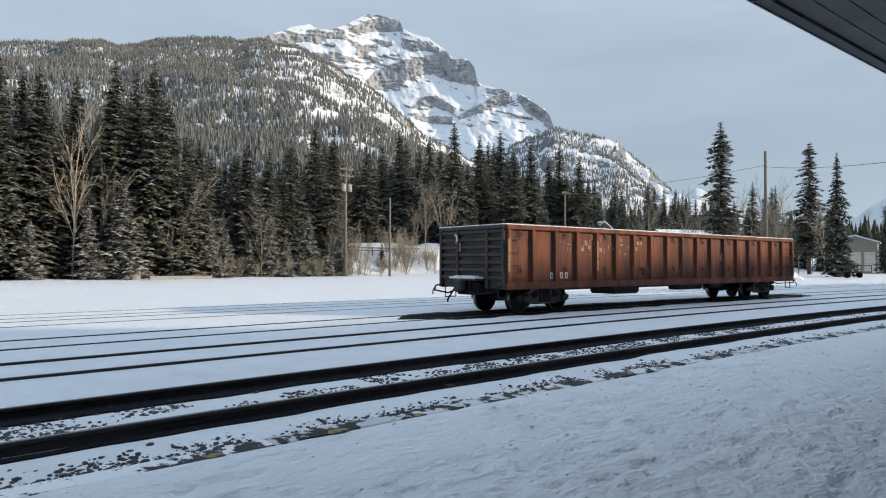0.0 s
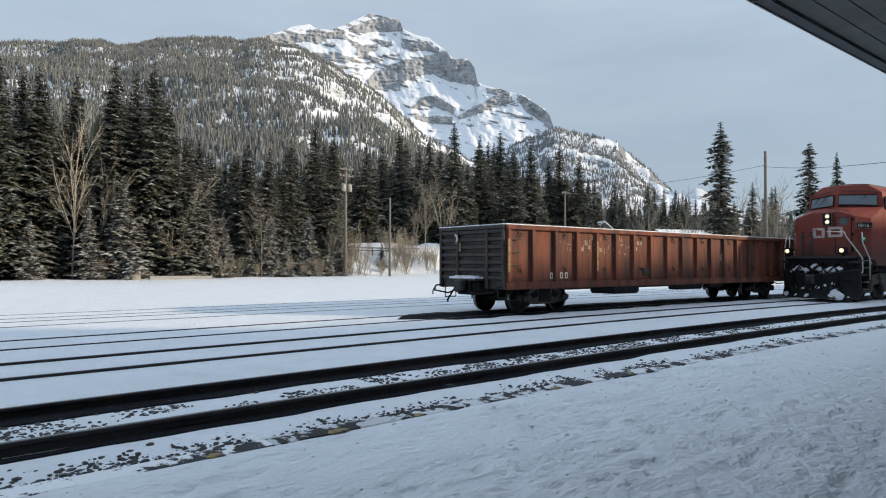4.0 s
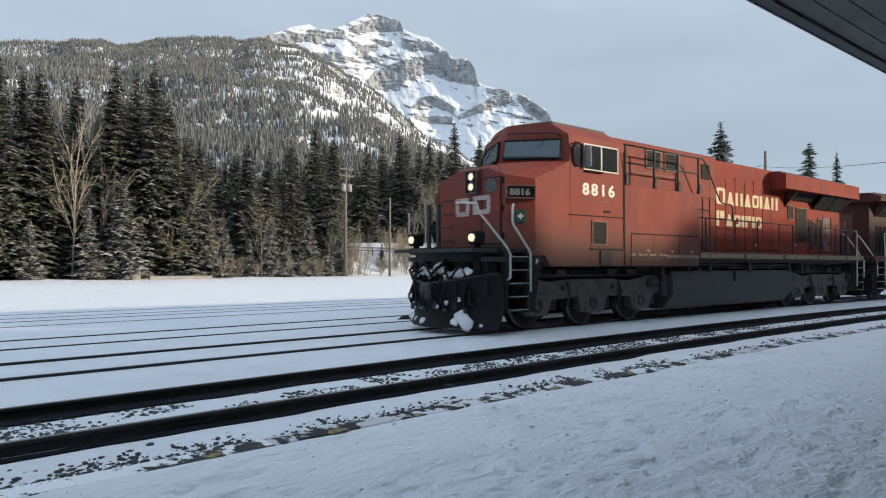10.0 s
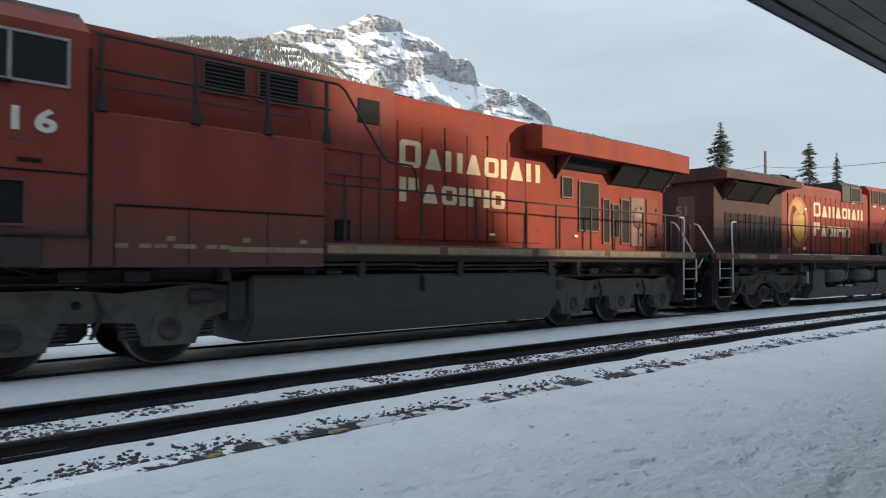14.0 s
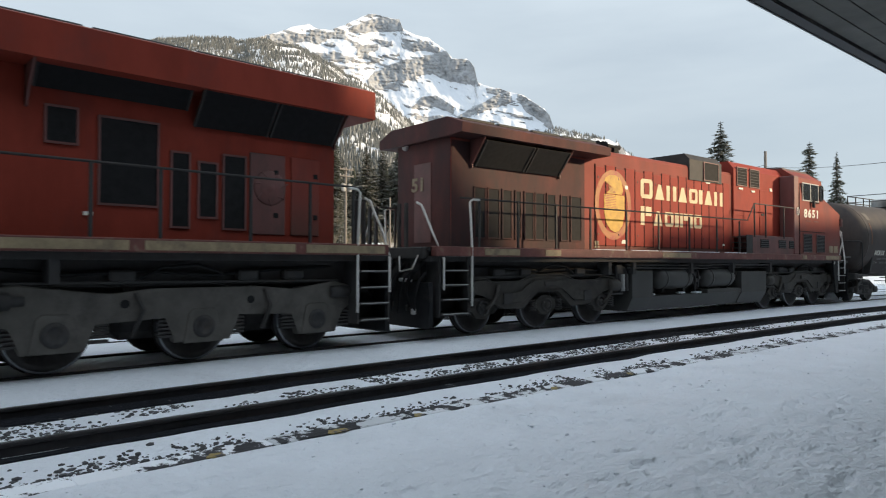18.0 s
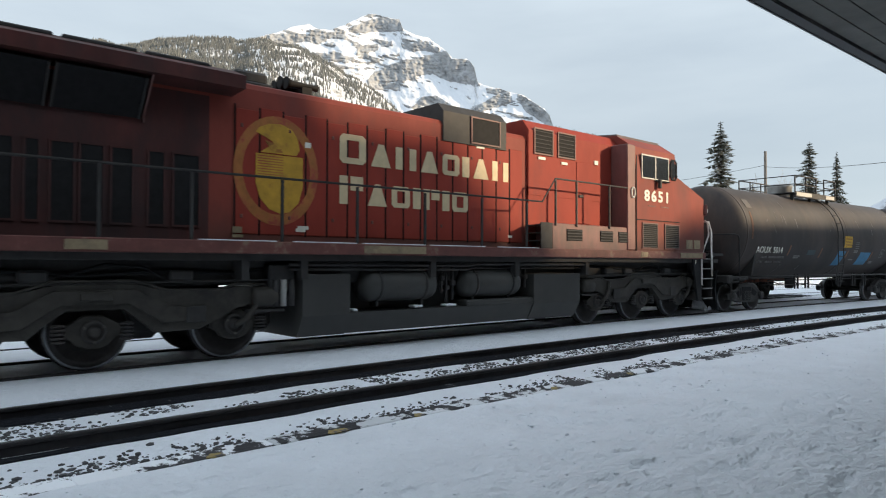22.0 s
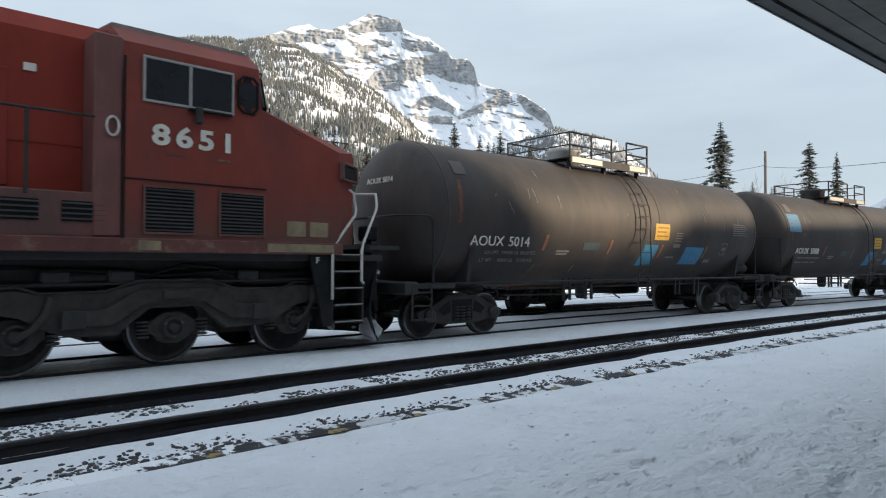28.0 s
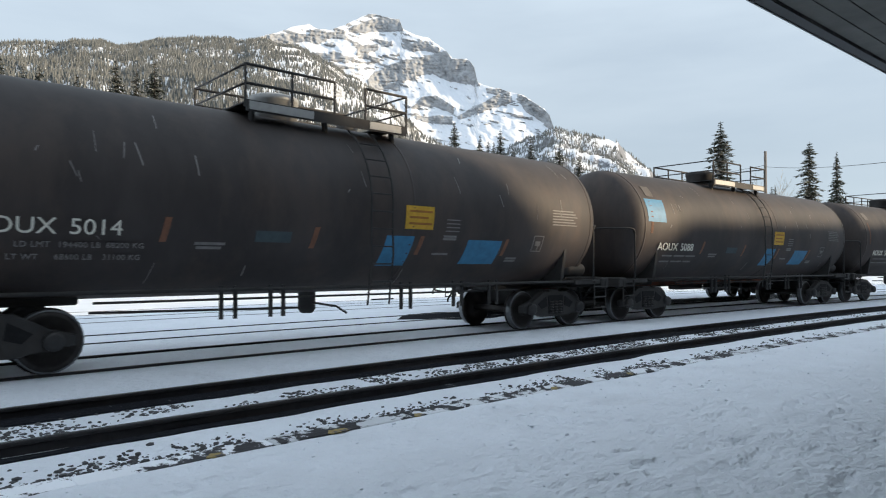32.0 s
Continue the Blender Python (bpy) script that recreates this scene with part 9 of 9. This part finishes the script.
            part("stirrup_step", bm, GRILLE, ob)
        for k in range(4):
            bm = bmesh.new()
            pipe(bm, [(sx * (H - 0.52), -W2 - 0.07, 1.05 + 0.38 * k), (sx * (H - 0.10), -W2 - 0.07, 1.05 + 0.38 * k)], 0.014, 5)
            part("ladder_rung", bm, GRIME, ob)
    bm = bmesh.new()
    pipe(bm, [(-H - 0.15, 0.62, 2.36), (-H - 0.20, 0.50, 2.33), (-H - 0.20, 0.46, 2.2), (-H - 0.16, 0.56, 2.12)], 0.035, 7)
    part("hand_brake", bm, RAIL_WHITE, ob, "pale hand brake lever")
    bm = bmesh.new()
    box(bm, -H - 0.15, -H - 0.08, 0.40, 0.47, 1.84, 2.12, 0.03)
    part("brake_housing", bm, STRIPE, ob, "dull yellow brake housing")
    for x in (-8.82, -4.9):
        bm = bmesh.new()
        box(bm, x - 0.035, x + 0.035, -W2 - 0.092, -W2 - 0.08, 1.25, 2.2)
        part("reflector_bar", bm, EDGE_YELLOW, ob, "dull yellow reflector bar")
    RUSTMARK = material("chalk_marks", (0.30, 0.22, 0.19), rough=0.8, vary=0.3, scale=8)
    rngg = random.Random(8)
    for k in range(70):
        x = -6.6 + rngg.uniform(0, 4.2)
        z = rngg.uniform(1.75, 2.28)
        bm = bmesh.new()
        box(bm, x, x + rngg.choice((0.02, 0.03, 0.11)), -W2 + 0.024, -W2 + 0.032, z, z + rngg.choice((0.02, 0.03, 0.13)))
        part("chalk_mark", bm, RUSTMARK, ob)
    for k in range(4):
        bm = bmesh.new()
        x = -7.0 + 0.22 * k
        box(bm, x, x + 0.03, -W2 + 0.024, -W2 + 0.034, 1.04, 1.22)
        box(bm, x + 0.09, x + 0.12, -W2 + 0.024, -W2 + 0.034, 1.04, 1.22)
        box(bm, x + 0.03, x + 0.09, -W2 + 0.024, -W2 + 0.034, 1.19, 1.22)
        box(bm, x + 0.03, x + 0.09, -W2 + 0.024, -W2 + 0.034, 1.04, 1.07)
        part("graffiti_mark", bm, RAIL_WHITE, ob)
    bm = bmesh.new()
    lathe(bm, [(-0.04 - W2 + 0.06, 0.14), (-W2 + 0.016, 0.14), (-W2 + 0.016, 0.10), (-W2 + 0.03, 0.10)], (2.9, 0, 1.75), "y", 20, cap=False)
    part("white_ring_mark", bm, RAIL_WHITE, ob)
    bm = bmesh.new()
    box(bm, -2.35, -1.95, -W2 - 0.01, -W2 + 0.03, 1.10, 1.36, 0.02)
    part("route_plate", bm, GRIME, ob)
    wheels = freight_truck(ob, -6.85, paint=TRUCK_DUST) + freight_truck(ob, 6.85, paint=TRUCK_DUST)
    bm = bmesh.new()
    box(bm, -3.2, -1.7, -0.9, 0.2, 0.45, 0.86, 0.08)
    box(bm, 0.9, 2.6, -0.8, -0.3, 0.5, 0.84, 0.06)
    rod(bm, (3.0, -0.7, 0.66), (4.0, -0.7, 0.66), 0.14, seg=12)
    pipe(bm, [(-4.5, -0.6, 0.7), (5.0, -0.6, 0.68)], 0.025, 6)
    part("brake_rigging", bm, GRIME, ob)
    ob.matrix_basis = arc_pose(s, y, -0.03)
    return ob


gondola(22.88, Y_GON)

# ------------------------------------------------------------------ what moves
TRAIN_ROWS = [(0, 40.88), (1, 37.59), (2, 34.54), (3, 31.52), (4, 28.44), (5, 25.27), (6, 22.04), (7, 18.78), (8, 15.51), (9, 12.28), (10, 9.10), (11, 5.99), (12, 2.95), (13, 0.0),
              (14, -2.87), (15, -5.66), (16, -8.37), (17, -11.0), (18, -13.55), (19, -16.02), (20, -18.40), (21, -20.69), (22, -22.91), (23, -25.05), (24, -27.13), (25, -29.15),
              (26, -31.13), (27, -33.08), (28, -35.01), (29, -36.96), (30, -38.93), (31, -40.97), (32, -43.13)]


def train_at(t):
    return float(np.interp(t, [r[0] for r in TRAIN_ROWS], [r[1] for r in TRAIN_ROWS]))


def motions():
    for thing, mid, wheels in ROLLING:
        walk(thing, [(t, arc_pose(s + mid, YT)) for t, s in TRAIN_ROWS])
        for wheel, (x, z) in wheels:
            rows = []
            for k in range(161):
                t = k * 0.2
                rows.append((t, pose(x, 0, z) @ Matrix.Rotation((train_at(t) - train_at(0)) / z, 4, "Y")))
            walk(wheel, rows)


motions()
